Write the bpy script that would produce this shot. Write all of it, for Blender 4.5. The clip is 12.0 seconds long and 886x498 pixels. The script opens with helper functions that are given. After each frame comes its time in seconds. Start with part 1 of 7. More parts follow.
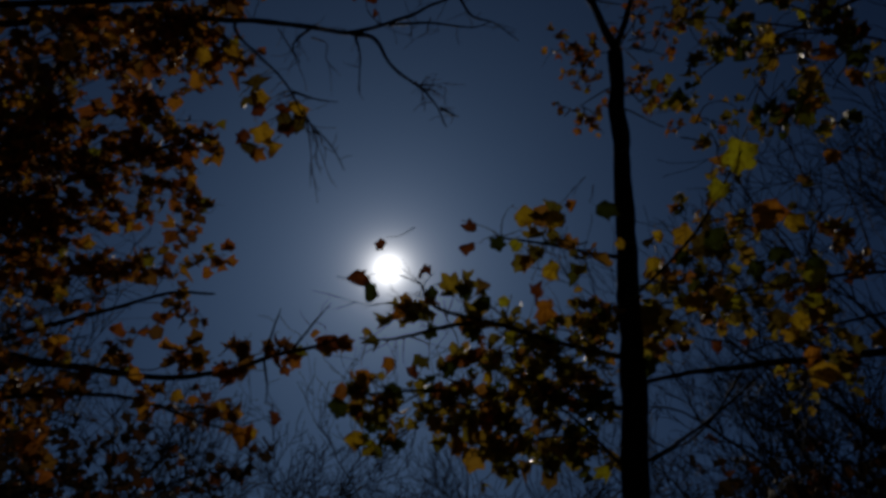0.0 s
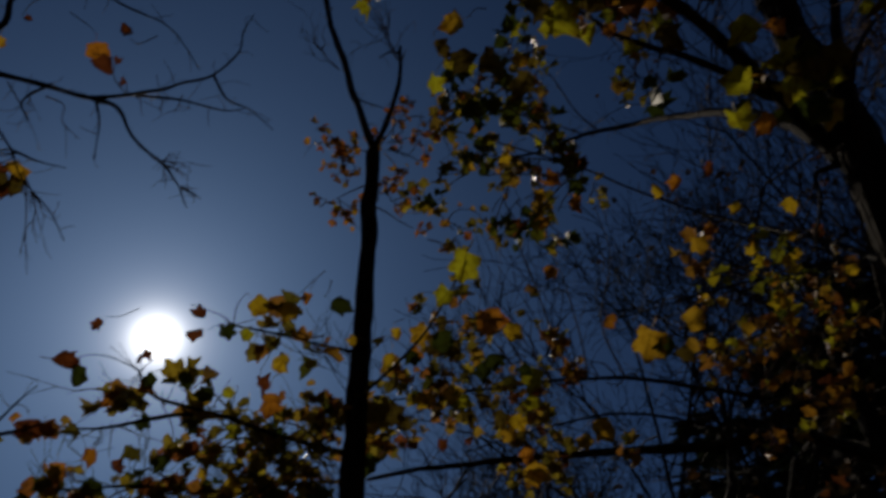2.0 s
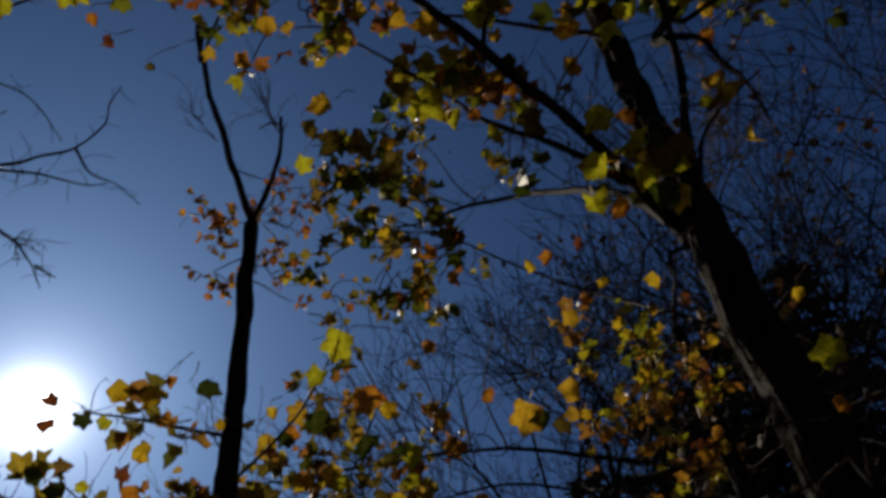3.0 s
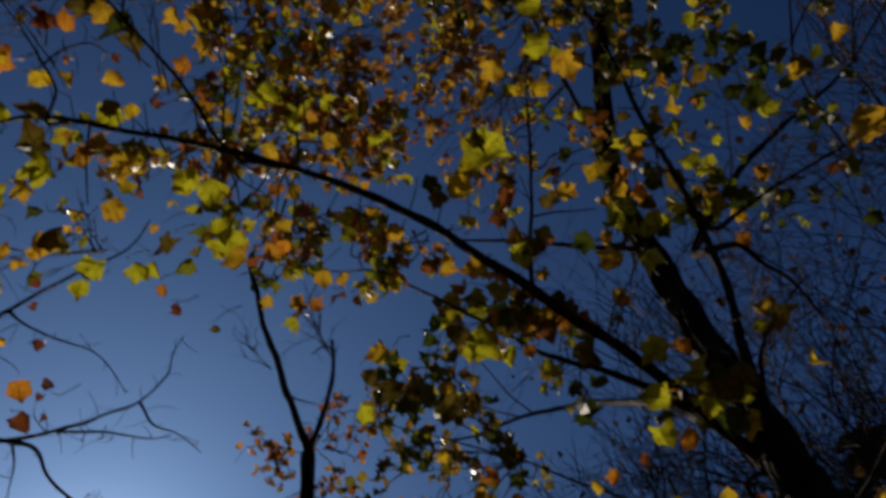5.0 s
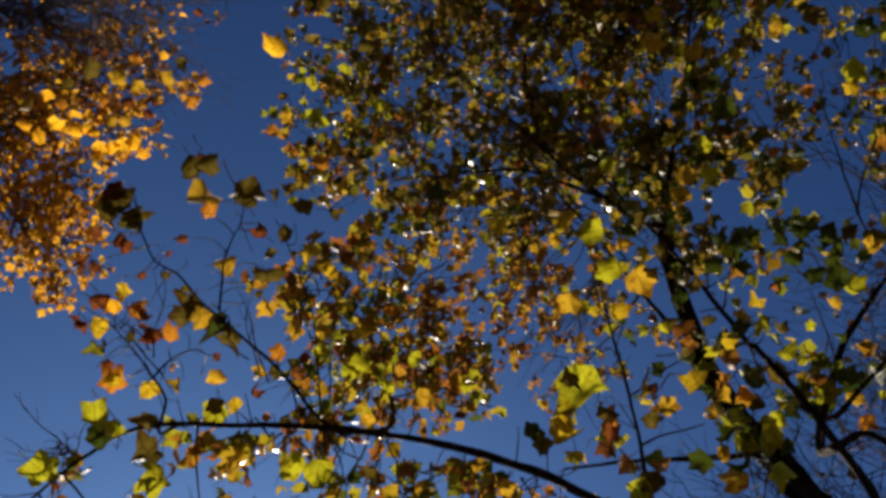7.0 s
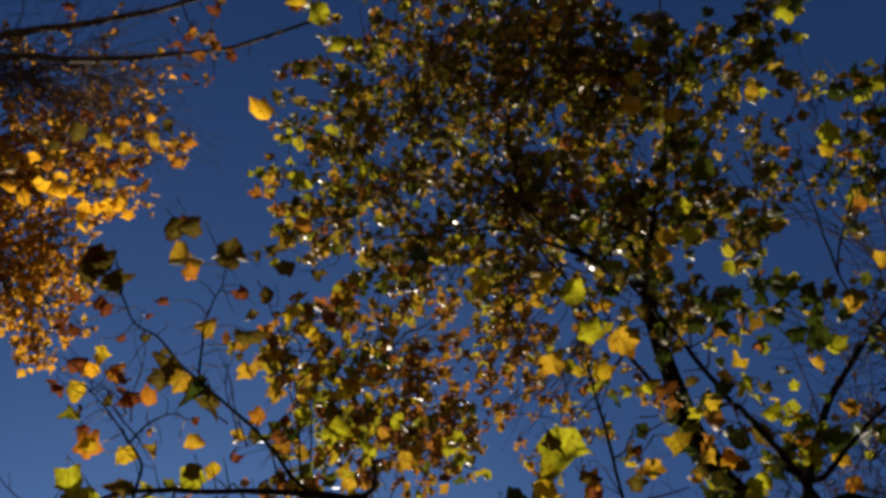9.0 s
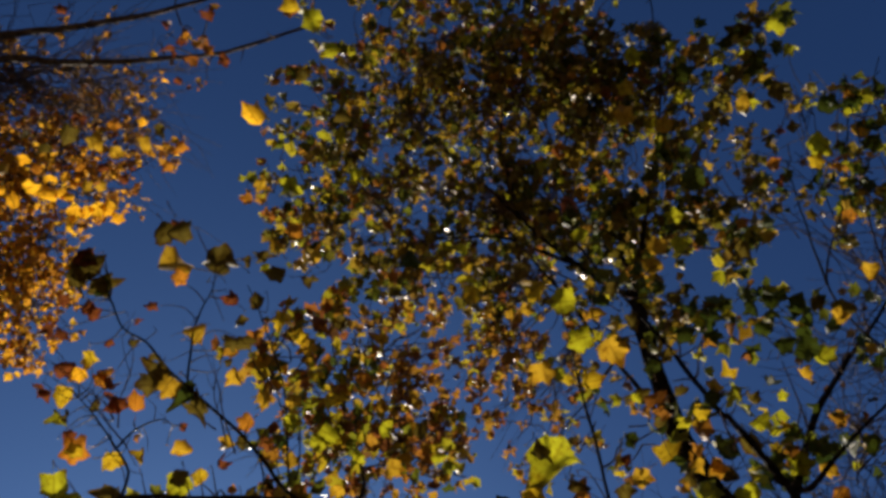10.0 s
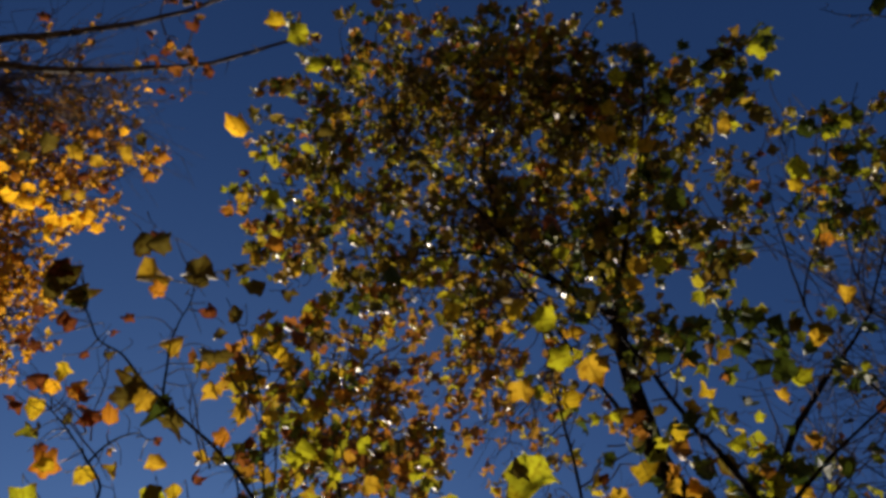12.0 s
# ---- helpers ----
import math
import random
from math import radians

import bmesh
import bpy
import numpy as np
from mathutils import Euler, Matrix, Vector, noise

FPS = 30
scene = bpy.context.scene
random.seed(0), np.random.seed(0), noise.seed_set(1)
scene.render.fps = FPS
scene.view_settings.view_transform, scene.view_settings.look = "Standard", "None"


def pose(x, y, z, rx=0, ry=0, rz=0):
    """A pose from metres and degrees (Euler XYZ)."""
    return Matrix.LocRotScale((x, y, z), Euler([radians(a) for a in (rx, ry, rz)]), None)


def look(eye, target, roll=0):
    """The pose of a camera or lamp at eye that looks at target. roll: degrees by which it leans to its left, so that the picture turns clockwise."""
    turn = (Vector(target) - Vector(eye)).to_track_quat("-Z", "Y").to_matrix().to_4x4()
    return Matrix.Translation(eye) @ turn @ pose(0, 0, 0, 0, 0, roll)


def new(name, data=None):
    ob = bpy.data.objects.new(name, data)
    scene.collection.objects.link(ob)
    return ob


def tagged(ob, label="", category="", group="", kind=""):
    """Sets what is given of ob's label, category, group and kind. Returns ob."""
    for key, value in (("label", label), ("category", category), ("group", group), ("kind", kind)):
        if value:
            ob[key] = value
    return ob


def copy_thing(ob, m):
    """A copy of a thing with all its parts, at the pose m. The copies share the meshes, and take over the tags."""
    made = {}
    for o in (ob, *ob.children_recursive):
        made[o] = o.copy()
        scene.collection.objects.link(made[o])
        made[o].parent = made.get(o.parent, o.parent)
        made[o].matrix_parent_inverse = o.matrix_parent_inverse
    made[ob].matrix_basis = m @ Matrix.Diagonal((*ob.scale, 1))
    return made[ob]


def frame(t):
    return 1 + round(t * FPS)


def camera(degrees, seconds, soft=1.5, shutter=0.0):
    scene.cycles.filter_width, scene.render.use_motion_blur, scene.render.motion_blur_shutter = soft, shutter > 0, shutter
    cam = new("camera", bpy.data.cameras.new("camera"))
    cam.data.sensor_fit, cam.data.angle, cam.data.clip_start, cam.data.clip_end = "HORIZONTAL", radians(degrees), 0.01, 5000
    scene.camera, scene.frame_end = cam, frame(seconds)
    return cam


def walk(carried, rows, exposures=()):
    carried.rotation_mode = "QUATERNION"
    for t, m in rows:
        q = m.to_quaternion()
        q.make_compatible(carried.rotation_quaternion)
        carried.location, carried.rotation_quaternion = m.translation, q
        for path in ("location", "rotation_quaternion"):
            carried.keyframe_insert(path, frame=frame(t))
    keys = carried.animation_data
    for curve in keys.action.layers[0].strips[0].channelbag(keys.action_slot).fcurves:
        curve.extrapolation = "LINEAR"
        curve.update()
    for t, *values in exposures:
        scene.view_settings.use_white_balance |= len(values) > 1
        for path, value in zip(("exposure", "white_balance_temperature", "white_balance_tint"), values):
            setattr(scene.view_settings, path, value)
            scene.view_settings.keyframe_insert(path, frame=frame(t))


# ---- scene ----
cam = camera(60.3, 12.0, soft=3.5, shutter=0.4)
METRES, EYE, TILT, LEAN, TURN = 1.0, 1.5, 34.2, -5.0, 0.0
ROWS = [
    (0.0, 0.0, 0.0, 0.0, -0.0, 0.0, 0.0),
    (0.5, 0.0392, 0.0002, 0.0108, -2.78, 1.13, -0.79),
    (1.0, 0.0849, -0.0087, 0.0203, -6.56, 2.08, -2.16),
    (1.5, 0.1535, -0.0305, 0.0446, -11.55, 4.01, -3.36),
    (2.0, 0.2104, -0.0412, 0.0701, -16.29, 6.51, -3.88),
    (2.5, 0.2759, -0.0561, 0.1045, -20.57, 8.94, -3.58),
    (3.0, 0.3184, -0.0746, 0.161, -23.57, 11.29, -2.23),
    (3.2, 0.316, -0.0916, 0.1906, -24.16, 12.47, -1.36),
    (4.8, 0.2451, -0.1497, 0.3601, -20.69, 22.86, 1.08),
    (5.0, 0.2149, -0.153, 0.3896, -19.38, 24.23, 1.1),
    (5.5, 0.1631, -0.1648, 0.4371, -15.9, 27.61, 2.14),
    (6.0, 0.136, -0.2123, 0.4885, -12.39, 32.28, 3.34),
    (6.5, 0.1218, -0.2558, 0.5404, -10.62, 36.64, 5.07),
    (7.0, 0.125, -0.2731, 0.5633, -9.72, 39.44, 6.24),
    (7.5, 0.1392, -0.2975, 0.5829, -9.37, 41.02, 6.73),
    (7.7, 0.1405, -0.301, 0.5845, -9.38, 41.55, 6.85),
    (9.5, 0.1597, -0.3093, 0.5725, -10.66, 43.67, 6.72),
    (10.0, 0.1594, -0.313, 0.5789, -11.07, 43.8, 6.8),
    (10.5, 0.1611, -0.3142, 0.5815, -11.52, 44.01, 6.91),
    (11.0, 0.1614, -0.3115, 0.582, -11.98, 44.11, 6.98),
    (11.5, 0.164, -0.3175, 0.5844, -12.32, 44.48, 6.92),
    (12.0, 0.163, -0.318, 0.5889, -12.76, 44.64, 6.97),
]
EXPOSURES = [(0.0, -2.95), (0.5, -3.15), (1.0, -2.5), (1.5, -1.78), (2.0, -1.98), (2.5, -1.3), (3.2, -0.7), (5.0, -0.62), (5.5, -0.48), (6.0, -0.35), (6.5, 0.25), (7.0, 0.52), (7.5, 0.3), (9.5, 0.34), (12.0, 0.34)]
walk(cam, [(t, pose(0, 0, EYE, TILT, LEAN, TURN) @ pose(METRES * x, METRES * y, METRES * z, 90 + pitch, roll, yaw)) for t, x, y, z, yaw, pitch, roll in ROWS], EXPOSURES)

# ---- sky and sun: low autumn sun, clear air ----
SUN_AZ, SUN_EL = radians(-8.0), radians(32.0)  # azimuth to the right of straight ahead (+y)
SUN_DIR = Vector((math.sin(SUN_AZ) * math.cos(SUN_EL), math.cos(SUN_AZ) * math.cos(SUN_EL), math.sin(SUN_EL)))

world = bpy.data.worlds.new("clear_sky")
scene.world = world
world.use_nodes = True
wn, wl = world.node_tree.nodes, world.node_tree.links
wn.clear()


def wnode(kind, **values):
    n = wn.new(kind)
    for key, value in values.items():
        n.inputs[key].default_value = value
    return n


def wmath(op, a, b=None):
    n = wn.new("ShaderNodeMath")
    n.operation = op
    for i, v in enumerate((a, b)):
        if v is None:
            continue
        if isinstance(v, (int, float)):
            n.inputs[i].default_value = v
        else:
            wl.new(v, n.inputs[i])
    return n.outputs[0]


sky = wn.new("ShaderNodeTexSky")
sky.sky_type, sky.sun_disc = "NISHITA", False
sky.sun_elevation, sky.sun_rotation = SUN_EL, SUN_AZ
sky.altitude, sky.air_density, sky.dust_density, sky.ozone_density = 300, 1.0, 0.8, 2.2
sky_bg = wnode("ShaderNodeBackground", Strength=0.040)
deep = wn.new("ShaderNodeMix")
deep.data_type, deep.blend_type = "RGBA", "MULTIPLY"
deep.inputs["Factor"].default_value = 1.0
deep.inputs["B"].default_value = (0.34, 0.575, 1.0, 1)  # the deep blue of dry autumn air
wl.new(sky.outputs[0], deep.inputs["A"])
wl.new(deep.outputs["Result"], sky_bg.inputs["Color"])
# the sun's disc and the aureole of scattered light round it
where = wn.new("ShaderNodeTexCoord")
unit = wn.new("ShaderNodeVectorMath")
unit.operation = "NORMALIZE"
wl.new(where.outputs["Generated"], unit.inputs[0])
dot = wn.new("ShaderNodeVectorMath")
dot.operation = "DOT_PRODUCT"
wl.new(unit.outputs[0], dot.inputs[0])
dot.inputs[1].default_value = SUN_DIR
angle = wmath("ARCCOSINE", wmath("MINIMUM", dot.outputs["Value"], 1.0))


def halo(strength, degrees):
    return wmath("MULTIPLY", wmath("EXPONENT", wmath("MULTIPLY", angle, -1.0 / radians(degrees))), strength)


glow = wmath("ADD", wmath("ADD", halo(30.0, 0.6), halo(5.0, 1.15)), halo(1.2, 3.1))
glow_bg = wnode("ShaderNodeBackground", Color=(0.98, 0.96, 0.94, 1))
wl.new(glow, glow_bg.inputs["Strength"])
haze_bg = wnode("ShaderNodeBackground", Color=(0.30, 0.55, 1.0, 1))
wl.new(wmath("ADD", halo(0.58, 16.0), halo(0.46, 6.5)), haze_bg.inputs["Strength"])
hazy = wn.new("ShaderNodeAddShader")
wl.new(sky_bg.outputs[0], hazy.inputs[0])
wl.new(haze_bg.outputs[0], hazy.inputs[1])
both = wn.new("ShaderNodeAddShader")
wl.new(hazy.outputs[0], both.inputs[0])
wl.new(glow_bg.outputs[0], both.inputs[1])
wout = wn.new("ShaderNodeOutputWorld")
wl.new(both.outputs[0], wout.inputs["Surface"])

sun_data = bpy.data.lights.new("sun", "SUN")
sun_data.energy, sun_data.angle, sun_data.color = 5.0, radians(0.53), (1.0, 0.87, 0.70)
sun = new("sun", sun_data)
sun.matrix_world = look(SUN_DIR * 40, (0, 0, 0))


# ---- materials ----
def mat(name):
    m = bpy.data.materials.new(name)
    m.use_nodes = True
    m.node_tree.nodes.clear()
    return m, m.node_tree.nodes, m.node_tree.links


def ramp(nodes, stops):
    r = nodes.new("ShaderNodeValToRGB")
    el = r.color_ramp.elements
    while len(el) < len(stops):
        el.new(0.5)
    for e, (p, c) in zip(el, stops):
        e.position, e.color = p, (*c, 1)
    return r


def leaf_material(name, stops, clear=0.5, rough=0.46, veined=False, gloss=0.32):
    """Thin leaf: each leaf its own tone, with veins, blotches and browned spots; light shines through."""
    m, n, l = mat(name)
    info, geo, coord = n.new("ShaderNodeObjectInfo"), n.new("ShaderNodeNewGeometry"), n.new("ShaderNodeTexCoord")
    add = n.new("ShaderNodeMath")
    add.operation = "ADD"
    l.new(info.outputs["Random"], add.inputs[0])
    l.new(geo.outputs["Random Per Island"], add.inputs[1])
    wrap = n.new("ShaderNodeMath")
    wrap.operation = "FRACT"
    l.new(add.outputs[0], wrap.inputs[0])
    tone = ramp(n, stops)
    tone.color_ramp.interpolation = "LINEAR"
    l.new(wrap.outputs[0], tone.inputs[0])
    blot = n.new("ShaderNodeTexNoise")
    blot.inputs["Scale"].default_value, blot.inputs["Detail"].default_value = 38, 4
    l.new(geo.outputs["Position"], blot.inputs["Vector"])
    spots = ramp(n, [(0.30, (0.42, 0.30, 0.16)), (0.46, (0.9, 0.85, 0.7)), (0.66, (1.0, 1.0, 1.0)), (0.85, (1.18, 1.12, 0.9))])
    l.new(blot.outputs["Fac"], spots.inputs[0])
    mix = n.new("ShaderNodeMix")
    mix.data_type, mix.blend_type = "RGBA", "MULTIPLY"
    mix.inputs["Factor"].default_value = 0.8
    l.new(tone.outputs[0], mix.inputs["A"])
    l.new(spots.outputs[0], mix.inputs["B"])
    colour = mix.outputs["Result"]
    if veined:
        # five pale ribs that spread from the stalk
        xyz = n.new("ShaderNodeSeparateXYZ")
        l.new(coord.outputs["Object"], xyz.inputs[0])
        value = None
        for op, other in (("ARCTAN2", "Y"), ("MULTIPLY", 2.95), ("COSINE", None), ("ABSOLUTE", None), ("POWER", 60.0), ("MULTIPLY", 0.8)):
            step = n.new("ShaderNodeMath")
            step.operation = op
            l.new(xyz.outputs["X"] if value is None else value, step.inputs[0])
            if other == "Y":
                l.new(xyz.outputs["Y"], step.inputs[1])
            elif other is not None:
                step.inputs[1].default_value = other
            value = step.outputs[0]
        ribs = n.new("ShaderNodeMix")
        ribs.data_type, ribs.blend_type = "RGBA", "MULTIPLY"
        l.new(value, ribs.inputs["Factor"])
        l.new(colour, ribs.inputs["A"])
        ribs.inputs["B"].default_value = (0.55, 0.5, 0.4, 1)
        colour = ribs.outputs["Result"]
    if veined:
        # margins that have begun to wither, in patches
        rim = n.new("ShaderNodeVectorMath")
        rim.operation = "DISTANCE"
        l.new(coord.outputs["Object"], rim.inputs[0])
        rim.inputs[1].default_value = (0, 0.36, 0)
        rough_rim = n.new("ShaderNodeMath")
        rough_rim.operation = "MULTIPLY_ADD"
        l.new(blot.outputs["Fac"], rough_rim.inputs[0])
        rough_rim.inputs[1].default_value = -0.55
        l.new(rim.outputs["Value"], rough_rim.inputs[2])
        edge = ramp(n, [(0.16, (1.0, 1.0, 1.0)), (0.36, (0.62, 0.46, 0.30))])
        l.new(rough_rim.outputs[0], edge.inputs[0])
        worn = n.new("ShaderNodeMix")
        worn.data_type, worn.blend_type = "RGBA", "MULTIPLY"
        worn.inputs["Factor"].default_value = 0.8
        l.new(colour, worn.inputs["A"])
        l.new(edge.outputs[0], worn.inputs["B"])
        colour = worn.outputs["Result"]
    veins = n.new("ShaderNodeTexNoise")
    veins.inputs["Scale"].default_value, veins.inputs["Detail"].default_value = 160, 3
    l.new(geo.outputs["Position"], veins.inputs["Vector"])
    bump = n.new("ShaderNodeBump")
    bump.inputs["Strength"].default_value, bump.inputs["Distance"].default_value = 0.5, 0.004
    l.new(veins.outputs["Fac"], bump.inputs["Height"])
    top = n.new("ShaderNodeBsdfPrincipled")
    top.inputs["Roughness"].default_value = rough
    top.inputs["Specular IOR Level"].default_value = gloss
    l.new(colour, top.inputs["Base Color"])
    l.new(bump.outputs[0], top.inputs["Normal"])
    thru = n.new("ShaderNodeBsdfTranslucent")
    l.new(colour, thru.inputs["Color"])
    l.new(bump.outputs[0], thru.inputs["Normal"])
    ms = n.new("ShaderNodeMixShader")
    ms.inputs[0].default_value = clear
    l.new(top.outputs[0], ms.inputs[1])
    l.new(thru.outputs[0], ms.inputs[2])
    o = n.new("ShaderNodeOutputMaterial")
    l.new(ms.outputs[0], o.inputs["Surface"])
    return m


def bark_material(name, dark, light, scale=14.0):
    """Ridged bark: furrows along the stem, pale lichen patches and a fine grain."""
    m, n, l = mat(name)
    coord = n.new("ShaderNodeNewGeometry")
    stretch = n.new("ShaderNodeVectorMath")
    stretch.operation = "MULTIPLY"
    stretch.inputs[1].default_value = (1, 1, 0.22)
    l.new(coord.outputs["Position"], stretch.inputs[0])
    ridge = n.new("ShaderNodeTexNoise")
    ridge.inputs["Scale"].default_value, ridge.inputs["Detail"].default_value, ridge.inputs["Roughness"].default_value = scale * 4, 6, 0.65
    l.new(stretch.outputs[0], ridge.inputs["Vector"])
    patch = n.new("ShaderNodeTexNoise")
    patch.inputs["Scale"].default_value, patch.inputs["Detail"].default_value = scale * 0.6, 5
    l.new(coord.outputs["Position"], patch.inputs["Vector"])
    c1 = ramp(n, [(0.40, dark), (0.62, light)])
    l.new(ridge.outputs["Fac"], c1.inputs[0])
    c2 = ramp(n, [(0.48, (0.75, 0.72, 0.68)), (0.62, (1.25, 1.25, 1.2))])
    l.new(patch.outputs["Fac"], c2.inputs[0])
    mix = n.new("ShaderNodeMix")
    mix.data_type, mix.blend_type = "RGBA", "MULTIPLY"
    mix.inputs["Factor"].default_value = 1.0
    l.new(c1.outputs[0], mix.inputs["A"])
    l.new(c2.outputs[0], mix.inputs["B"])
    bump = n.new("ShaderNodeBump")
    bump.inputs["Strength"].default_value, bump.inputs["Distance"].default_value = 1.0, 0.03
    l.new(ridge.outputs["Fac"], bump.inputs["Height"])
    p = n.new("ShaderNodeBsdfPrincipled")
    p.inputs["Roughness"].default_value = 0.6
    p.inputs["Specular IOR Level"].default_value = 0.04
    l.new(mix.outputs["Result"], p.inputs["Base Color"])
    l.new(bump.outputs[0], p.inputs["Normal"])
    o = n.new("ShaderNodeOutputMaterial")
    l.new(p.outputs[0], o.inputs["Surface"])
    return m


GREEN, DARK_GREEN = (0.19, 0.21, 0.018), (0.045, 0.075, 0.012)
LIME, YELLOW = (0.46, 0.46, 0.02), (0.60, 0.42, 0.02)
AMBER, ORANGE = (0.56, 0.29, 0.025), (0.54, 0.21, 0.025)
RUST, BROWN = (0.26, 0.085, 0.025), (0.14, 0.07, 0.028)
BRIGHT = (0.86, 0.43, 0.02)
FOLIAGE = {
    "mixed": leaf_material("leaves_yellow_green", [(0.0, DARK_GREEN), (0.15, GREEN), (0.30, (0.36, 0.36, 0.02)), (0.46, (0.48, 0.37, 0.02)), (0.64, (0.50, 0.29, 0.025)), (0.82, (0.46, 0.19, 0.025)), (0.92, RUST), (1.0, BROWN)], 0.5, 0.34, gloss=0.42),
    "dusk": leaf_material("leaves_green_amber", [(0.0, (0.07, 0.08, 0.012)), (0.2, (0.17, 0.14, 0.02)), (0.42, (0.32, 0.27, 0.03)), (0.6, (0.42, 0.23, 0.03)), (0.76, RUST), (0.88, (0.44, 0.38, 0.03)), (1.0, BROWN)], 0.68),
    "rust": leaf_material("leaves_rust", [(0.0, BROWN), (0.25, (0.20, 0.11, 0.02)), (0.5, (0.28, 0.09, 0.018)), (0.74, (0.44, 0.18, 0.02)), (0.9, AMBER), (1.0, GREEN)], 0.6, gloss=0.2),
    "gold": leaf_material("leaves_gold", [(0.0, (0.34, 0.16, 0.03)), (0.16, (0.46, 0.21, 0.03)), (0.38, (0.58, 0.29, 0.03)), (0.6, (0.70, 0.38, 0.03)), (0.8, BRIGHT), (0.94, (0.80, 0.52, 0.04)), (1.0, AMBER)], 0.70, 0.36),
    "golden_brown": leaf_material("leaves_golden_brown", [(0.0, BROWN), (0.22, (0.42, 0.24, 0.03)), (0.42, RUST), (0.6, AMBER), (0.78, (0.38, 0.30, 0.03)), (0.92, LIME), (1.0, ORANGE)], 0.5, 0.32, gloss=0.5),
    # green_shade: the crown's shade is put into these darker greens
    "green_shade": leaf_material("leaves_green_shaded", [(0.0, DARK_GREEN), (0.55, (0.08, 0.11, 0.012)), (0.72, GREEN), (0.84, LIME), (0.93, AMBER), (1.0, RUST)], 0.35),
    "lime": leaf_material("leaves_lime", [(0.0, DARK_GREEN), (0.2, GREEN), (0.5, LIME), (0.75, YELLOW), (0.9, AMBER), (1.0, RUST)]),
    "olive": leaf_material("leaves_olive", [(0.0, (0.07, 0.09, 0.013)), (0.3, (0.16, 0.14, 0.018)), (0.52, (0.27, 0.20, 0.025)), (0.68, (0.20, 0.12, 0.03)), (0.82, (0.42, 0.28, 0.03)), (0.93, LIME), (1.0, RUST)], 0.55, 0.26, gloss=0.6),
}


def shades(c):
    return [(0.0, tuple(v * 0.82 for v in c)), (1.0, tuple(min(v * 1.15, 0.85) for v in c))]


TONES = {
    # G and D: own dark green or olive, and shade put into colour
    "G": (leaf_material("leaf_green", shades((0.06, 0.085, 0.012)), 0.35, veined=True, gloss=0.14), "dark green lobed leaf"),
    "YG": (leaf_material("leaf_lime", shades(LIME), 0.55, veined=True, gloss=0.22), "yellow-green lobed leaf"),
    "Y": (leaf_material("leaf_yellow", shades(YELLOW), 0.55, veined=True, gloss=0.22), "yellow lobed leaf"),
    "YO": (leaf_material("leaf_amber", shades((0.56, 0.35, 0.025)), 0.55, veined=True, gloss=0.22), "amber lobed leaf"),
    "O": (leaf_material("leaf_orange", shades((0.55, 0.23, 0.022)), 0.5, veined=True), "orange lobed leaf"),
    "R": (leaf_material("leaf_rust", shades((0.21, 0.065, 0.02)), 0.45, veined=True), "rust-red withered leaf"),
    "D": (leaf_material("leaf_olive_brown", shades((0.15, 0.115, 0.02)), 0.4, veined=True, gloss=0.14), "dark olive-brown lobed leaf"),
    # B: gold leaves whose sunlight is partly put into the bright colour
    "B": (leaf_material("leaf_sunlit_gold", shades(BRIGHT), 0.72, veined=True), "golden lobed leaf with sunlight in its colour"),
}
# near-black: the shade that foliage throws on these stems is in the colour
BARK = bark_material("bark_brown_shaded", (0.008, 0.0065, 0.005), (0.034, 0.028, 0.022), 9)
BARK_SMOOTH = bark_material("bark_smooth", (0.06, 0.05, 0.042), (0.20, 0.175, 0.15), 20)
TWIG_BARK = bark_material("twig_bark", (0.07, 0.05, 0.038), (0.27, 0.20, 0.155), 30)
FAR_BARK = bark_material("far_bark", (0.025, 0.021, 0.018), (0.075, 0.063, 0.052), 6)
NEEDLES = leaf_material("needles", [(0.0, (0.012, 0.024, 0.01)), (0.6, (0.022, 0.042, 0.014)), (1.0, (0.045, 0.06, 0.02))], 0.2, 0.6)
BRUSH = leaf_material("brush_leaves", [(0.0, (0.03, 0.025, 0.015)), (0.5, (0.06, 0.042, 0.02)), (0.86, (0.12, 0.06, 0.022)), (1.0, RUST)], 0.3, 0.7)


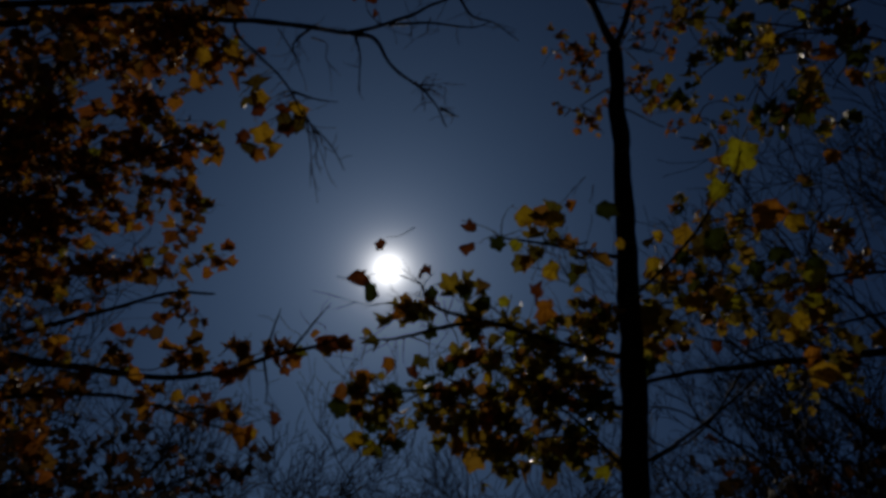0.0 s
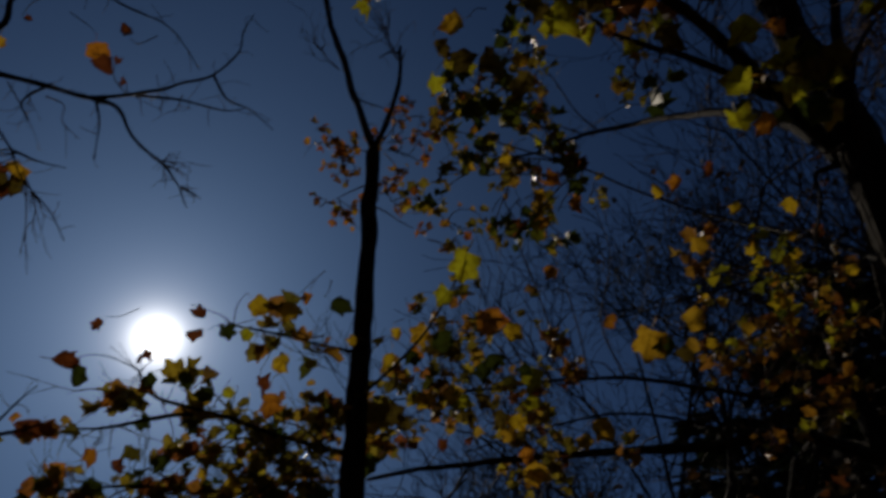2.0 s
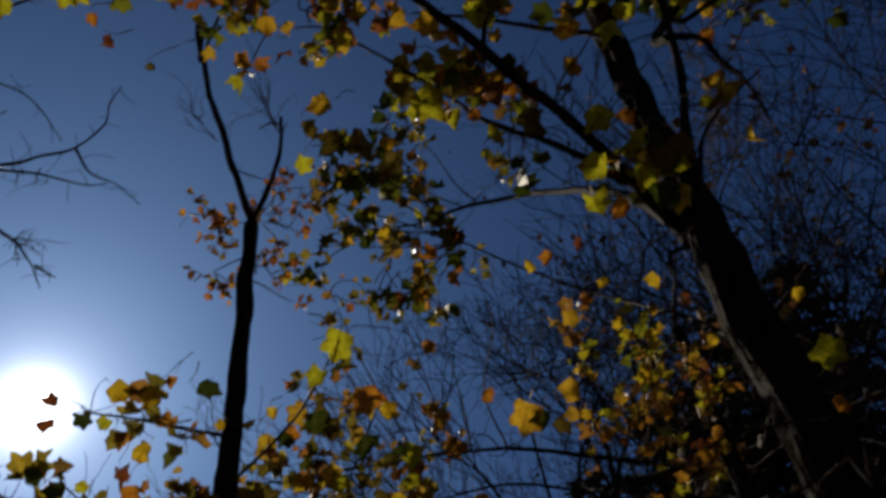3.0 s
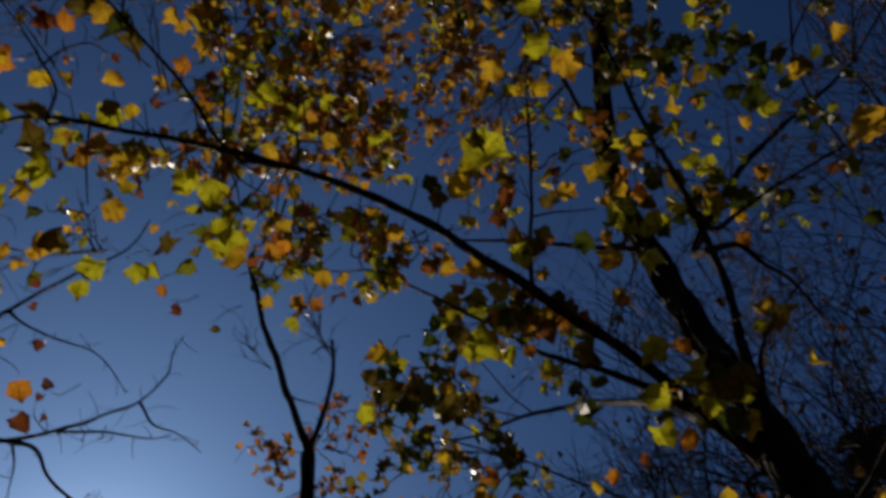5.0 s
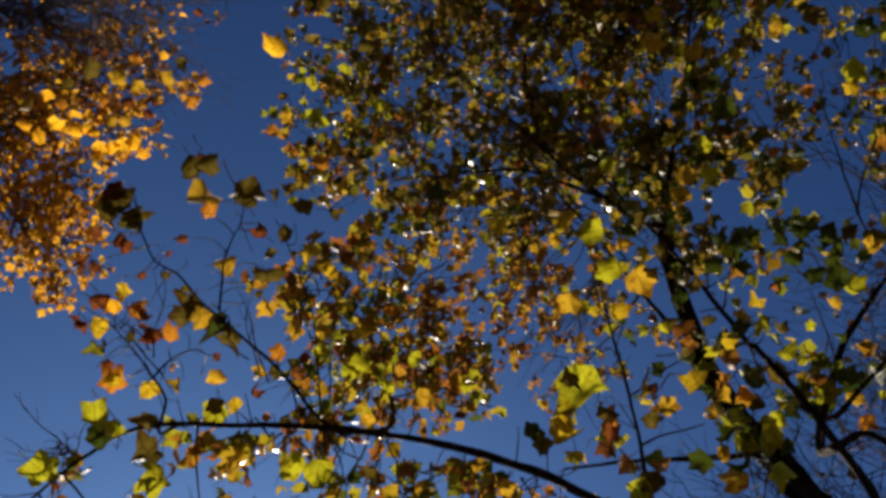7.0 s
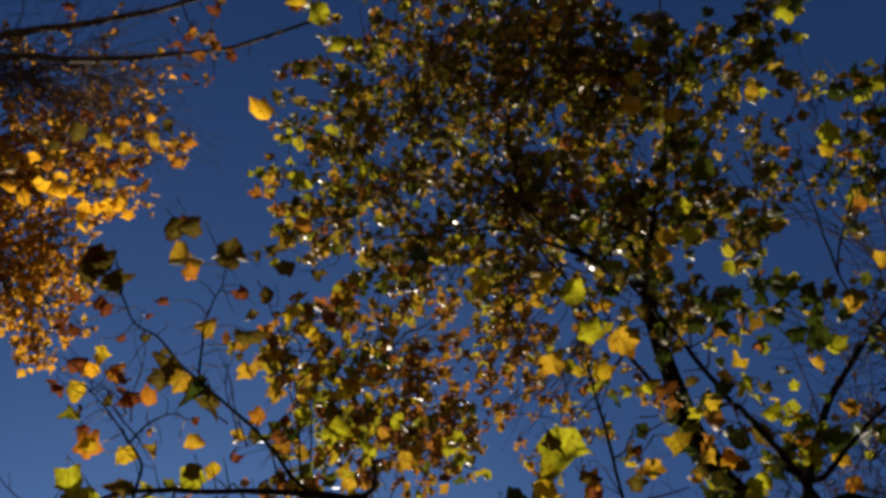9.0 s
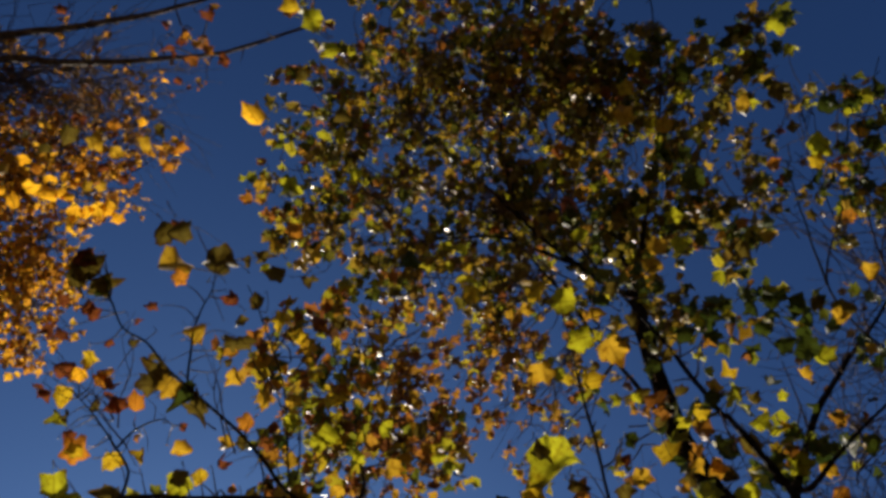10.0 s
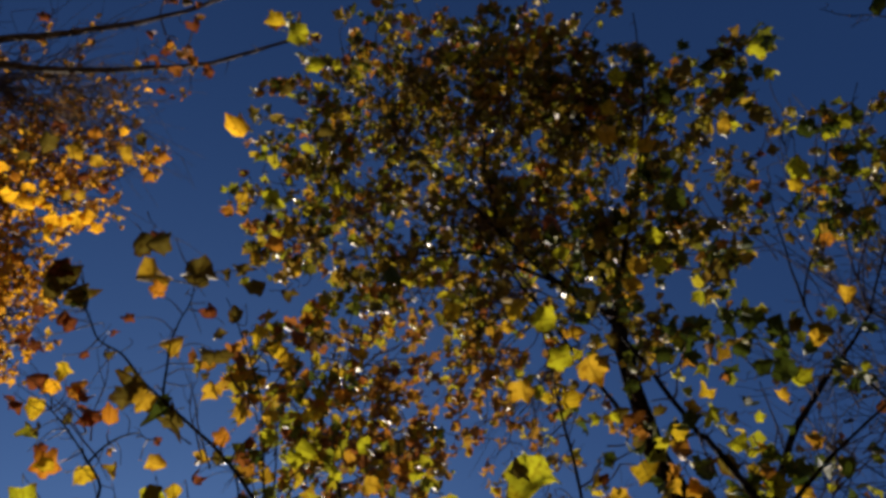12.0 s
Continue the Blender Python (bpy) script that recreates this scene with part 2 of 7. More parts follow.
def ground_material():
    m, n, l = mat("leaf_litter")
    geo = n.new("ShaderNodeNewGeometry")
    cells = n.new("ShaderNodeTexVoronoi")
    cells.inputs["Scale"].default_value = 11
    l.new(geo.outputs["Position"], cells.inputs["Vector"])
    big = n.new("ShaderNodeTexNoise")
    big.inputs["Scale"].default_value, big.inputs["Detail"].default_value = 0.7, 6
    l.new(geo.outputs["Position"], big.inputs["Vector"])
    sep = n.new("ShaderNodeSeparateColor")
    l.new(cells.outputs["Color"], sep.inputs[0])
    c = ramp(n, [(0.0, (0.07, 0.04, 0.02)), (0.4, (0.16, 0.09, 0.04)), (0.7, (0.26, 0.15, 0.05)), (1.0, (0.33, 0.20, 0.05))])
    l.new(sep.outputs[0], c.inputs[0])
    soil = ramp(n, [(0.4, (0.45, 0.42, 0.38)), (0.6, (1, 1, 1))])
    l.new(big.outputs["Fac"], soil.inputs[0])
    mix = n.new("ShaderNodeMix")
    mix.data_type, mix.blend_type = "RGBA", "MULTIPLY"
    mix.inputs["Factor"].default_value = 1.0
    l.new(c.outputs[0], mix.inputs["A"])
    l.new(soil.outputs[0], mix.inputs["B"])
    bump = n.new("ShaderNodeBump")
    bump.inputs["Distance"].default_value = 0.03
    l.new(cells.outputs["Distance"], bump.inputs["Height"])
    p = n.new("ShaderNodeBsdfPrincipled")
    p.inputs["Roughness"].default_value = 0.8
    l.new(mix.outputs["Result"], p.inputs["Base Color"])
    l.new(bump.outputs[0], p.inputs["Normal"])
    o = n.new("ShaderNodeOutputMaterial")
    l.new(p.outputs[0], o.inputs["Surface"])
    return m


# ---- mesh helpers ----
rng = np.random.default_rng(7)


def mesh_from(name, verts, faces, material, smooth=False):
    me = bpy.data.meshes.new(name)
    me.from_pydata(verts, [], faces)
    me.materials.append(material)
    if smooth:
        me.polygons.foreach_set("use_smooth", [True] * len(me.polygons))
    me.update()
    return me


def part(name, me, parent, label=""):
    ob = new(name, me)
    ob.parent = parent
    return tagged(ob, label)


def glide(points, steps):
    """Points along a smooth line through the given ones."""
    p = np.array(points, float)
    p = np.vstack([2 * p[0] - p[1], p, 2 * p[-1] - p[-2]])
    line = []
    for i in range(1, len(p) - 2):
        for s in np.arange(steps) / steps:
            a, b, c, d = p[i - 1:i + 3]
            line.append(0.5 * (2 * b + (c - a) * s + (2 * a - 5 * b + 4 * c - d) * s * s + (3 * b - a - 3 * c + d) * s ** 3))
    line.append(p[-2])
    return np.array(line)


def tube(line, r0, r1, sides, verts, faces, knots=0.0, power=1.0):
    """A tapered, slightly knotty round stem along the line, closed at its tip, added to verts and faces."""
    line = np.asarray(line, float)
    n = len(line)
    tang = np.empty_like(line)
    tang[1:-1], tang[0], tang[-1] = line[2:] - line[:-2], line[1] - line[0], line[-1] - line[-2]
    tang /= np.sqrt((tang ** 2).sum(1))[:, None] + 1e-9
    up = np.array([0.31, 0.92, 0.22]) if abs(tang[0][1]) < 0.8 else np.array([0.9, 0.2, 0.3])
    u = np.stack([tang[:, 1] * up[2] - tang[:, 2] * up[1], tang[:, 2] * up[0] - tang[:, 0] * up[2], tang[:, 0] * up[1] - tang[:, 1] * up[0]], 1)
    u /= np.sqrt((u ** 2).sum(1))[:, None] + 1e-9
    v = np.stack([tang[:, 1] * u[:, 2] - tang[:, 2] * u[:, 1], tang[:, 2] * u[:, 0] - tang[:, 0] * u[:, 2], tang[:, 0] * u[:, 1] - tang[:, 1] * u[:, 0]], 1)
    r = np.repeat((r0 + (r1 - r0) * (np.arange(n) / (n - 1)) ** power)[:, None], sides, 1)
    if knots:
        if sides > 20:
            # furrows and plates of old bark
            r *= 1 + 0.24 * np.array([[noise.noise(Vector((3.2 * math.cos(2 * math.pi * k / sides), 3.2 * math.sin(2 * math.pi * k / sides), 3.0 * p[2]))) + 0.5 * noise.noise(Vector((7 * math.cos(2 * math.pi * k / sides), 7 * math.sin(2 * math.pi * k / sides), 7.0 * p[2]))) for k in range(sides)] for p in line])
        r *= 1 + knots * np.array([[noise.noise(Vector(p) * (4 if sides > 20 else 9) + Vector((k * 1.7, 0, 0))) for k in range(sides)] for p in line])
    a = 2 * math.pi * np.arange(sides) / sides
    ring = line[:, None, :] + r[:, :, None] * (np.cos(a)[None, :, None] * u[:, None, :] + np.sin(a)[None, :, None] * v[:, None, :])
    base = len(verts)
    verts.extend(ring.reshape(-1, 3).tolist())
    verts.append((line[-1] + tang[-1] * r1).tolist())
    for i in range(n - 1):
        j = base + i * sides
        faces.extend([(j + k, j + (k + 1) % sides, j + (k + 1) % sides + sides, j + k + sides) for k in range(sides)])
    j = base + (n - 1) * sides
    faces.extend([(j + k, j + (k + 1) % sides, base + n * sides) for k in range(sides)])


def leaf_shape(deep, seed, fine=True, curl=1.0):
    """One broad leaf with five shallow toothed lobes, 1 wide, its stalk at the origin, growing along +y, cupped, folded and wavy."""
    r = random.Random(seed)
    tips = [(-1.98, 0.47), (-1.00, 0.58), (0.0, 0.62), (1.00, 0.58), (1.98, 0.47)]
    ring = [(0.0, 0.07)]

    def at(a, d, j=0.06):
        a += r.uniform(-0.07, 0.07)
        d *= 1 + r.uniform(-j, j)
        ring.append((d * math.sin(a), 0.36 + d * math.cos(a)))
    for i, (a, d) in enumerate(tips):
        if fine:
            at(a - 0.24, d * 0.90, 0.08)
        at(a, d * 1.03, 0.13)
        if fine:
            at(a + 0.24, d * 0.90, 0.08)
        if i < 4:
            at(a + 0.5, (d + tips[i + 1][1]) / 2 * deep)
    bowl, fold, twist = curl * r.uniform(-0.9, 0.9), curl * r.uniform(-0.15, 0.75), curl * r.uniform(-0.6, 0.6)
    wave, start, droop = curl * r.uniform(0.10, 0.34), r.uniform(0, 6.3), curl * r.uniform(0.0, 0.9)
    wide, lean = r.uniform(0.80, 1.04), r.uniform(-0.12, 0.12)

    def place(x, y):
        q = math.hypot(x, y - 0.36)
        z = bowl * q * q + fold * abs(x) * (0.4 + q) + twist * x * (y - 0.3) + wave * q * math.sin(3 * math.atan2(x, y - 0.36) + start) - droop * max(0.0, y - 0.5) ** 2
        return (x * wide / (1 + 0.5 * fold * abs(x)) + lean * (y - 0.2), y, z)
    verts = [place(0, 0.36)]
    k = len(ring)
    if fine:
        # an inner ring of half as many points lets the blade bend
        inner = [place(ring[i][0] * 0.55, 0.36 + (ring[i][1] - 0.36) * 0.55) for i in range(0, k, 2)]
        m = len(inner)
        verts += inner + [place(x, y) for x, y in ring]
        faces = []
        for i in range(m):
            p, q = 1 + i, 1 + (i + 1) % m
            u, v, w = 1 + m + 2 * i, 1 + m + 2 * i + 1, 1 + m + (2 * i + 2) % k
            faces += [(0, p, q), (p, u, v), (p, v, q), (q, v, w)]
        s = len(verts)
        verts += [(0.02, -0.30, 0.05), (-0.02, -0.30, 0.05), (0, -0.30, 0.085)]
        foot = 1 + m
        faces += [(foot, s, s + 1), (foot, s + 1, s + 2), (foot, s + 2, s)]
    else:
        verts += [place(x, y) for x, y in ring]
        faces = [(0, 1 + i, 1 + (i + 1) % k) for i in range(k)]
    return np.array(verts, float), faces


FINE = [leaf_shape(d, i) for i, d in enumerate((0.76, 0.84, 0.70, 0.88, 0.80, 0.82))] + [leaf_shape(d, 40 + i, True, 2.0) for i, d in enumerate((0.76, 0.70, 0.84, 0.78))]
PLAIN = [leaf_shape(d, 20 + i, False, 1.3) for i, d in enumerate((0.70, 0.78, 0.64, 0.82, 0.74, 0.7))]
LEAF_MESHES = {}


def turn_to(tip, normal):
    """A turn that lays a leaf's length along tip and its face towards normal."""
    y = Vector(tip).normalized()
    x = y.cross(Vector(normal)).normalized()
    return Matrix((x, y, x.cross(y))).transposed()


def leaf_pose(at, out, size):
    """A hanging leaf at a place, pointing away from its twig and drooping."""
    tip = Vector(out) + Vector(rng.normal(0, 0.55, 3)) + Vector((0, 0, -0.55))
    normal = Vector(rng.normal(0, 0.62, 3)) + Vector((0, 0, 0.75))
    if tip.length < 0.05 or tip.normalized().cross(normal).length < 0.05:
        tip = Vector((0.6, 0.3, -0.4))
    return Matrix.Translation(at) @ (turn_to(tip, normal) @ Matrix.Scale(size, 3)).to_4x4()


def leaf_mass(name, points, outs, sizes, material, fine=0.25):
    """Many hanging leaves in one mesh."""
    points, outs, sizes = np.asarray(points, float), np.asarray(outs, float), np.asarray(sizes, float)
    n = len(points)

    def unit(v):
        return v / (np.sqrt((v ** 2).sum(1))[:, None] + 1e-9)
    y = unit(outs + rng.normal(0, 0.55, (n, 3)) + np.array([0, 0, -0.55]))
    x = unit(np.cross(y, rng.normal(0, 0.62, (n, 3)) + np.array([0, 0, 0.75])))
    turn = np.stack([x, y, np.cross(x, y)], 2) * sizes[:, None, None]
    shape = np.where(rng.random(n) < fine, rng.integers(len(FINE), size=n), len(FINE) + rng.integers(len(PLAIN), size=n))
    verts, faces, base = [], [], 0
    for k, (v, f) in enumerate(FINE + PLAIN):
        pick = np.flatnonzero(shape == k)
        if not len(pick):
            continue
        verts.append((points[pick][:, None, :] + np.einsum("nij,vj->nvi", turn[pick], v)).reshape(-1, 3))
        faces.append((np.array(f)[None] + base + (np.arange(len(pick)) * len(v))[:, None, None]).reshape(-1, 3))
        base += len(pick) * len(v)
    return mesh_from(name, np.vstack(verts).tolist(), np.vstack(faces).tolist(), material, True)


class Tree:
    def __init__(self, ob, bark):
        self.ob, self.bark = ob, bark
        self.twigs = ([], [])
        self.loose = {}
        self.stems = []
        self.singles = 0


def tree(name, label, at, bark, category="tree"):
    ob = tagged(new(name), label, category, "trees of the clearing")
    ob.location = at
    ob.empty_display_size = 0.1
    return Tree(ob, bark)


def hang(t, name, me, label=""):
    """A part in world places under a tree whose base stands elsewhere."""
    ob = part(name, me, t.ob, label)
    ob.matrix_parent_inverse = Matrix.Translation(-t.ob.location)
    return ob


def nearest_stem(t, at):
    """The stem of a tree that comes nearest to a place: its object and the nearest point of its line."""
    best = None
    for ob, line in t.stems:
        d = ((line - at) ** 2).sum(1)
        i = int(d.argmin())
        if best is None or d[i] < best[0]:
            best = (d[i], ob, line[max(i - 1, 0)])
    return best[1], best[2], best[0] ** 0.5


def limb(t, name, r0, r1, *points):
    holder = None
    if t.stems:
        holder, root, gap = nearest_stem(t, np.array(points[0]))
        if gap > 0.04:
            points = (tuple(root), *points)
    big = r0 > 0.06
    line = glide(points, 24 if big else 9)
    for i in range(1, len(line)):
        w = noise.noise_vector(Vector(line[i]) * 4.3) * (0.012 if r0 < 0.02 else 0.006 + 0.12 * r0) + noise.noise_vector(Vector(line[i]) * 11.0) * 0.004
        line[i] += np.array(w)
    verts, faces = [], []
    tube(line, r0, r1, 72 if big else 10, verts, faces, 0.30 if big else 0.34, 0.85)
    if r0 < 0.05:
        # short side spurs and buds
        for i in range(3, len(line) - 1, 4):
            d = rng.normal(0, 1, 3)
            d /= np.linalg.norm(d)
            far = line[i] + d * rng.uniform(0.03, 0.16)
            tube(glide([line[i], (line[i] + far) / 2 + rng.normal(0, 0.01, 3), far], 3), max(r1 * 0.8, 0.0022), 0.0012, 4, *t.twigs)
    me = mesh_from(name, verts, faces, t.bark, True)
    if name in ("branch", "vine") and holder:
        ob = part(name, me, holder)
    else:
        ob = hang(t, name, me)
    if name in ("trunk", "limb"):
        t.stems.append((ob, line))
    else:
        t.stems.append((holder, line))


def leaf(t, tone, at, size):
    """One leaf that stands out by itself."""
    material, label = TONES[tone]
    k = int(rng.integers(4, len(FINE))) if tone in "RD" else int(rng.integers(7))
    key = (k, tone)
    if key not in LEAF_MESHES:
        LEAF_MESHES[key] = mesh_from("leaf", *FINE[k], material, True)
    eye = Vector((0.1, -0.3, 1.7)) - Vector(at)
    normal = eye.normalized() + Vector(rng.normal(0, 0.20 if size > 0.13 else 0.33, 3)) - SUN_DIR * (0.9 if tone == "B" else 0.0)
    tip = Vector(rng.normal(0, 0.6, 3)) + Vector((0, 0, -0.8)) 
    tip -= normal * (tip.dot(normal) / normal.length_squared) * 0.8
    m = turn_to(tip, normal)
    ob = part("leaf", LEAF_MESHES[key], t.ob, label)
    ob.matrix_parent_inverse = Matrix.Translation(-t.ob.location)
    centre = Vector(at) - m @ Vector((0, 0.33 * size, 0))
    ob.matrix_basis = Matrix.Translation(centre) @ (m @ Matrix.Scale(size, 3)).to_4x4()
    t.singles += 1
    # its own thin twig, from the nearest stem where one is close
    back = Vector((t.ob.location.x, t.ob.location.y, centre.z)) - centre
    back = back.normalized() * 0.06 + Vector((0, 0, 0.07)) + Vector(rng.normal(0, 0.03, 3))
    s = centre - m @ Vector((0, 0.26 * size, 0))
    root, gap = nearest_stem(t, np.array(s))[1:]
    if gap < 0.25:
        bow = rng.normal(0, 0.1 * gap, 3) + np.array([0, 0, 0.12 * gap])
        tube(glide([root, root + (np.array(s) - root) * 0.35 + bow, root + (np.array(s) - root) * 0.7 + bow * 0.8, np.array(s)], 4), 0.0032, 0.0014, 4, *t.twigs)
    else:
        tube(glide([np.array(s + back), np.array(s + back * 0.5) + rng.normal(0, 0.012, 3), np.array(s)], 4), 0.003, 0.0012, 4, *t.twigs)


def spray(t, source, centre, radius, count, size, palette):
    """A spray of leafy twigs from a limb at source that fills the space round centre."""
    source, centre = np.array(source, float), np.array(centre, float)
    root = nearest_stem(t, centre * 0.75 + source * 0.25)[1]
    gap = centre - root
    far = np.linalg.norm(gap)
    if far > radius:
        hub = centre - gap * (0.7 * radius / far)
        line = glide([root] + [root + (hub - root) * s + rng.normal(0, 0.05 * far, 3) * (1 - s) for s in (0.35, 0.7)] + [hub], 5)
        tube(line, 0.0045 + 0.0025 * min(far, 1.5), 0.003, 5, *t.twigs)
        source = hub
    many = max(2, count // 6)
    left = count
    for i in range(many):
        d = rng.normal(0, 1, 3)
        d *= rng.uniform(0.25, 1.0) ** 0.5 / np.linalg.norm(d)
        end = centre + d * radius
        start = centre + (source - centre) * min(0.9, 1.1 * radius / (np.linalg.norm(source - centre) + 1e-6)) * rng.uniform(0.5, 1.0) + rng.normal(0, radius * 0.15, 3)
        bow = rng.normal(0, radius * 0.16, 3) + np.array([0, 0, radius * 0.08])
        line = glide([start] + [start + (end - start) * s + bow * (1 - (2 * s - 1) ** 2) + rng.normal(0, 0.018, 3) for s in (0.25, 0.5, 0.75)] + [end], 3)
        tube(line, 0.0045 + 0.002 * radius, 0.0014, 4, *t.twigs)
        n = left // (many - i)
        left -= n
        for k in range(n):
            s = rng.uniform(0.3, 1.0) ** 0.7 * (len(line) - 1)
            j = min(int(s), len(line) - 2)
            p = line[j] + (line[j + 1] - line[j]) * (s - j)
            out = rng.normal(0, 1, 3)
            out /= np.linalg.norm(out)
            spot, big = p + out * size * 0.3, size * rng.uniform(0.6, 1.35)
            if t.singles < 300 and rng.random() < 0.4:
                t.singles += 1
                v = int(rng.integers(len(FINE)))
                if (v, palette) not in LEAF_MESHES:
                    LEAF_MESHES[v, palette] = mesh_from("leaf", *FINE[v], FOLIAGE[palette], True)
                ob = part("leaf", LEAF_MESHES[v, palette], t.ob)
                ob.matrix_parent_inverse, ob.matrix_basis = Matrix.Translation(-t.ob.location), leaf_pose(spot, out, big)
            else:
                t.loose.setdefault(palette, []).append((spot, out, big))


def fray(t, source, centre, radius, count):
    """Bare fine twigs, forking, from source into the space round centre."""
    source, centre = np.array(source, float), np.array(centre, float)
    for i in range(count):
        end = centre + rng.normal(0, 0.5, 3) * radius
        start = source + (centre - source) * rng.uniform(0, 0.7)
        line = glide([start] + [start + (end - start) * s + rng.normal(0, 0.05 * radius, 3) for s in (0.3, 0.6)] + [end], 4)
        tube(line, 0.004, 0.0012, 4, *t.twigs)
        for j in range(3):
            k = int(rng.integers(3, len(line)))
            d = (end - start) * 0.25 + rng.normal(0, 0.2 * radius, 3)
            tube(glide([line[k], line[k] + d * 0.5 + rng.normal(0, 0.03 * radius, 3), line[k] + d], 3), 0.0022, 0.001, 3, *t.twigs)


def finish(t):
    """Twigs and the many small leaves of one tree."""
    if t.twigs[0]:
        tagged(hang(t, "twig_cluster", mesh_from("twig_cluster", *t.twigs, TWIG_BARK, True)), "thin brown twigs", kind="stuff")
    for palette, spots in t.loose.items():
        tagged(hang(t, "foliage", leaf_mass("foliage", *zip(*spots), FOLIAGE[palette])), "autumn leaves in loose clusters", kind="stuff")


# ---- ground ----
def build_ground():
    verts, faces = [], []
    rings = [0.0, 1, 2, 3, 4.5, 6, 8, 10, 13, 17, 22, 30, 45, 80, 160, 400, 1200, 3000]
    k = 48
    for i, r in enumerate(rings):
        for j in range(k):
            a = 2 * math.pi * j / k
            x, y = r * math.cos(a), r * math.sin(a)
            h = 0.10 * noise.noise(Vector((x * 0.3, y * 0.3, 0))) + 0.6 * noise.noise(Vector((x * 0.03, y * 0.03, 4))) * min(1, r / 20)
            verts.append((x, y, h if r < 300 else 0))
    for i in range(len(rings) - 1):
        for j in range(k):
            a, b = i * k + j, i * k + (j + 1) % k
            faces.append((a, b, b + k, a + k))
    ob = new("ground", mesh_from("ground", verts, faces, ground_material(), True))
    tagged(ob, "woodland ground covered in brown fallen leaves", "ground", kind="structure")


build_ground()


# ---- far trees ----
def grow(p, d, length, r, depth, verts, faces, r_min, spread=0.55, lift=0.12, tips=None):
    """A bare branch that forks again and again."""
    steps = 4
    line = [p]
    for _ in range(steps):
        d = d + rng.normal(0, 0.16, 3) + np.array([0, 0, lift * 0.4])
        d /= np.linalg.norm(d)
        line.append(line[-1] + d * length / steps)
    line = np.array(line)
    tube(line, r, max(r * 0.62, r_min), 7 if depth > 4 else 4 if depth > 1 else 3, verts, faces)
    if depth <= 0:
        if tips is not None:
            tips.append(line[-1])
        return
    for j in range(3 if depth > 1 else 4):
        at = line[-1] if j == 0 else line[int(rng.integers(1, steps + 1))]
        e = d + rng.normal(0, spread, 3) + np.array([0, 0, lift])
        e /= np.linalg.norm(e)
        grow(at, e, length * rng.uniform(0.58, 0.86), max(r * rng.uniform(0.45, 0.68), r_min), depth - 1, verts, faces, r_min, spread, lift, tips)


def bare_tree(at, height, depth, name="bare_tree", label="leafless grey-brown tree with fine branching twigs", r_min=0.004, leaves=0, spread=0.55):
    ob = tagged(new(name), label, "tree", "bare trees behind")
    ob.location = at
    tv, tf, cv, cf, tips = [], [], [], [], []
    r = height * 0.014
    line = glide([(0, 0, -0.1), (rng.normal(0, 0.1), rng.normal(0, 0.1), height * 0.25), (rng.normal(0, 0.2), rng.normal(0, 0.2), height * 0.5)], 5)
    tube(line, r * 1.4, r * 0.7, 10, tv, tf, 0.15)
    for j in range(7):
        i = int(rng.integers(3, len(line)))
        d = np.array([rng.normal(0, 0.55), rng.normal(0, 0.55), 0.8])
        grow(line[i], d / np.linalg.norm(d), height * rng.uniform(0.17, 0.26), r * 0.36, depth, cv, cf, r_min, spread, 0.12, tips)
    part("trunk", mesh_from("trunk", tv, tf, FAR_BARK, True), ob)
    tagged(part("crown", mesh_from("crown", cv, cf, FAR_BARK), ob), "bare crown of fine twigs", kind="stuff")
    if leaves:
        at = np.array(tips)[rng.integers(len(tips), size=leaves)] + rng.normal(0, 0.12, (leaves, 3))
        tagged(part("foliage", leaf_mass("foliage", at, rng.normal(0, 1, (leaves, 3)), rng.uniform(0.07, 0.12, leaves), BRUSH, 0), ob), "last brown leaves", kind="stuff")
    return ob


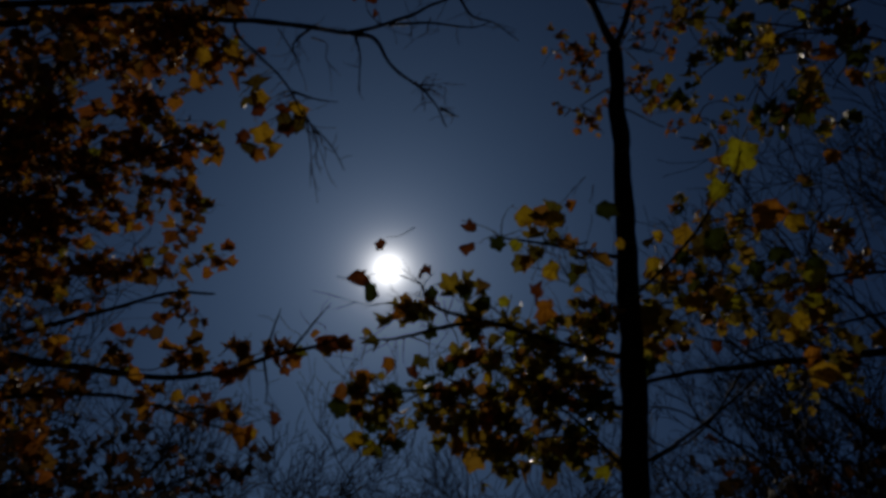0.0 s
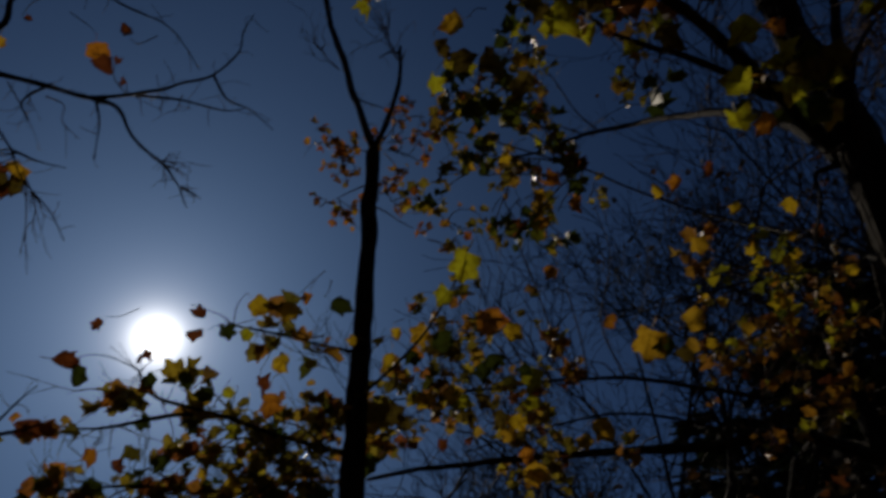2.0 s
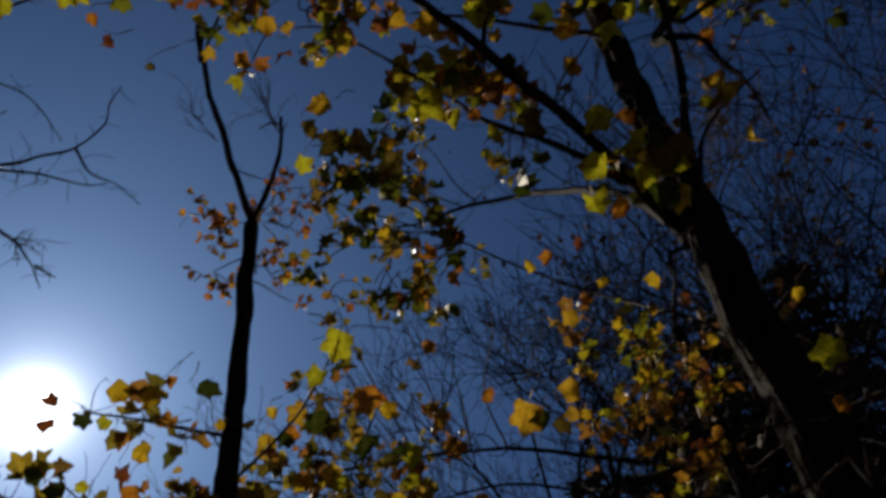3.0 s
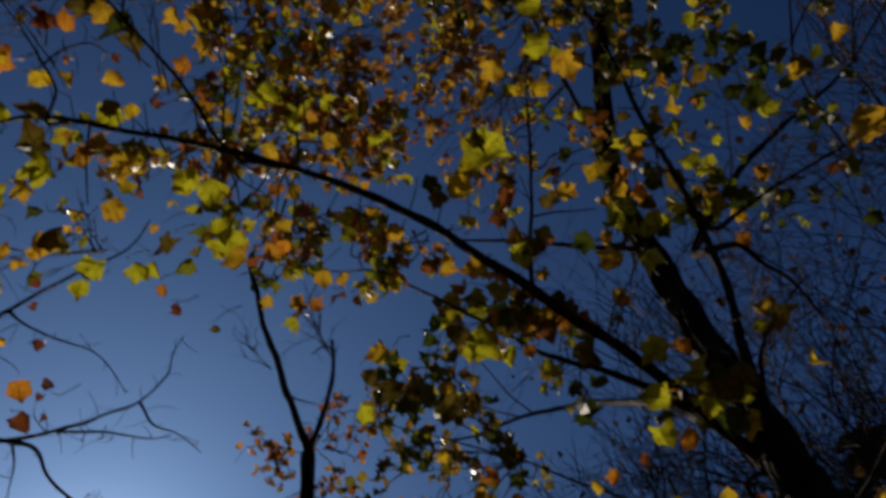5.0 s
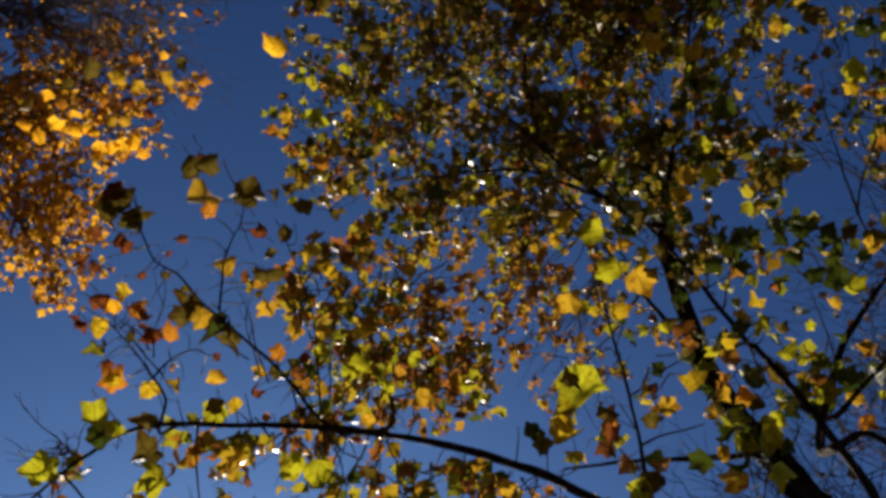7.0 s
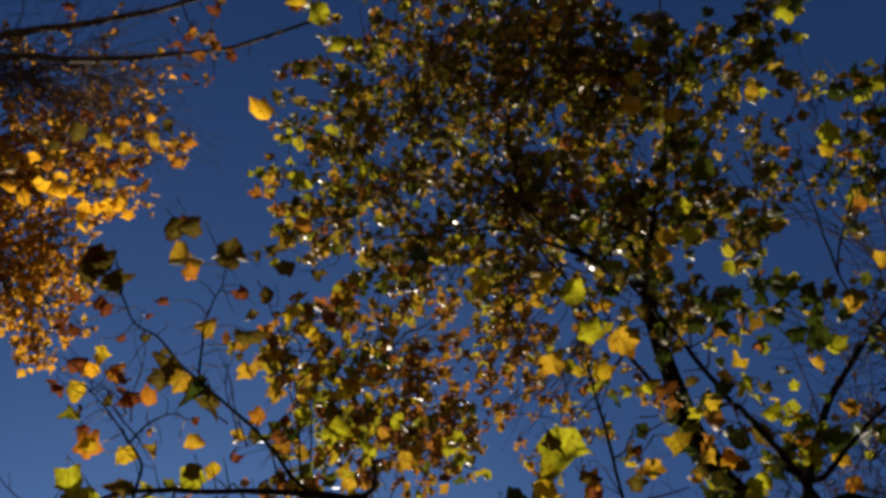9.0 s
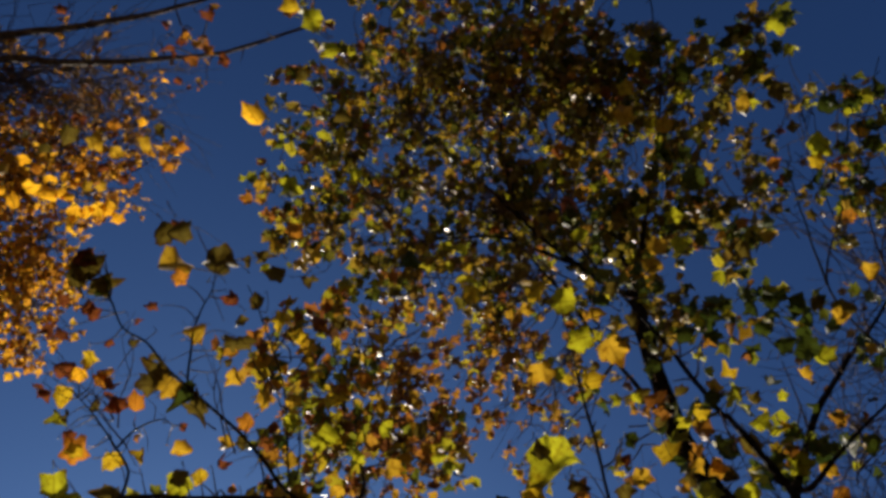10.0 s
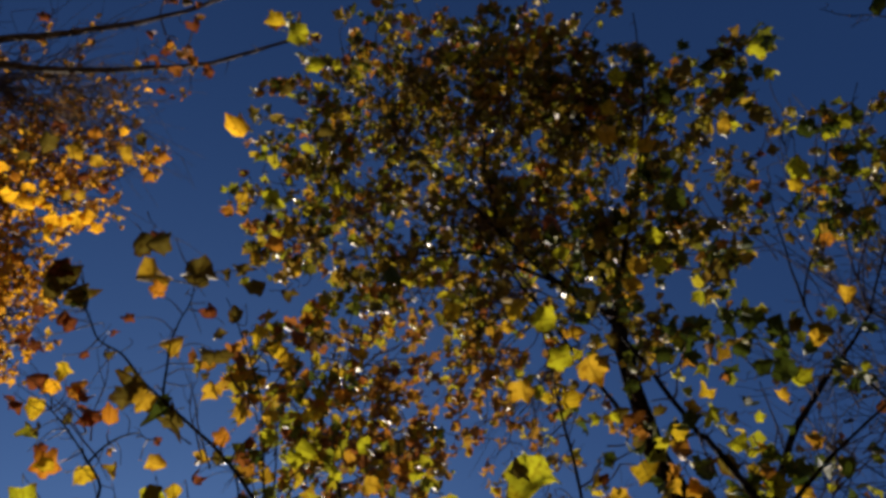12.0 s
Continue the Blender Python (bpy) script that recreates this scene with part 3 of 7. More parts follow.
def conifer(at, height, width):
    """A dark evergreen: a straight trunk with drooping boughs of needle sprays."""
    ob = tagged(new("evergreen_tree"), "dark green evergreen tree with drooping boughs", "tree", "evergreens behind")
    ob.location = at
    tv, tf, bv, bf, nv, nf = [], [], [], [], [], []
    tube(glide([(0, 0, -0.1), (0.03, 0, height * 0.5), (0, 0.02, height)], 6), height * 0.018, 0.01, 8, tv, tf, 0.1)
    z = height * 0.10
    while z < height * 0.97:
        reach = width * (1 - z / height) ** 0.8 + 0.15
        for _ in range(5):
            a = rng.uniform(0, 2 * math.pi)
            L = reach * rng.uniform(0.65, 1.1)
            dirv = np.array([math.cos(a), math.sin(a), 0])
            line = glide([np.array([0, 0, z]), np.array([0, 0, z + 0.06 * L]) + dirv * L * 0.5, np.array([0, 0, z - 0.16 * L]) + dirv * L], 4)
            tube(line, 0.012 + 0.008 * L, 0.004, 4, bv, bf)
            n = int(24 + 50 * L)
            f = rng.uniform(0.15, 1, n) * (len(line) - 1)
            j = np.minimum(f.astype(int), len(line) - 2)
            p = line[j] + (line[j + 1] - line[j]) * (f - j)[:, None]
            side = np.cross(dirv, (0, 0, 1))[None] * (rng.choice((-1, 1), n) * rng.uniform(0.2, 1, n))[:, None]
            e = dirv[None] * rng.uniform(0.2, 0.9, n)[:, None] + side + np.array([0, 0, 1])[None] * rng.uniform(-0.5, 0.1, n)[:, None]
            e /= np.sqrt((e ** 2).sum(1))[:, None]
            w = np.cross(e, (0, 0, 1)) * 0.05
            q = p + e * rng.uniform(0.12, 0.26, n)[:, None]
            b = len(nv)
            nv += np.stack([p - w * 0.3, p + w * 0.3, (p + q) / 2 + w, q, (p + q) / 2 - w], 1).reshape(-1, 3).tolist()
            nf += (b + np.arange(n * 5).reshape(n, 5)).tolist()
        z += height * 0.03 + 0.05
    part("trunk", mesh_from("trunk", tv, tf, FAR_BARK, True), ob)
    tagged(part("bough_cluster", mesh_from("bough_cluster", bv, bf, FAR_BARK), ob), kind="stuff")
    tagged(part("needle_cluster", mesh_from("needle_cluster", nv, nf, NEEDLES), ob), "dark green needle sprays", kind="stuff")
    return ob


def thicket(name, label, at, size, count, leaf_size, stems):
    """Dense brush: arching stems and many small leaves."""
    ob = tagged(new(name), label, "shrub")
    ob.location = at
    sv, sf = [], []
    for i in range(stems):
        foot = np.array([rng.uniform(-1, 1) * size[0] * 0.8, rng.uniform(-1, 1) * size[1] * 0.8, 0])
        d = np.array([rng.normal(0, 0.3), rng.normal(0, 0.3), 1.0])
        grow(foot, d / np.linalg.norm(d), size[2] * rng.uniform(0.3, 0.42), 0.03, 3, sv, sf, 0.005, 0.5, 0.1)
    at = np.array(sv)[rng.integers(len(sv), size=count)] + rng.normal(0, 0.10, (count, 3))
    tagged(part("stem_cluster", mesh_from("stem_cluster", sv, sf, FAR_BARK), ob), kind="stuff")
    tagged(part("foliage", leaf_mass("foliage", at, rng.normal(0, 1, (count, 3)), leaf_size * rng.uniform(0.6, 1.3, count), BRUSH, 0), ob), "dull brown leaves", kind="stuff")
    return ob


def bearing(degrees, far):
    a = radians(degrees)
    return (far * math.sin(a), far * math.cos(a), 0)


# bare trees behind on the right
bare_tree(bearing(37, 9.5), 9.5, 5, r_min=0.004)
bare_tree(bearing(29, 12.0), 9.0, 5, r_min=0.004)
bare_tree(bearing(48, 10.0), 10.5, 5, r_min=0.004)
bare_tree(bearing(22, 14.0), 7.8, 5, r_min=0.004)
bare_tree(bearing(60, 9.0), 9.0, 5, r_min=0.004)
bare_tree(bearing(67, 8.5), 10.5, 5, r_min=0.004, leaves=500)
bare_tree(bearing(77, 8.0), 10.0, 5, r_min=0.004, leaves=500)
bare_tree(bearing(55, 11.0), 12.0, 5, r_min=0.004, leaves=300)
# evergreens low on the right
for b, far, h, w in ((30, 14, 7.0, 2.6), (37, 13, 8.2, 2.8), (44, 12, 8.6, 2.8), (51, 11, 9.2, 2.8), (57, 11, 9.6, 2.8), (66, 12, 9.6, 2.8), (24, 16, 6.0, 2.6), (47, 10, 7.6, 2.8), (54, 9.5, 7.8, 2.8), (40, 11, 7.0, 2.6)):
    conifer(bearing(b, far), h, w)
# brush and far tree tops ahead
thicket("thicket", "dark brown thicket of brush with withered leaves", bearing(-26, 12), (3.2, 1.8, 4.6), 12000, 0.15, 36)
thicket("thicket", "dark brown thicket of brush with withered leaves", bearing(-38, 11), (3.0, 1.8, 4.8), 10000, 0.15, 32)
thicket("thicket", "dark thicket with dull orange leaves under evergreens", bearing(33, 9), (2.6, 1.4, 4.7), 9000, 0.13, 30)
thicket("thicket", "dark thicket with dull orange leaves under evergreens", bearing(20, 10), (1.8, 1.4, 4.0), 7000, 0.12, 26)
thicket("thicket", "dark thicket with dull orange leaves under evergreens", bearing(46, 9), (2.4, 1.4, 5.0), 6500, 0.12, 24)
thicket("thicket", "brown brush with withered leaves under the trees", bearing(6, 13), (1.5, 1.4, 4.3), 3000, 0.09, 16)
FAR = [bare_tree(bearing(-16, 24), 10.4, 4, "far_tree", "leafless tree in the distant wood", 0.010), bare_tree(bearing(0, 25), 10.6, 4, "far_tree", "leafless tree in the distant wood", 0.010), bare_tree(bearing(14, 22), 10.0, 4, "far_tree", "leafless tree in the distant wood", 0.010)]
ROUND = [bare_tree(bearing(-82, 13), 10, 4, "bare_tree", "grey-brown tree with its last brown leaves", 0.008, 300), bare_tree(bearing(165, 14), 10, 4, "bare_tree", "grey-brown tree with its last brown leaves", 0.008, 300)]


def far_tree(b, far, h):
    m = Matrix.Translation(bearing(b, far)) @ Matrix.Rotation(radians(b * 17.3), 4, "Z") @ Matrix.Scale(h / 8.2, 4)
    return copy_thing(FAR[int(far) % 3], m)


for b, far, h in ((-11, 24, 8.8), (-6, 28, 9.2), (4, 26, 8.8), (9, 25, 8.8), (19, 24, 9.2), (24, 21, 8.8), (-24, 23, 9.2), (-32, 20, 8.6), (-42, 18, 8.8), (-3, 26, 8.0), (6, 24, 7.6), (-19, 24, 7.8)):
    far_tree(b, far, h)
# the wood goes on round the clearing, behind the camera too
for b, far, h in ((-70, 13, 10), (-95, 12, 11), (-120, 13, 10), (-150, 14, 11), (180, 15, 10), (150, 13, 11), (120, 13, 10), (90, 13, 10), (75, 12, 9)):
    m = Matrix.Translation(bearing(b, far)) @ Matrix.Rotation(radians(b * 7.3), 4, "Z") @ Matrix.Scale(h / 10, 4)
    copy_thing(ROUND[int(abs(b)) % 2], m)

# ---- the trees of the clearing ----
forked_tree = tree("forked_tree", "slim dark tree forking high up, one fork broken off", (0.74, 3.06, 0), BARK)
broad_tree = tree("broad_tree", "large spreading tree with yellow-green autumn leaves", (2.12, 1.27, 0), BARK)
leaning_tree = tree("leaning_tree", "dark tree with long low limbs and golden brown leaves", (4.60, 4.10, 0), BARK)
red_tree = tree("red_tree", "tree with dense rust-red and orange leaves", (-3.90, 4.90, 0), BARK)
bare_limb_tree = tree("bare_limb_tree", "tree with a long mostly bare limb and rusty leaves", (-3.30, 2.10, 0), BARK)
golden_tree = tree("golden_tree", "tall tree with dense bright golden leaves", (-4.60, -0.90, 0), BARK_SMOOTH)

# -- forked tree
limb(forked_tree, "trunk", 0.066, 0.036, (0.72, 3.06, -0.10), (0.68, 3.07, 1.60), (0.705, 3.04, 3.30), (0.70, 3.06, 5.06))
limb(forked_tree, "limb", 0.025, 0.009, (0.70, 3.07, 5.09), (0.51, 2.97, 5.58), (0.33, 2.83, 5.99), (0.20, 2.73, 6.41), (0.18, 2.71, 6.60), (0.22, 2.79, 6.63), (0.25, 2.97, 6.60), (0.44, 2.22, 7.47))
limb(forked_tree, "limb", 0.020, 0.012, (0.71, 3.06, 5.10), (0.78, 2.99, 5.34), (0.82, 2.90, 5.60), (0.80, 2.81, 5.85))
limb(forked_tree, "branch", 0.008, 0.003, (0.80, 2.82, 5.79), (0.73, 2.83, 5.79), (0.67, 2.84, 5.72))
limb(forked_tree, "branch", 0.008, 0.003, (0.54, 3.00, 5.48), (0.64, 3.02, 5.46), (0.75, 3.00, 5.41))
limb(forked_tree, "branch", 0.014, 0.004, (0.73, 3.16, 3.67), (0.52, 3.09, 3.64), (0.29, 3.02, 3.62), (0.07, 2.94, 3.58))
limb(forked_tree, "branch", 0.018, 0.004, (0.75, 3.28, 3.16), (0.43, 3.25, 3.21), (0.05, 3.15, 3.24), (-0.19, 3.04, 3.23), (-0.27, 2.93, 3.30))
limb(forked_tree, "branch", 0.012, 0.004, (0.05, 3.15, 3.24), (-0.15, 3.08, 3.15), (-0.36, 3.10, 3.09), (-0.51, 3.09, 3.07))
limb(forked_tree, "branch", 0.016, 0.004, (0.75, 3.32, 2.95), (0.32, 3.37, 2.99), (-0.14, 3.30, 2.94), (-0.53, 3.19, 2.84))
limb(forked_tree, "branch", 0.012, 0.003, (0.74, 3.18, 3.44), (0.90, 2.86, 3.52), (0.98, 2.53, 3.59), (1.02, 2.32, 3.66))
spray(forked_tree, (0.67, 3.25, 3.25), (0.41, 3.29, 3.14), 0.36, 62, 0.078, "dusk")
spray(forked_tree, (0.67, 3.25, 3.25), (0.53, 3.17, 3.32), 0.21, 41, 0.070, "dusk")
spray(forked_tree, (0.67, 3.25, 3.25), (0.06, 3.24, 3.08), 0.32, 46, 0.078, "dusk")
spray(forked_tree, (0.73, 3.36, 2.85), (0.27, 3.42, 2.89), 0.36, 46, 0.078, "dusk")
spray(forked_tree, (0.18, 3.28, 2.97), (-0.24, 3.30, 2.91), 0.29, 36, 0.078, "dusk")
spray(forked_tree, (-0.24, 3.29, 2.93), (-0.49, 3.19, 2.86), 0.16, 30, 0.070, "dusk")
spray(forked_tree, (0.31, 3.32, 2.85), (-0.02, 3.36, 2.79), 0.23, 33, 0.100, "dusk")
spray(forked_tree, (0.29, 3.17, 3.18), (0.02, 3.11, 3.31), 0.18, 14, 0.100, "dusk")
spray(forked_tree, (0.66, 3.08, 3.63), (0.36, 3.01, 3.62), 0.22, 21, 0.100, "dusk")
spray(forked_tree, (-0.11, 3.07, 3.18), (-0.38, 3.01, 3.15), 0.20, 14, 0.090, "dusk")
spray(forked_tree, (0.77, 3.31, 3.42), (0.93, 3.24, 3.46), 0.25, 33, 0.090, "dusk")
spray(forked_tree, (0.71, 3.14, 5.02), (0.49, 3.24, 5.16), 0.22, 60, 0.050, "rust")
spray(forked_tree, (0.73, 3.08, 5.07), (0.91, 3.06, 5.26), 0.27, 70, 0.050, "rust")
spray(forked_tree, (0.79, 3.17, 5.18), (1.20, 2.90, 5.33), 0.29, 34, 0.070, "mixed")
spray(forked_tree, (0.74, 3.20, 4.75), (0.88, 3.32, 4.89), 0.28, 44, 0.050, "rust")
spray(forked_tree, (0.74, 3.20, 4.75), (0.47, 3.39, 4.86), 0.16, 18, 0.050, "rust")
spray(forked_tree, (0.76, 3.29, 4.65), (1.13, 3.32, 4.67), 0.21, 10, 0.050, "rust")
spray(forked_tree, (0.67, 3.25, 3.05), (0.40, 3.25, 3.12), 0.36, 30, 0.080, "olive")
spray(forked_tree, (0.67, 3.25, 3.05), (0.06, 3.28, 3.10), 0.32, 24, 0.080, "green_shade")
spray(forked_tree, (0.67, 3.25, 3.05), (0.26, 3.37, 2.87), 0.36, 28, 0.080, "olive")
spray(forked_tree, (0.67, 3.25, 3.05), (-0.25, 3.35, 2.93), 0.29, 18, 0.080, "olive")
spray(forked_tree, (0.67, 3.25, 3.05), (0.20, 3.43, 2.72), 0.24, 26, 0.080, "olive")
spray(forked_tree, (0.67, 3.25, 3.05), (0.37, 3.44, 2.65), 0.24, 26, 0.080, "dusk")
spray(forked_tree, (0.67, 3.25, 3.05), (0.51, 3.37, 2.80), 0.22, 24, 0.080, "green_shade")
spray(forked_tree, (0.67, 3.25, 3.05), (0.54, 3.43, 2.62), 0.20, 16, 0.080, "olive")
spray(forked_tree, (0.67, 3.25, 3.05), (-0.50, 3.37, 2.82), 0.16, 14, 0.080, "dusk")
spray(forked_tree, (0.67, 3.25, 3.05), (-0.33, 3.42, 2.74), 0.18, 16, 0.080, "green_shade")
leaf(forked_tree, "R", (-0.58, 2.95, 3.29), 0.119)
leaf(forked_tree, "G", (-0.50, 2.98, 3.27), 0.103)
leaf(forked_tree, "R", (-0.45, 2.87, 3.45), 0.068)
leaf(forked_tree, "R", (-0.24, 2.95, 3.36), 0.096)
leaf(forked_tree, "G", (-0.21, 3.00, 3.29), 0.087)
leaf(forked_tree, "O", (-0.31, 3.03, 3.23), 0.126)
leaf(forked_tree, "R", (-0.06, 2.84, 3.55), 0.087)
leaf(forked_tree, "R", (-0.05, 2.88, 3.49), 0.087)
leaf(forked_tree, "G", (-0.07, 2.99, 3.31), 0.091)
leaf(forked_tree, "G", (0.04, 3.02, 3.26), 0.096)
leaf(forked_tree, "YG", (0.13, 3.01, 3.28), 0.059)
leaf(forked_tree, "G", (-0.01, 3.08, 3.15), 0.103)
leaf(forked_tree, "G", (-0.20, 3.09, 3.13), 0.091)
leaf(forked_tree, "Y", (0.18, 2.79, 3.61), 0.105)
leaf(forked_tree, "G", (0.07, 2.87, 3.50), 0.091)
leaf(forked_tree, "YG", (0.16, 2.87, 3.50), 0.068)
leaf(forked_tree, "Y", (0.33, 2.78, 3.60), 0.110)
leaf(forked_tree, "O", (0.40, 2.74, 3.65), 0.068)
leaf(forked_tree, "Y", (0.34, 2.91, 3.41), 0.105)
leaf(forked_tree, "G", (0.53, 2.73, 3.63), 0.114)
leaf(forked_tree, "R", (0.26, 2.97, 3.33), 0.091)
leaf(forked_tree, "O", (0.31, 3.01, 3.26), 0.126)
leaf(forked_tree, "Y", (0.63, 2.81, 3.50), 0.059)
leaf(forked_tree, "Y", (0.74, 2.77, 3.51), 0.068)
leaf(forked_tree, "G", (0.76, 3.05, 3.05), 0.114)
leaf(forked_tree, "O", (-0.37, 3.14, 2.99), 0.080)
leaf(forked_tree, "O", (-0.49, 3.16, 2.92), 0.103)
leaf(forked_tree, "G", (-0.58, 3.20, 2.79), 0.103)
leaf(forked_tree, "Y", (-0.50, 3.26, 2.68), 0.091)
leaf(forked_tree, "G", (-0.36, 3.20, 2.88), 0.103)
leaf(forked_tree, "R", (-0.29, 3.17, 2.96), 0.080)
leaf(forked_tree, "Y", (0.09, 3.17, 2.97), 0.068)
leaf(forked_tree, "Y", (0.21, 3.18, 2.94), 0.091)
leaf(forked_tree, "O", (0.14, 3.28, 2.72), 0.091)
leaf(forked_tree, "G", (-0.09, 3.16, 3.00), 0.091)
leaf(forked_tree, "R", (0.02, 3.13, 3.06), 0.091)
leaf(forked_tree, "YG", (0.17, 3.09, 3.13), 0.096)
leaf(forked_tree, "YG", (1.02, 2.34, 3.67), 0.161)
leaf(forked_tree, "YG", (0.96, 2.45, 3.55), 0.116)
leaf(forked_tree, "O", (1.22, 2.69, 3.63), 0.160)
leaf(forked_tree, "Y", (1.34, 2.68, 3.59), 0.108)
leaf(forked_tree, "G", (1.22, 2.62, 3.38), 0.100)
leaf(forked_tree, "G", (1.04, 2.79, 3.57), 0.117)
leaf(forked_tree, "G", (1.36, 2.60, 3.33), 0.080)
leaf(forked_tree, "G", (0.93, 2.95, 3.56), 0.096)
fray(forked_tree, (0.80, 2.79, 5.62), (0.65, 2.70, 5.94), 0.35, 10)
fray(forked_tree, (0.47, 2.92, 5.55), (0.22, 2.88, 5.83), 0.27, 6)
fray(forked_tree, (-0.11, 3.06, 3.20), (-0.39, 2.98, 3.19), 0.20, 9)
fray(forked_tree, (0.67, 3.29, 3.04), (0.18, 3.37, 3.01), 0.44, 16)
limb(forked_tree, "branch", 0.011, 0.004, (0.67, 3.29, 2.67), (0.56, 3.32, 2.80), (0.40, 3.33, 2.94), (0.27, 3.35, 3.06))
limb(forked_tree, "branch", 0.012, 0.004, (0.77, 3.22, 2.65), (0.92, 3.10, 2.74), (1.03, 2.98, 2.81), (1.15, 2.84, 2.91))
finish(forked_tree)

# -- broad tree
limb(broad_tree, "trunk", 0.104, 0.034, (2.18, 1.25, -0.10), (2.135, 1.24, 1.20), (2.095, 1.23, 2.60), (2.08, 1.23, 3.50), (2.095, 1.23, 4.60), (1.97, 1.06, 5.22), (1.82, 0.64, 5.57), (1.91, 0.39, 6.11))
limb(broad_tree, "limb", 0.033, 0.006, (1.91, 0.40, 6.09), (1.87, 0.25, 6.37), (1.73, 0.18, 6.81), (1.02, -0.42, 7.25))
limb(broad_tree, "limb", 0.029, 0.005, (2.03, 1.28, 3.53), (1.74, 1.18, 3.75), (1.37, 1.09, 3.95), (1.00, 1.02, 4.18), (0.66, 0.98, 4.38), (0.17, 0.98, 4.55), (-0.28, 1.00, 4.62), (-0.72, 1.03, 4.63), (-0.92, 1.15, 4.61), (-1.18, 1.39, 4.60))
limb(broad_tree, "limb", 0.028, 0.005, (2.07, 1.30, 3.50), (2.07, 1.44, 3.88), (2.14, 1.84, 4.43), (2.15, 2.34, 4.95), (1.99, 2.73, 5.22), (1.77, 3.17, 5.44), (1.33, 3.60, 5.68))
limb(broad_tree, "branch", 0.015, 0.005, (2.14, 1.31, 3.04), (2.24, 1.54, 3.34), (2.29, 1.92, 3.78), (2.12, 2.27, 4.22), (1.74, 2.52, 4.66))
limb(broad_tree, "branch", 0.018, 0.004, (1.82, 1.22, 3.68), (1.60, 1.27, 3.87), (1.33, 1.36, 4.09), (1.08, 1.38, 4.30), (0.71, 1.43, 4.61))
limb(broad_tree, "branch", 0.010, 0.003, (0.09, 1.07, 4.67), (-0.03, 0.99, 4.71), (-0.20, 0.82, 4.78), (-0.37, 0.68, 4.82), (-0.51, 0.56, 4.84), (-0.61, 0.46, 4.86), (-0.70, 0.40, 4.85), (-0.76, 0.28, 4.87))
limb(broad_tree, "limb", 0.028, 0.006, (2.05, 1.16, 3.51), (2.10, 1.13, 3.88), (2.21, 1.05, 4.40), (2.09, 0.81, 5.09), (2.01, 0.75, 5.10), (1.82, 0.50, 5.51), (1.60, 0.25, 5.99), (1.49, 0.08, 6.58))
limb(broad_tree, "limb", 0.024, 0.006, (2.02, 1.19, 4.77), (1.82, 1.31, 4.96), (1.50, 1.46, 5.15), (1.25, 1.58, 5.29))
limb(broad_tree, "limb", 0.028, 0.008, (2.25, 1.10, 4.75), (2.65, 0.90, 5.30), (2.89, 0.65, 5.48), (3.06, 0.50, 5.59), (3.38, 0.21, 5.80))
limb(broad_tree, "limb", 0.022, 0.006, (2.15, 0.93, 4.78), (2.45, 1.08, 4.97), (2.57, 0.96, 5.00), (2.74, 0.82, 5.07), (3.15, 0.55, 5.24))
limb(broad_tree, "branch", 0.014, 0.003, (1.27, 1.12, 4.20), (1.28, 0.91, 4.56), (1.27, 0.63, 5.03), (1.27, 0.41, 5.42))
limb(broad_tree, "branch", 0.018, 0.004, (1.85, 0.42, 5.97), (1.95, 0.09, 6.21), (2.10, -0.34, 6.52), (2.17, -0.89, 6.81), (2.15, -1.48, 7.18))
limb(broad_tree, "limb", 0.022, 0.004, (1.73, 0.38, 6.03), (1.41, 0.20, 6.38), (1.02, -0.11, 6.82), (0.62, -0.42, 7.30))
limb(broad_tree, "branch", 0.014, 0.003, (1.56, 0.30, 6.21), (1.09, 0.22, 6.56), (0.58, 0.37, 6.91), (0.04, 0.41, 7.13))
limb(broad_tree, "branch", 0.014, 0.003, (1.26, 0.10, 6.54), (1.16, -0.38, 6.91), (1.22, -0.92, 7.30), (1.31, -1.44, 7.64))
limb(broad_tree, "branch", 0.012, 0.003, (0.31, 1.15, 4.97), (0.26, 1.18, 5.63), (0.17, 1.06, 6.12), (0.09, 0.77, 6.53))
limb(broad_tree, "branch", 0.008, 0.002, (-0.60, 0.98, 4.51), (-0.59, 0.88, 4.57), (-0.65, 0.79, 4.60), (-0.72, 0.70, 4.62), (-0.80, 0.61, 4.64))
limb(broad_tree, "branch", 0.006, 0.002, (-0.38, 0.67, 4.82), (-0.43, 0.62, 4.84), (-0.43, 0.44, 4.90), (-0.41, 0.35, 4.93), (-0.37, 0.24, 4.97), (-0.36, 0.15, 4.99))
limb(broad_tree, "branch", 0.005, 0.002, (-0.64, 0.79, 4.60), (-0.59, 0.74, 4.64), (-0.50, 0.71, 4.67), (-0.45, 0.73, 4.67))
limb(broad_tree, "branch", 0.006, 0.002, (-0.14, 0.93, 4.85), (-0.12, 1.01, 4.81), (-0.13, 1.09, 4.76), (-0.16, 1.16, 4.72))
limb(broad_tree, "branch", 0.007, 0.002, (-0.02, 1.10, 4.88), (-0.06, 0.75, 5.04), (-0.14, 0.52, 5.12), (-0.26, 0.28, 5.18))
limb(broad_tree, "limb", 0.021, 0.007, (2.06, 1.20, 4.45), (1.96, 1.12, 5.00), (1.88, 1.02, 5.16), (1.80, 0.85, 5.45), (1.72, 0.75, 5.70), (1.58, 0.59, 6.02), (1.42, 0.40, 6.33), (1.11, 0.07, 6.88))
limb(broad_tree, "limb", 0.020, 0.006, (2.19, 1.00, 4.55), (2.43, 1.04, 4.73), (2.60, 1.09, 4.71), (2.78, 1.15, 4.66), (3.02, 1.28, 4.51))
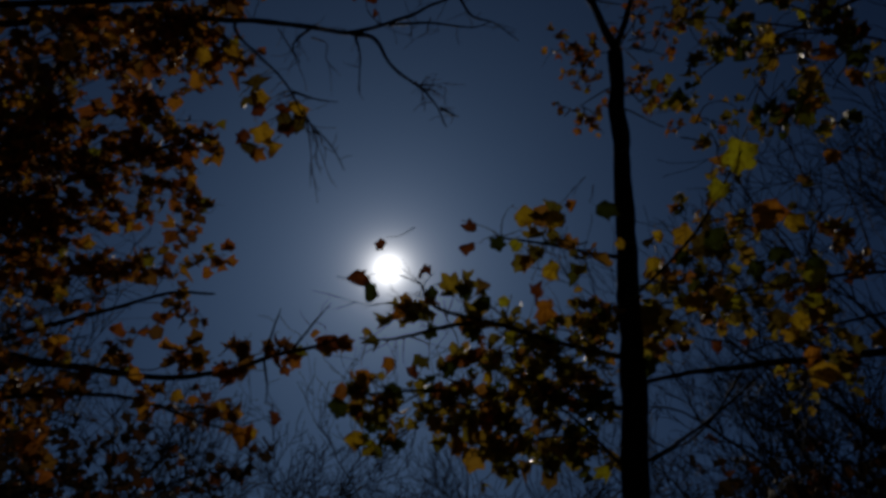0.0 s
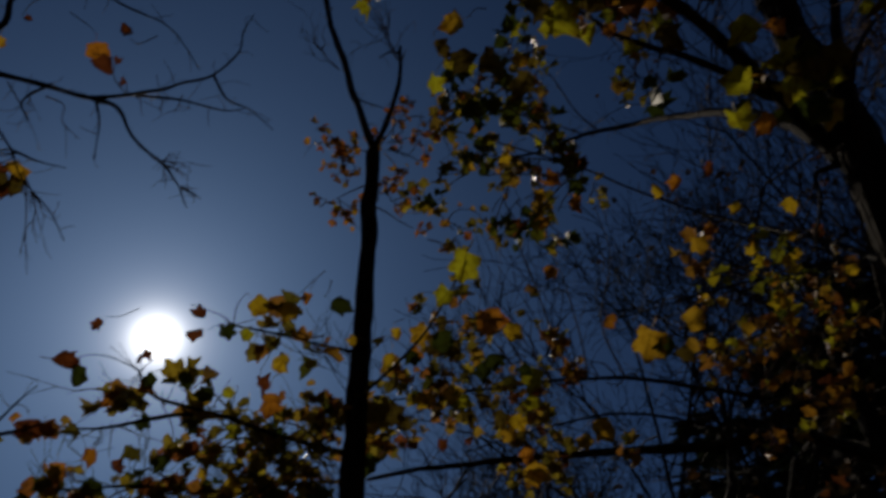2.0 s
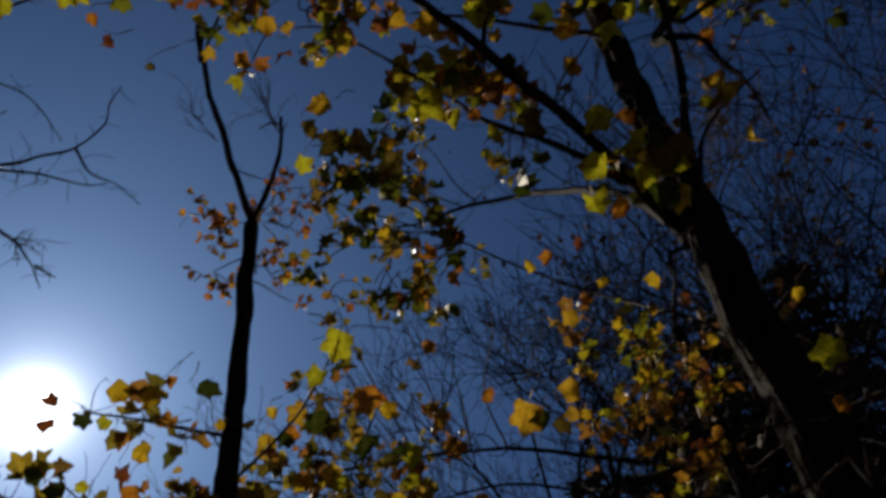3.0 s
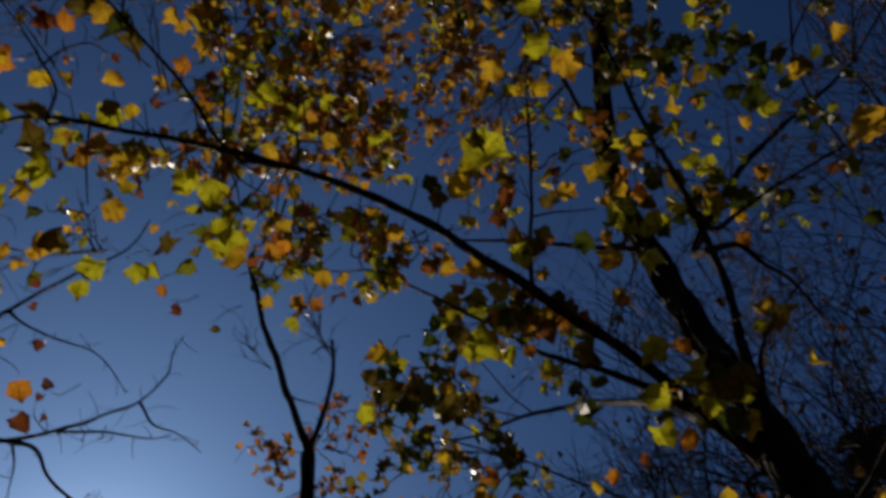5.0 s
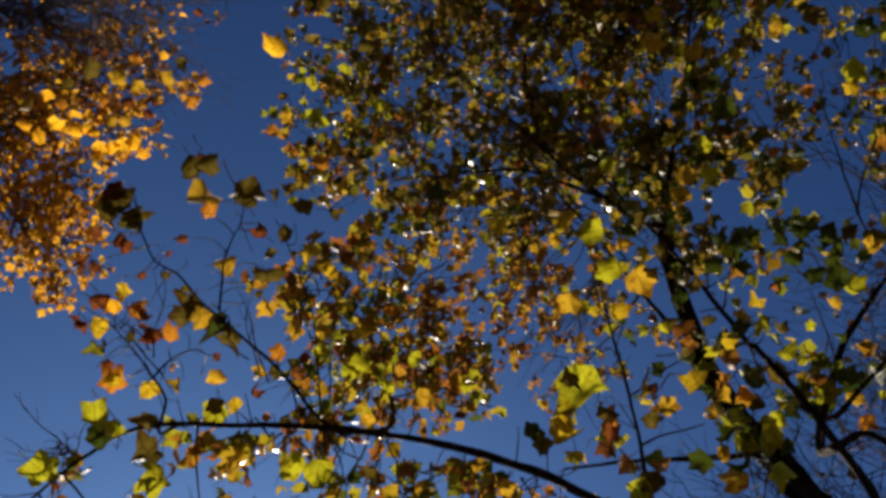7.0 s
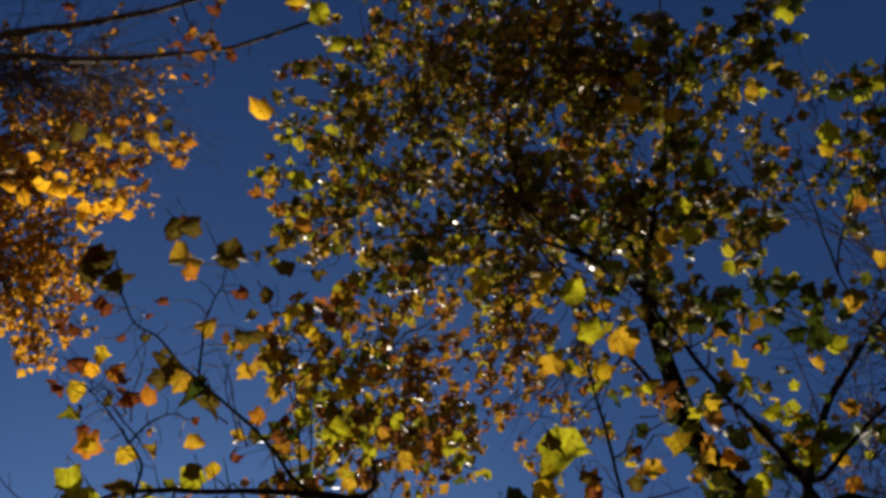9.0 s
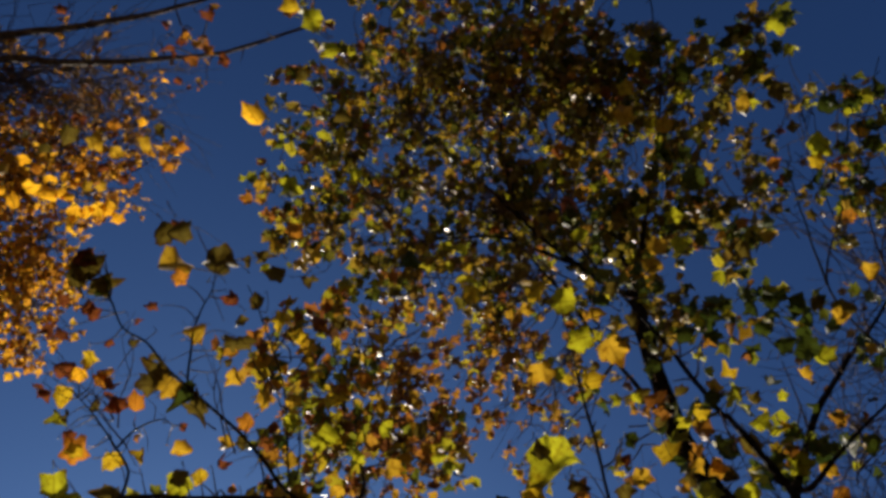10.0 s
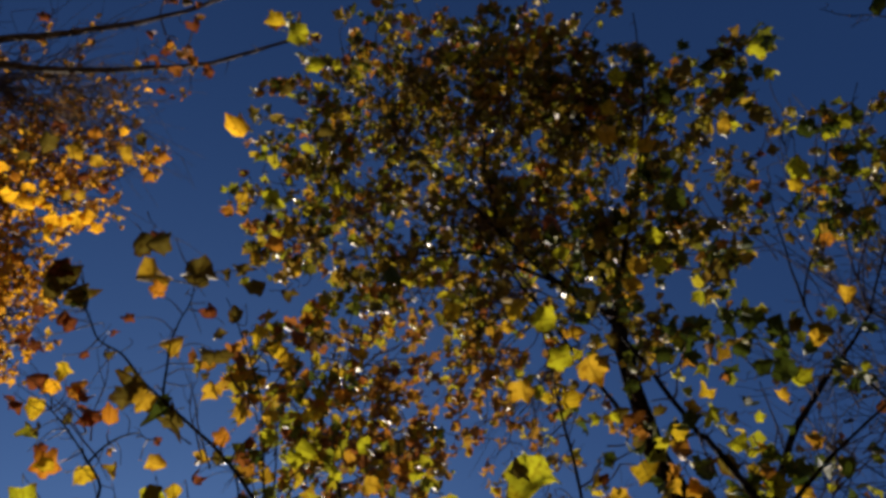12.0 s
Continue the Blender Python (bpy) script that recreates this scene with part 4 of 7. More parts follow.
limb(broad_tree, "branch", 0.013, 0.004, (2.10, 1.20, 3.66), (2.17, 1.16, 3.87), (2.17, 1.11, 3.92), (2.25, 1.03, 4.04), (2.51, 0.92, 4.31))
limb(broad_tree, "branch", 0.010, 0.004, (2.03, 1.38, 3.51), (2.06, 1.42, 3.44), (2.10, 1.54, 3.38), (2.16, 1.67, 3.28))
limb(broad_tree, "vine", 0.009, 0.008, (1.99, 1.06, 2.31), (2.02, 1.10, 2.48), (2.08, 1.16, 2.78), (2.09, 1.23, 3.08), (2.01, 1.25, 3.41), (2.04, 1.14, 3.69))
limb(broad_tree, "branch", 0.007, 0.002, (1.96, 0.34, 6.38), (1.69, -0.05, 7.17), (1.26, -0.52, 7.81), (0.82, -0.98, 8.26))
limb(broad_tree, "branch", 0.007, 0.002, (1.91, 0.30, 6.40), (1.50, 0.05, 7.21), (0.93, -0.23, 7.85), (0.30, -0.52, 8.31))
limb(broad_tree, "branch", 0.007, 0.002, (1.87, 0.28, 6.42), (1.37, 0.17, 7.12), (0.76, 0.12, 7.64), (0.15, 0.03, 8.08))
limb(broad_tree, "branch", 0.007, 0.002, (1.97, 0.30, 6.38), (1.91, -0.19, 7.11), (1.78, -0.74, 7.79), (1.63, -1.32, 8.20))
limb(broad_tree, "branch", 0.007, 0.002, (1.99, 0.28, 6.37), (2.09, -0.21, 7.05), (2.12, -0.82, 7.68), (2.13, -1.40, 8.05))
limb(broad_tree, "branch", 0.007, 0.002, (1.64, 0.58, 6.00), (1.35, 0.46, 6.55), (0.97, 0.43, 7.05), (0.47, 0.47, 7.51))
limb(broad_tree, "branch", 0.007, 0.002, (1.96, 0.35, 6.26), (2.34, -0.15, 6.72), (2.65, -0.66, 7.04), (2.88, -1.16, 7.23))
fray(broad_tree, (2.96, 0.36, 5.32), (2.93, -0.11, 5.69), 0.39, 6)
fray(broad_tree, (2.90, 0.61, 5.16), (2.88, 0.27, 5.41), 0.31, 5)
fray(broad_tree, (2.40, 1.17, 4.79), (2.81, 1.25, 5.11), 0.41, 14)
fray(broad_tree, (-0.15, 0.90, 4.64), (-0.47, 0.68, 4.92), 0.38, 4)
fray(broad_tree, (-0.63, 0.84, 4.70), (-0.85, 0.54, 4.87), 0.28, 4)
fray(broad_tree, (-0.36, 1.50, 4.54), (-0.58, 1.64, 4.64), 0.27, 6)
fray(broad_tree, (-0.92, 1.16, 4.61), (-1.09, 1.12, 4.68), 0.21, 12)
spray(broad_tree, (1.79, 0.40, 6.00), (1.10, -0.91, 7.33), 0.62, 237, 0.084, "olive")
spray(broad_tree, (1.79, 0.40, 6.00), (1.14, -0.92, 7.52), 0.64, 158, 0.080, "mixed")
spray(broad_tree, (1.79, 0.40, 6.00), (0.53, -0.53, 7.30), 0.57, 180, 0.084, "olive")
spray(broad_tree, (1.79, 0.40, 6.00), (0.54, -0.53, 7.50), 0.59, 120, 0.080, "mixed")
spray(broad_tree, (1.79, 0.40, 6.00), (1.71, -0.73, 7.19), 0.54, 192, 0.084, "olive")
spray(broad_tree, (1.79, 0.40, 6.00), (1.77, -0.74, 7.38), 0.56, 128, 0.080, "mixed")
spray(broad_tree, (1.79, 0.40, 6.00), (0.25, -0.01, 7.09), 0.51, 147, 0.084, "olive")
spray(broad_tree, (1.79, 0.40, 6.00), (0.25, 0.01, 7.29), 0.53, 97, 0.080, "mixed")
spray(broad_tree, (1.79, 0.40, 6.00), (0.94, -0.08, 7.03), 0.59, 237, 0.084, "olive")
spray(broad_tree, (1.79, 0.40, 6.00), (0.97, -0.06, 7.23), 0.61, 158, 0.080, "mixed")
spray(broad_tree, (1.79, 0.40, 6.00), (1.52, -0.06, 6.91), 0.51, 192, 0.084, "olive")
spray(broad_tree, (1.79, 0.40, 6.00), (1.57, -0.04, 7.10), 0.53, 128, 0.080, "mixed")
spray(broad_tree, (1.79, 0.40, 6.00), (-0.02, -0.40, 7.31), 0.45, 78, 0.084, "olive")
spray(broad_tree, (1.79, 0.40, 6.00), (-0.02, -0.39, 7.51), 0.46, 52, 0.080, "mixed")
spray(broad_tree, (1.79, 0.40, 6.00), (-0.10, 0.35, 6.93), 0.35, 67, 0.084, "olive")
spray(broad_tree, (1.79, 0.40, 6.00), (-0.11, 0.38, 7.13), 0.36, 45, 0.080, "mixed")
spray(broad_tree, (1.79, 0.40, 6.00), (0.50, 0.48, 6.69), 0.48, 147, 0.084, "olive")
spray(broad_tree, (1.79, 0.40, 6.00), (0.52, 0.53, 6.88), 0.50, 97, 0.080, "mixed")
spray(broad_tree, (1.79, 0.40, 6.00), (1.13, 0.49, 6.60), 0.48, 147, 0.084, "olive")
spray(broad_tree, (1.79, 0.40, 6.00), (1.17, 0.54, 6.79), 0.50, 97, 0.080, "mixed")
spray(broad_tree, (1.79, 0.40, 6.00), (1.73, -1.23, 7.46), 0.52, 101, 0.084, "olive")
spray(broad_tree, (1.79, 0.40, 6.00), (1.78, -1.25, 7.65), 0.54, 67, 0.080, "mixed")
spray(broad_tree, (1.79, 0.40, 6.00), (0.70, -1.17, 7.66), 0.52, 78, 0.084, "olive")
spray(broad_tree, (1.79, 0.40, 6.00), (0.72, -1.19, 7.86), 0.54, 52, 0.080, "mixed")
spray(broad_tree, (1.79, 0.40, 6.00), (0.18, -0.98, 7.61), 0.39, 45, 0.084, "olive")
spray(broad_tree, (1.79, 0.40, 6.00), (0.18, -1.00, 7.80), 0.40, 29, 0.080, "mixed")
spray(broad_tree, (1.01, 0.64, 6.27), (0.59, 0.91, 6.36), 0.46, 176, 0.070, "golden_brown")
spray(broad_tree, (1.01, 0.64, 6.27), (1.12, 0.99, 6.25), 0.43, 144, 0.070, "golden_brown")
spray(broad_tree, (1.01, 0.64, 6.27), (0.91, 1.37, 6.25), 0.40, 112, 0.070, "golden_brown")
spray(broad_tree, (1.01, 0.64, 6.27), (0.39, 1.17, 6.06), 0.31, 70, 0.070, "golden_brown")
spray(broad_tree, (1.01, 0.64, 6.27), (0.29, 1.49, 5.92), 0.31, 57, 0.070, "golden_brown")
spray(broad_tree, (1.01, 0.64, 6.27), (0.74, 1.52, 5.86), 0.37, 80, 0.070, "golden_brown")
spray(broad_tree, (1.96, 0.09, 6.21), (2.26, -0.36, 6.56), 0.39, 61, 0.090, "olive")
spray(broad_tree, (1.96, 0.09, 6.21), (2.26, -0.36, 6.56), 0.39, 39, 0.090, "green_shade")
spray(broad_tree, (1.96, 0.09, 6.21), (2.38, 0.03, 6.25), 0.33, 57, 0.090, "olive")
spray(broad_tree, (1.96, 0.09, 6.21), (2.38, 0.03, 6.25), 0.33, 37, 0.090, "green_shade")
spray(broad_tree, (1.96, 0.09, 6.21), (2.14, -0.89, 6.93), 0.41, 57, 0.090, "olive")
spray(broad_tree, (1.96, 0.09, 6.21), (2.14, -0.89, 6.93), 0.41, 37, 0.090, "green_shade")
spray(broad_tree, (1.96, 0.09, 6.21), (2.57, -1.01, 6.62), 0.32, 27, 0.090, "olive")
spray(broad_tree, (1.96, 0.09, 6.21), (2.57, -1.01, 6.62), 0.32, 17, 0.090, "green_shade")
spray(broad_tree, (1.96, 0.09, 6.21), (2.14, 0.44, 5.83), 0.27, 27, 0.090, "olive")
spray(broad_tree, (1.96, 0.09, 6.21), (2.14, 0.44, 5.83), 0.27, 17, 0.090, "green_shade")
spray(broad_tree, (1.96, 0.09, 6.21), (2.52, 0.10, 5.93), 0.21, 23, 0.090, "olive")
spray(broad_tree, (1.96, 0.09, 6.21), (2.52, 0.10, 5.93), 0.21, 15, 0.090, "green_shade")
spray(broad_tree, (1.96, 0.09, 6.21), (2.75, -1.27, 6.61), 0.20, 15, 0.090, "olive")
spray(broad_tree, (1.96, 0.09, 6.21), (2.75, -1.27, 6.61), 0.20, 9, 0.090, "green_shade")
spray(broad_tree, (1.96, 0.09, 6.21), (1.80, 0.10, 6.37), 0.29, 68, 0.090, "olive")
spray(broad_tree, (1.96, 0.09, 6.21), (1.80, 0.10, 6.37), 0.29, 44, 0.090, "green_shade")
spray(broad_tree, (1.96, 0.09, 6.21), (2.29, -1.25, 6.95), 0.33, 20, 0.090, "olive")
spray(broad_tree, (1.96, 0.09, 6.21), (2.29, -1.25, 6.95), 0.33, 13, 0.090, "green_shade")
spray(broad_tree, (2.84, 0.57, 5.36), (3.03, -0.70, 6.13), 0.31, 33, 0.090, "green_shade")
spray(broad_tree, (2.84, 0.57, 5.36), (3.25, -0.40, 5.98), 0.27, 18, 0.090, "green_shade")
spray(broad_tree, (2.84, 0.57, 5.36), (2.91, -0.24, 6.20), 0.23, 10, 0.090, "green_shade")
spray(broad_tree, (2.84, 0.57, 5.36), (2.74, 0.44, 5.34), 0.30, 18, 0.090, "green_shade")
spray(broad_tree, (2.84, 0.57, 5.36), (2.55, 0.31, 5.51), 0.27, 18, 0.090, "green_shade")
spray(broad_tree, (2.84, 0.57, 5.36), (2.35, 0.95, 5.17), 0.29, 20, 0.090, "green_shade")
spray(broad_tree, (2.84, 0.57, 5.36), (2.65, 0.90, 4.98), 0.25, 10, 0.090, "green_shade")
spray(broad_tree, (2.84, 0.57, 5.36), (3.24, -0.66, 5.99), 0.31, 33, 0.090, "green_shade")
spray(broad_tree, (-0.13, 0.90, 4.87), (-0.07, 0.50, 5.56), 0.23, 16, 0.085, "mixed")
spray(broad_tree, (-0.13, 0.90, 4.87), (-0.16, 0.62, 5.20), 0.21, 12, 0.085, "mixed")
spray(broad_tree, (-0.13, 0.90, 4.87), (0.11, 0.81, 5.78), 0.28, 24, 0.085, "mixed")
spray(broad_tree, (-0.13, 0.90, 4.87), (-0.08, 0.93, 5.30), 0.25, 16, 0.085, "mixed")
spray(broad_tree, (1.76, 0.54, 5.29), (1.57, 0.42, 5.64), 0.28, 12, 0.085, "lime")
spray(broad_tree, (1.76, 0.54, 5.29), (1.65, 0.66, 5.19), 0.23, 8, 0.085, "lime")
spray(broad_tree, (1.76, 0.54, 5.29), (1.38, 0.77, 5.37), 0.24, 7, 0.085, "lime")
spray(broad_tree, (1.76, 0.54, 5.29), (2.16, 0.49, 5.57), 0.26, 6, 0.085, "lime")
spray(broad_tree, (1.76, 0.54, 5.29), (1.71, 0.82, 4.86), 0.25, 7, 0.085, "lime")
spray(broad_tree, (1.76, 0.54, 5.29), (1.97, 0.80, 4.84), 0.23, 6, 0.085, "lime")
spray(broad_tree, (1.76, 0.54, 5.29), (1.51, 0.91, 5.03), 0.23, 5, 0.085, "lime")
spray(broad_tree, (1.76, 0.54, 5.29), (1.34, 0.73, 5.95), 0.30, 9, 0.085, "lime")
spray(broad_tree, (1.76, 0.54, 5.29), (1.91, 0.51, 5.58), 0.19, 5, 0.085, "lime")
spray(broad_tree, (1.76, 0.54, 5.29), (2.43, 0.87, 5.02), 0.25, 4, 0.085, "lime")
spray(broad_tree, (1.76, 0.54, 5.29), (2.22, 0.65, 5.25), 0.22, 4, 0.085, "lime")
spray(broad_tree, (0.26, 1.13, 5.65), (0.10, 0.63, 5.84), 0.28, 40, 0.085, "mixed")
spray(broad_tree, (0.26, 1.13, 5.65), (-0.12, 0.70, 5.60), 0.27, 30, 0.085, "mixed")
spray(broad_tree, (0.26, 1.13, 5.65), (0.13, 0.99, 5.60), 0.27, 40, 0.085, "mixed")
spray(broad_tree, (0.26, 1.13, 5.65), (-0.14, 0.83, 5.33), 0.20, 20, 0.085, "mixed")
spray(broad_tree, (0.26, 1.13, 5.65), (0.16, 1.20, 5.28), 0.29, 40, 0.085, "mixed")
spray(broad_tree, (0.26, 1.13, 5.65), (0.45, 1.27, 5.69), 0.29, 40, 0.085, "mixed")
spray(broad_tree, (-0.10, 1.01, 4.63), (-0.33, 1.13, 4.66), 0.27, 34, 0.080, "mixed")
spray(broad_tree, (-0.10, 1.01, 4.63), (0.15, 1.34, 4.92), 0.32, 60, 0.080, "mixed")
spray(broad_tree, (-0.10, 1.01, 4.63), (-0.55, 1.09, 4.64), 0.20, 14, 0.080, "mixed")
spray(broad_tree, (-0.10, 1.01, 4.63), (0.43, 1.50, 4.92), 0.30, 44, 0.080, "mixed")
spray(broad_tree, (-0.10, 1.01, 4.63), (0.73, 1.38, 4.83), 0.19, 18, 0.080, "mixed")
spray(broad_tree, (-0.10, 1.01, 4.63), (-0.08, 1.08, 4.94), 0.23, 24, 0.080, "mixed")
spray(broad_tree, (-0.10, 1.01, 4.63), (-0.01, 0.93, 5.12), 0.24, 20, 0.080, "mixed")
spray(broad_tree, (-0.10, 1.01, 4.63), (0.25, 1.11, 5.48), 0.33, 36, 0.080, "mixed")
spray(broad_tree, (-0.10, 1.01, 4.63), (0.67, 1.25, 5.60), 0.37, 44, 0.080, "mixed")
spray(broad_tree, (1.38, 1.11, 4.28), (1.25, 1.20, 4.03), 0.18, 14, 0.095, "mixed")
spray(broad_tree, (1.38, 1.11, 4.28), (1.02, 1.46, 4.33), 0.22, 14, 0.095, "mixed")
spray(broad_tree, (1.38, 1.11, 4.28), (1.26, 1.10, 4.59), 0.18, 8, 0.095, "mixed")
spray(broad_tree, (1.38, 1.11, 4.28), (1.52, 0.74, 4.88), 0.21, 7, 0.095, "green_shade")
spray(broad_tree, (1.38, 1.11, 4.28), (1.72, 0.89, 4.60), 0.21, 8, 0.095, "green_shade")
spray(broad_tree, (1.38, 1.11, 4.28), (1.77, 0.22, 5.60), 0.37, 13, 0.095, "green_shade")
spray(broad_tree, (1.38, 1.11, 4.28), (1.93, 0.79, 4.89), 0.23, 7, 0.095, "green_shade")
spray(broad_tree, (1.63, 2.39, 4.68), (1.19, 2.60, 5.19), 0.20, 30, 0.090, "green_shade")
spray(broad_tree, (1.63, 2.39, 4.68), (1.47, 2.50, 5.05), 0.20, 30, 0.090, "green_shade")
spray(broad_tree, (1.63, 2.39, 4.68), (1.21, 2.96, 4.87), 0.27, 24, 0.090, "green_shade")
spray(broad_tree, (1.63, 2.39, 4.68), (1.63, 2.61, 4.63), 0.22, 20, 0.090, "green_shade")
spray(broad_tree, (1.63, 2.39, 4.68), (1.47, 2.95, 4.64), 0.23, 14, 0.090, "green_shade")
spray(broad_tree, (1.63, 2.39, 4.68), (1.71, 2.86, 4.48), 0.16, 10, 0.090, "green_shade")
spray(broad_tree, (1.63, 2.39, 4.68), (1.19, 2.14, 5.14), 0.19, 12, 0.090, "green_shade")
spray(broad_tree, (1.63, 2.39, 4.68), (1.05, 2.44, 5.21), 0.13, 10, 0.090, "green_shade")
spray(broad_tree, (0.92, 1.07, 4.40), (0.87, 1.32, 4.63), 0.20, 26, 0.080, "mixed")
spray(broad_tree, (0.92, 1.07, 4.40), (0.65, 1.43, 4.83), 0.24, 26, 0.080, "mixed")
spray(broad_tree, (0.92, 1.07, 4.40), (0.45, 1.70, 4.93), 0.25, 26, 0.080, "mixed")
spray(broad_tree, (0.92, 1.07, 4.40), (0.25, 1.59, 4.99), 0.23, 20, 0.080, "mixed")
spray(broad_tree, (0.92, 1.07, 4.40), (0.03, 1.54, 4.78), 0.16, 8, 0.080, "mixed")
spray(broad_tree, (0.92, 1.07, 4.40), (0.78, 1.73, 4.88), 0.20, 14, 0.080, "mixed")
spray(broad_tree, (1.39, 1.11, 3.99), (1.16, 1.22, 4.02), 0.13, 6, 0.095, "green_shade")
spray(broad_tree, (1.39, 1.11, 3.99), (1.44, 1.35, 4.08), 0.16, 8, 0.095, "green_shade")
spray(broad_tree, (1.39, 1.11, 3.99), (1.62, 0.82, 4.14), 0.13, 8, 0.095, "green_shade")
spray(broad_tree, (1.39, 1.11, 3.99), (1.77, 1.27, 3.67), 0.11, 4, 0.095, "green_shade")
spray(broad_tree, (1.39, 1.11, 3.99), (1.58, 1.50, 4.04), 0.14, 6, 0.095, "green_shade")
spray(broad_tree, (2.04, -0.32, 6.54), (1.76, -1.01, 7.42), 0.40, 44, 0.085, "olive")
spray(broad_tree, (2.04, -0.32, 6.54), (2.01, -0.70, 7.36), 0.36, 40, 0.085, "olive")
spray(broad_tree, (2.04, -0.32, 6.54), (1.62, -0.45, 7.47), 0.36, 36, 0.085, "olive")
spray(broad_tree, (2.04, -0.32, 6.54), (2.14, -0.30, 7.30), 0.32, 30, 0.085, "green_shade")
spray(broad_tree, (2.04, -0.32, 6.54), (1.44, -0.94, 7.51), 0.36, 30, 0.085, "green_shade")
leaf(broad_tree, "D", (-0.83, 0.18, 4.88), 0.138)
leaf(broad_tree, "D", (-0.80, 0.23, 4.87), 0.125)
leaf(broad_tree, "R", (-0.85, 0.13, 4.88), 0.107)
leaf(broad_tree, "D", (-0.86, 0.21, 4.86), 0.089)
leaf(broad_tree, "R", (-0.91, 0.29, 4.82), 0.066)
leaf(broad_tree, "R", (-0.91, 0.42, 4.78), 0.066)
leaf(broad_tree, "R", (-0.95, 0.41, 4.77), 0.074)
leaf(broad_tree, "R", (-0.89, 0.54, 4.74), 0.091)
leaf(broad_tree, "R", (-0.93, 0.62, 4.70), 0.077)
leaf(broad_tree, "D", (-0.51, 0.02, 4.99), 0.134)
leaf(broad_tree, "D", (-0.53, 0.60, 4.82), 0.136)
leaf(broad_tree, "G", (-0.41, 0.67, 4.82), 0.128)
leaf(broad_tree, "O", (-0.74, 0.57, 4.78), 0.089)
leaf(broad_tree, "R", (-0.71, 0.67, 4.75), 0.088)
leaf(broad_tree, "D", (-0.28, 0.46, 4.92), 0.094)
leaf(broad_tree, "R", (-0.82, 0.31, 4.84), 0.067)
leaf(broad_tree, "YO", (-0.52, 0.16, 4.96), 0.153)
leaf(broad_tree, "O", (-0.48, 0.18, 4.86), 0.076)
leaf(broad_tree, "D", (-0.36, 0.15, 4.99), 0.146)
leaf(broad_tree, "R", (-0.29, 0.29, 4.97), 0.090)
leaf(broad_tree, "D", (-0.18, 0.30, 4.98), 0.086)
leaf(broad_tree, "R", (-0.59, 0.32, 4.90), 0.055)
leaf(broad_tree, "R", (-0.65, 0.38, 4.87), 0.036)
leaf(broad_tree, "R", (-0.84, 0.13, 4.88), 0.102)
leaf(broad_tree, "D", (-0.86, 0.22, 4.86), 0.106)
leaf(broad_tree, "G", (-0.77, 0.24, 4.88), 0.094)
leaf(broad_tree, "R", (-0.80, 0.34, 4.84), 0.076)
leaf(broad_tree, "R", (-0.74, 0.45, 4.83), 0.049)
leaf(broad_tree, "D", (-0.67, 0.46, 4.84), 0.063)
leaf(broad_tree, "D", (-0.56, 0.52, 4.85), 0.064)
leaf(broad_tree, "YO", (-0.43, 0.42, 4.91), 0.121)
leaf(broad_tree, "D", (-0.25, 0.37, 4.95), 0.066)
leaf(broad_tree, "Y", (-0.08, 0.37, 4.97), 0.105)
leaf(broad_tree, "Y", (-0.02, 0.44, 4.95), 0.096)
leaf(broad_tree, "D", (-0.24, 0.47, 4.92), 0.089)
leaf(broad_tree, "D", (-0.29, 0.54, 4.89), 0.047)
leaf(broad_tree, "YO", (-0.25, 0.58, 4.88), 0.098)
leaf(broad_tree, "Y", (-0.80, 0.50, 4.79), 0.080)
leaf(broad_tree, "B", (-0.82, 0.56, 4.76), 0.070)
leaf(broad_tree, "O", (-0.74, 0.59, 4.77), 0.084)
leaf(broad_tree, "R", (-0.70, 0.57, 4.68), 0.060)
leaf(broad_tree, "R", (-0.95, 0.61, 4.70), 0.060)
leaf(broad_tree, "Y", (-0.87, 0.63, 4.71), 0.100)
leaf(broad_tree, "YG", (-0.86, 0.72, 4.68), 0.091)
leaf(broad_tree, "D", (-0.81, 0.65, 4.56), 0.045)
leaf(broad_tree, "R", (-0.84, 0.78, 4.66), 0.056)
leaf(broad_tree, "D", (-0.76, 0.69, 4.73), 0.057)
leaf(broad_tree, "R", (-0.69, 0.67, 4.75), 0.093)
leaf(broad_tree, "O", (-0.62, 0.69, 4.76), 0.089)
leaf(broad_tree, "D", (-0.56, 0.61, 4.81), 0.122)
leaf(broad_tree, "YO", (-0.50, 0.62, 4.82), 0.109)
leaf(broad_tree, "D", (-0.41, 0.70, 4.81), 0.124)
leaf(broad_tree, "G", (-0.44, 0.64, 4.82), 0.073)
leaf(broad_tree, "O", (-0.80, 0.83, 4.65), 0.121)
leaf(broad_tree, "Y", (-0.77, 0.79, 4.56), 0.071)
leaf(broad_tree, "Y", (-0.69, 0.87, 4.66), 0.092)
leaf(broad_tree, "Y", (-0.57, 0.88, 4.69), 0.080)
leaf(broad_tree, "O", (-0.60, 0.80, 4.72), 0.044)
leaf(broad_tree, "YO", (-0.44, 0.85, 4.73), 0.095)
leaf(broad_tree, "R", (-0.44, 0.78, 4.77), 0.041)
leaf(broad_tree, "YO", (-0.27, 0.83, 4.77), 0.078)
leaf(broad_tree, "D", (-0.20, 0.83, 4.78), 0.065)
leaf(broad_tree, "O", (-0.19, 0.76, 4.81), 0.084)
leaf(broad_tree, "R", (-0.29, 0.91, 4.73), 0.086)
leaf(broad_tree, "YG", (-0.42, 0.96, 4.68), 0.121)
leaf(broad_tree, "D", (-0.42, 0.92, 4.64), 0.092)
leaf(broad_tree, "Y", (-0.34, 0.95, 4.70), 0.081)
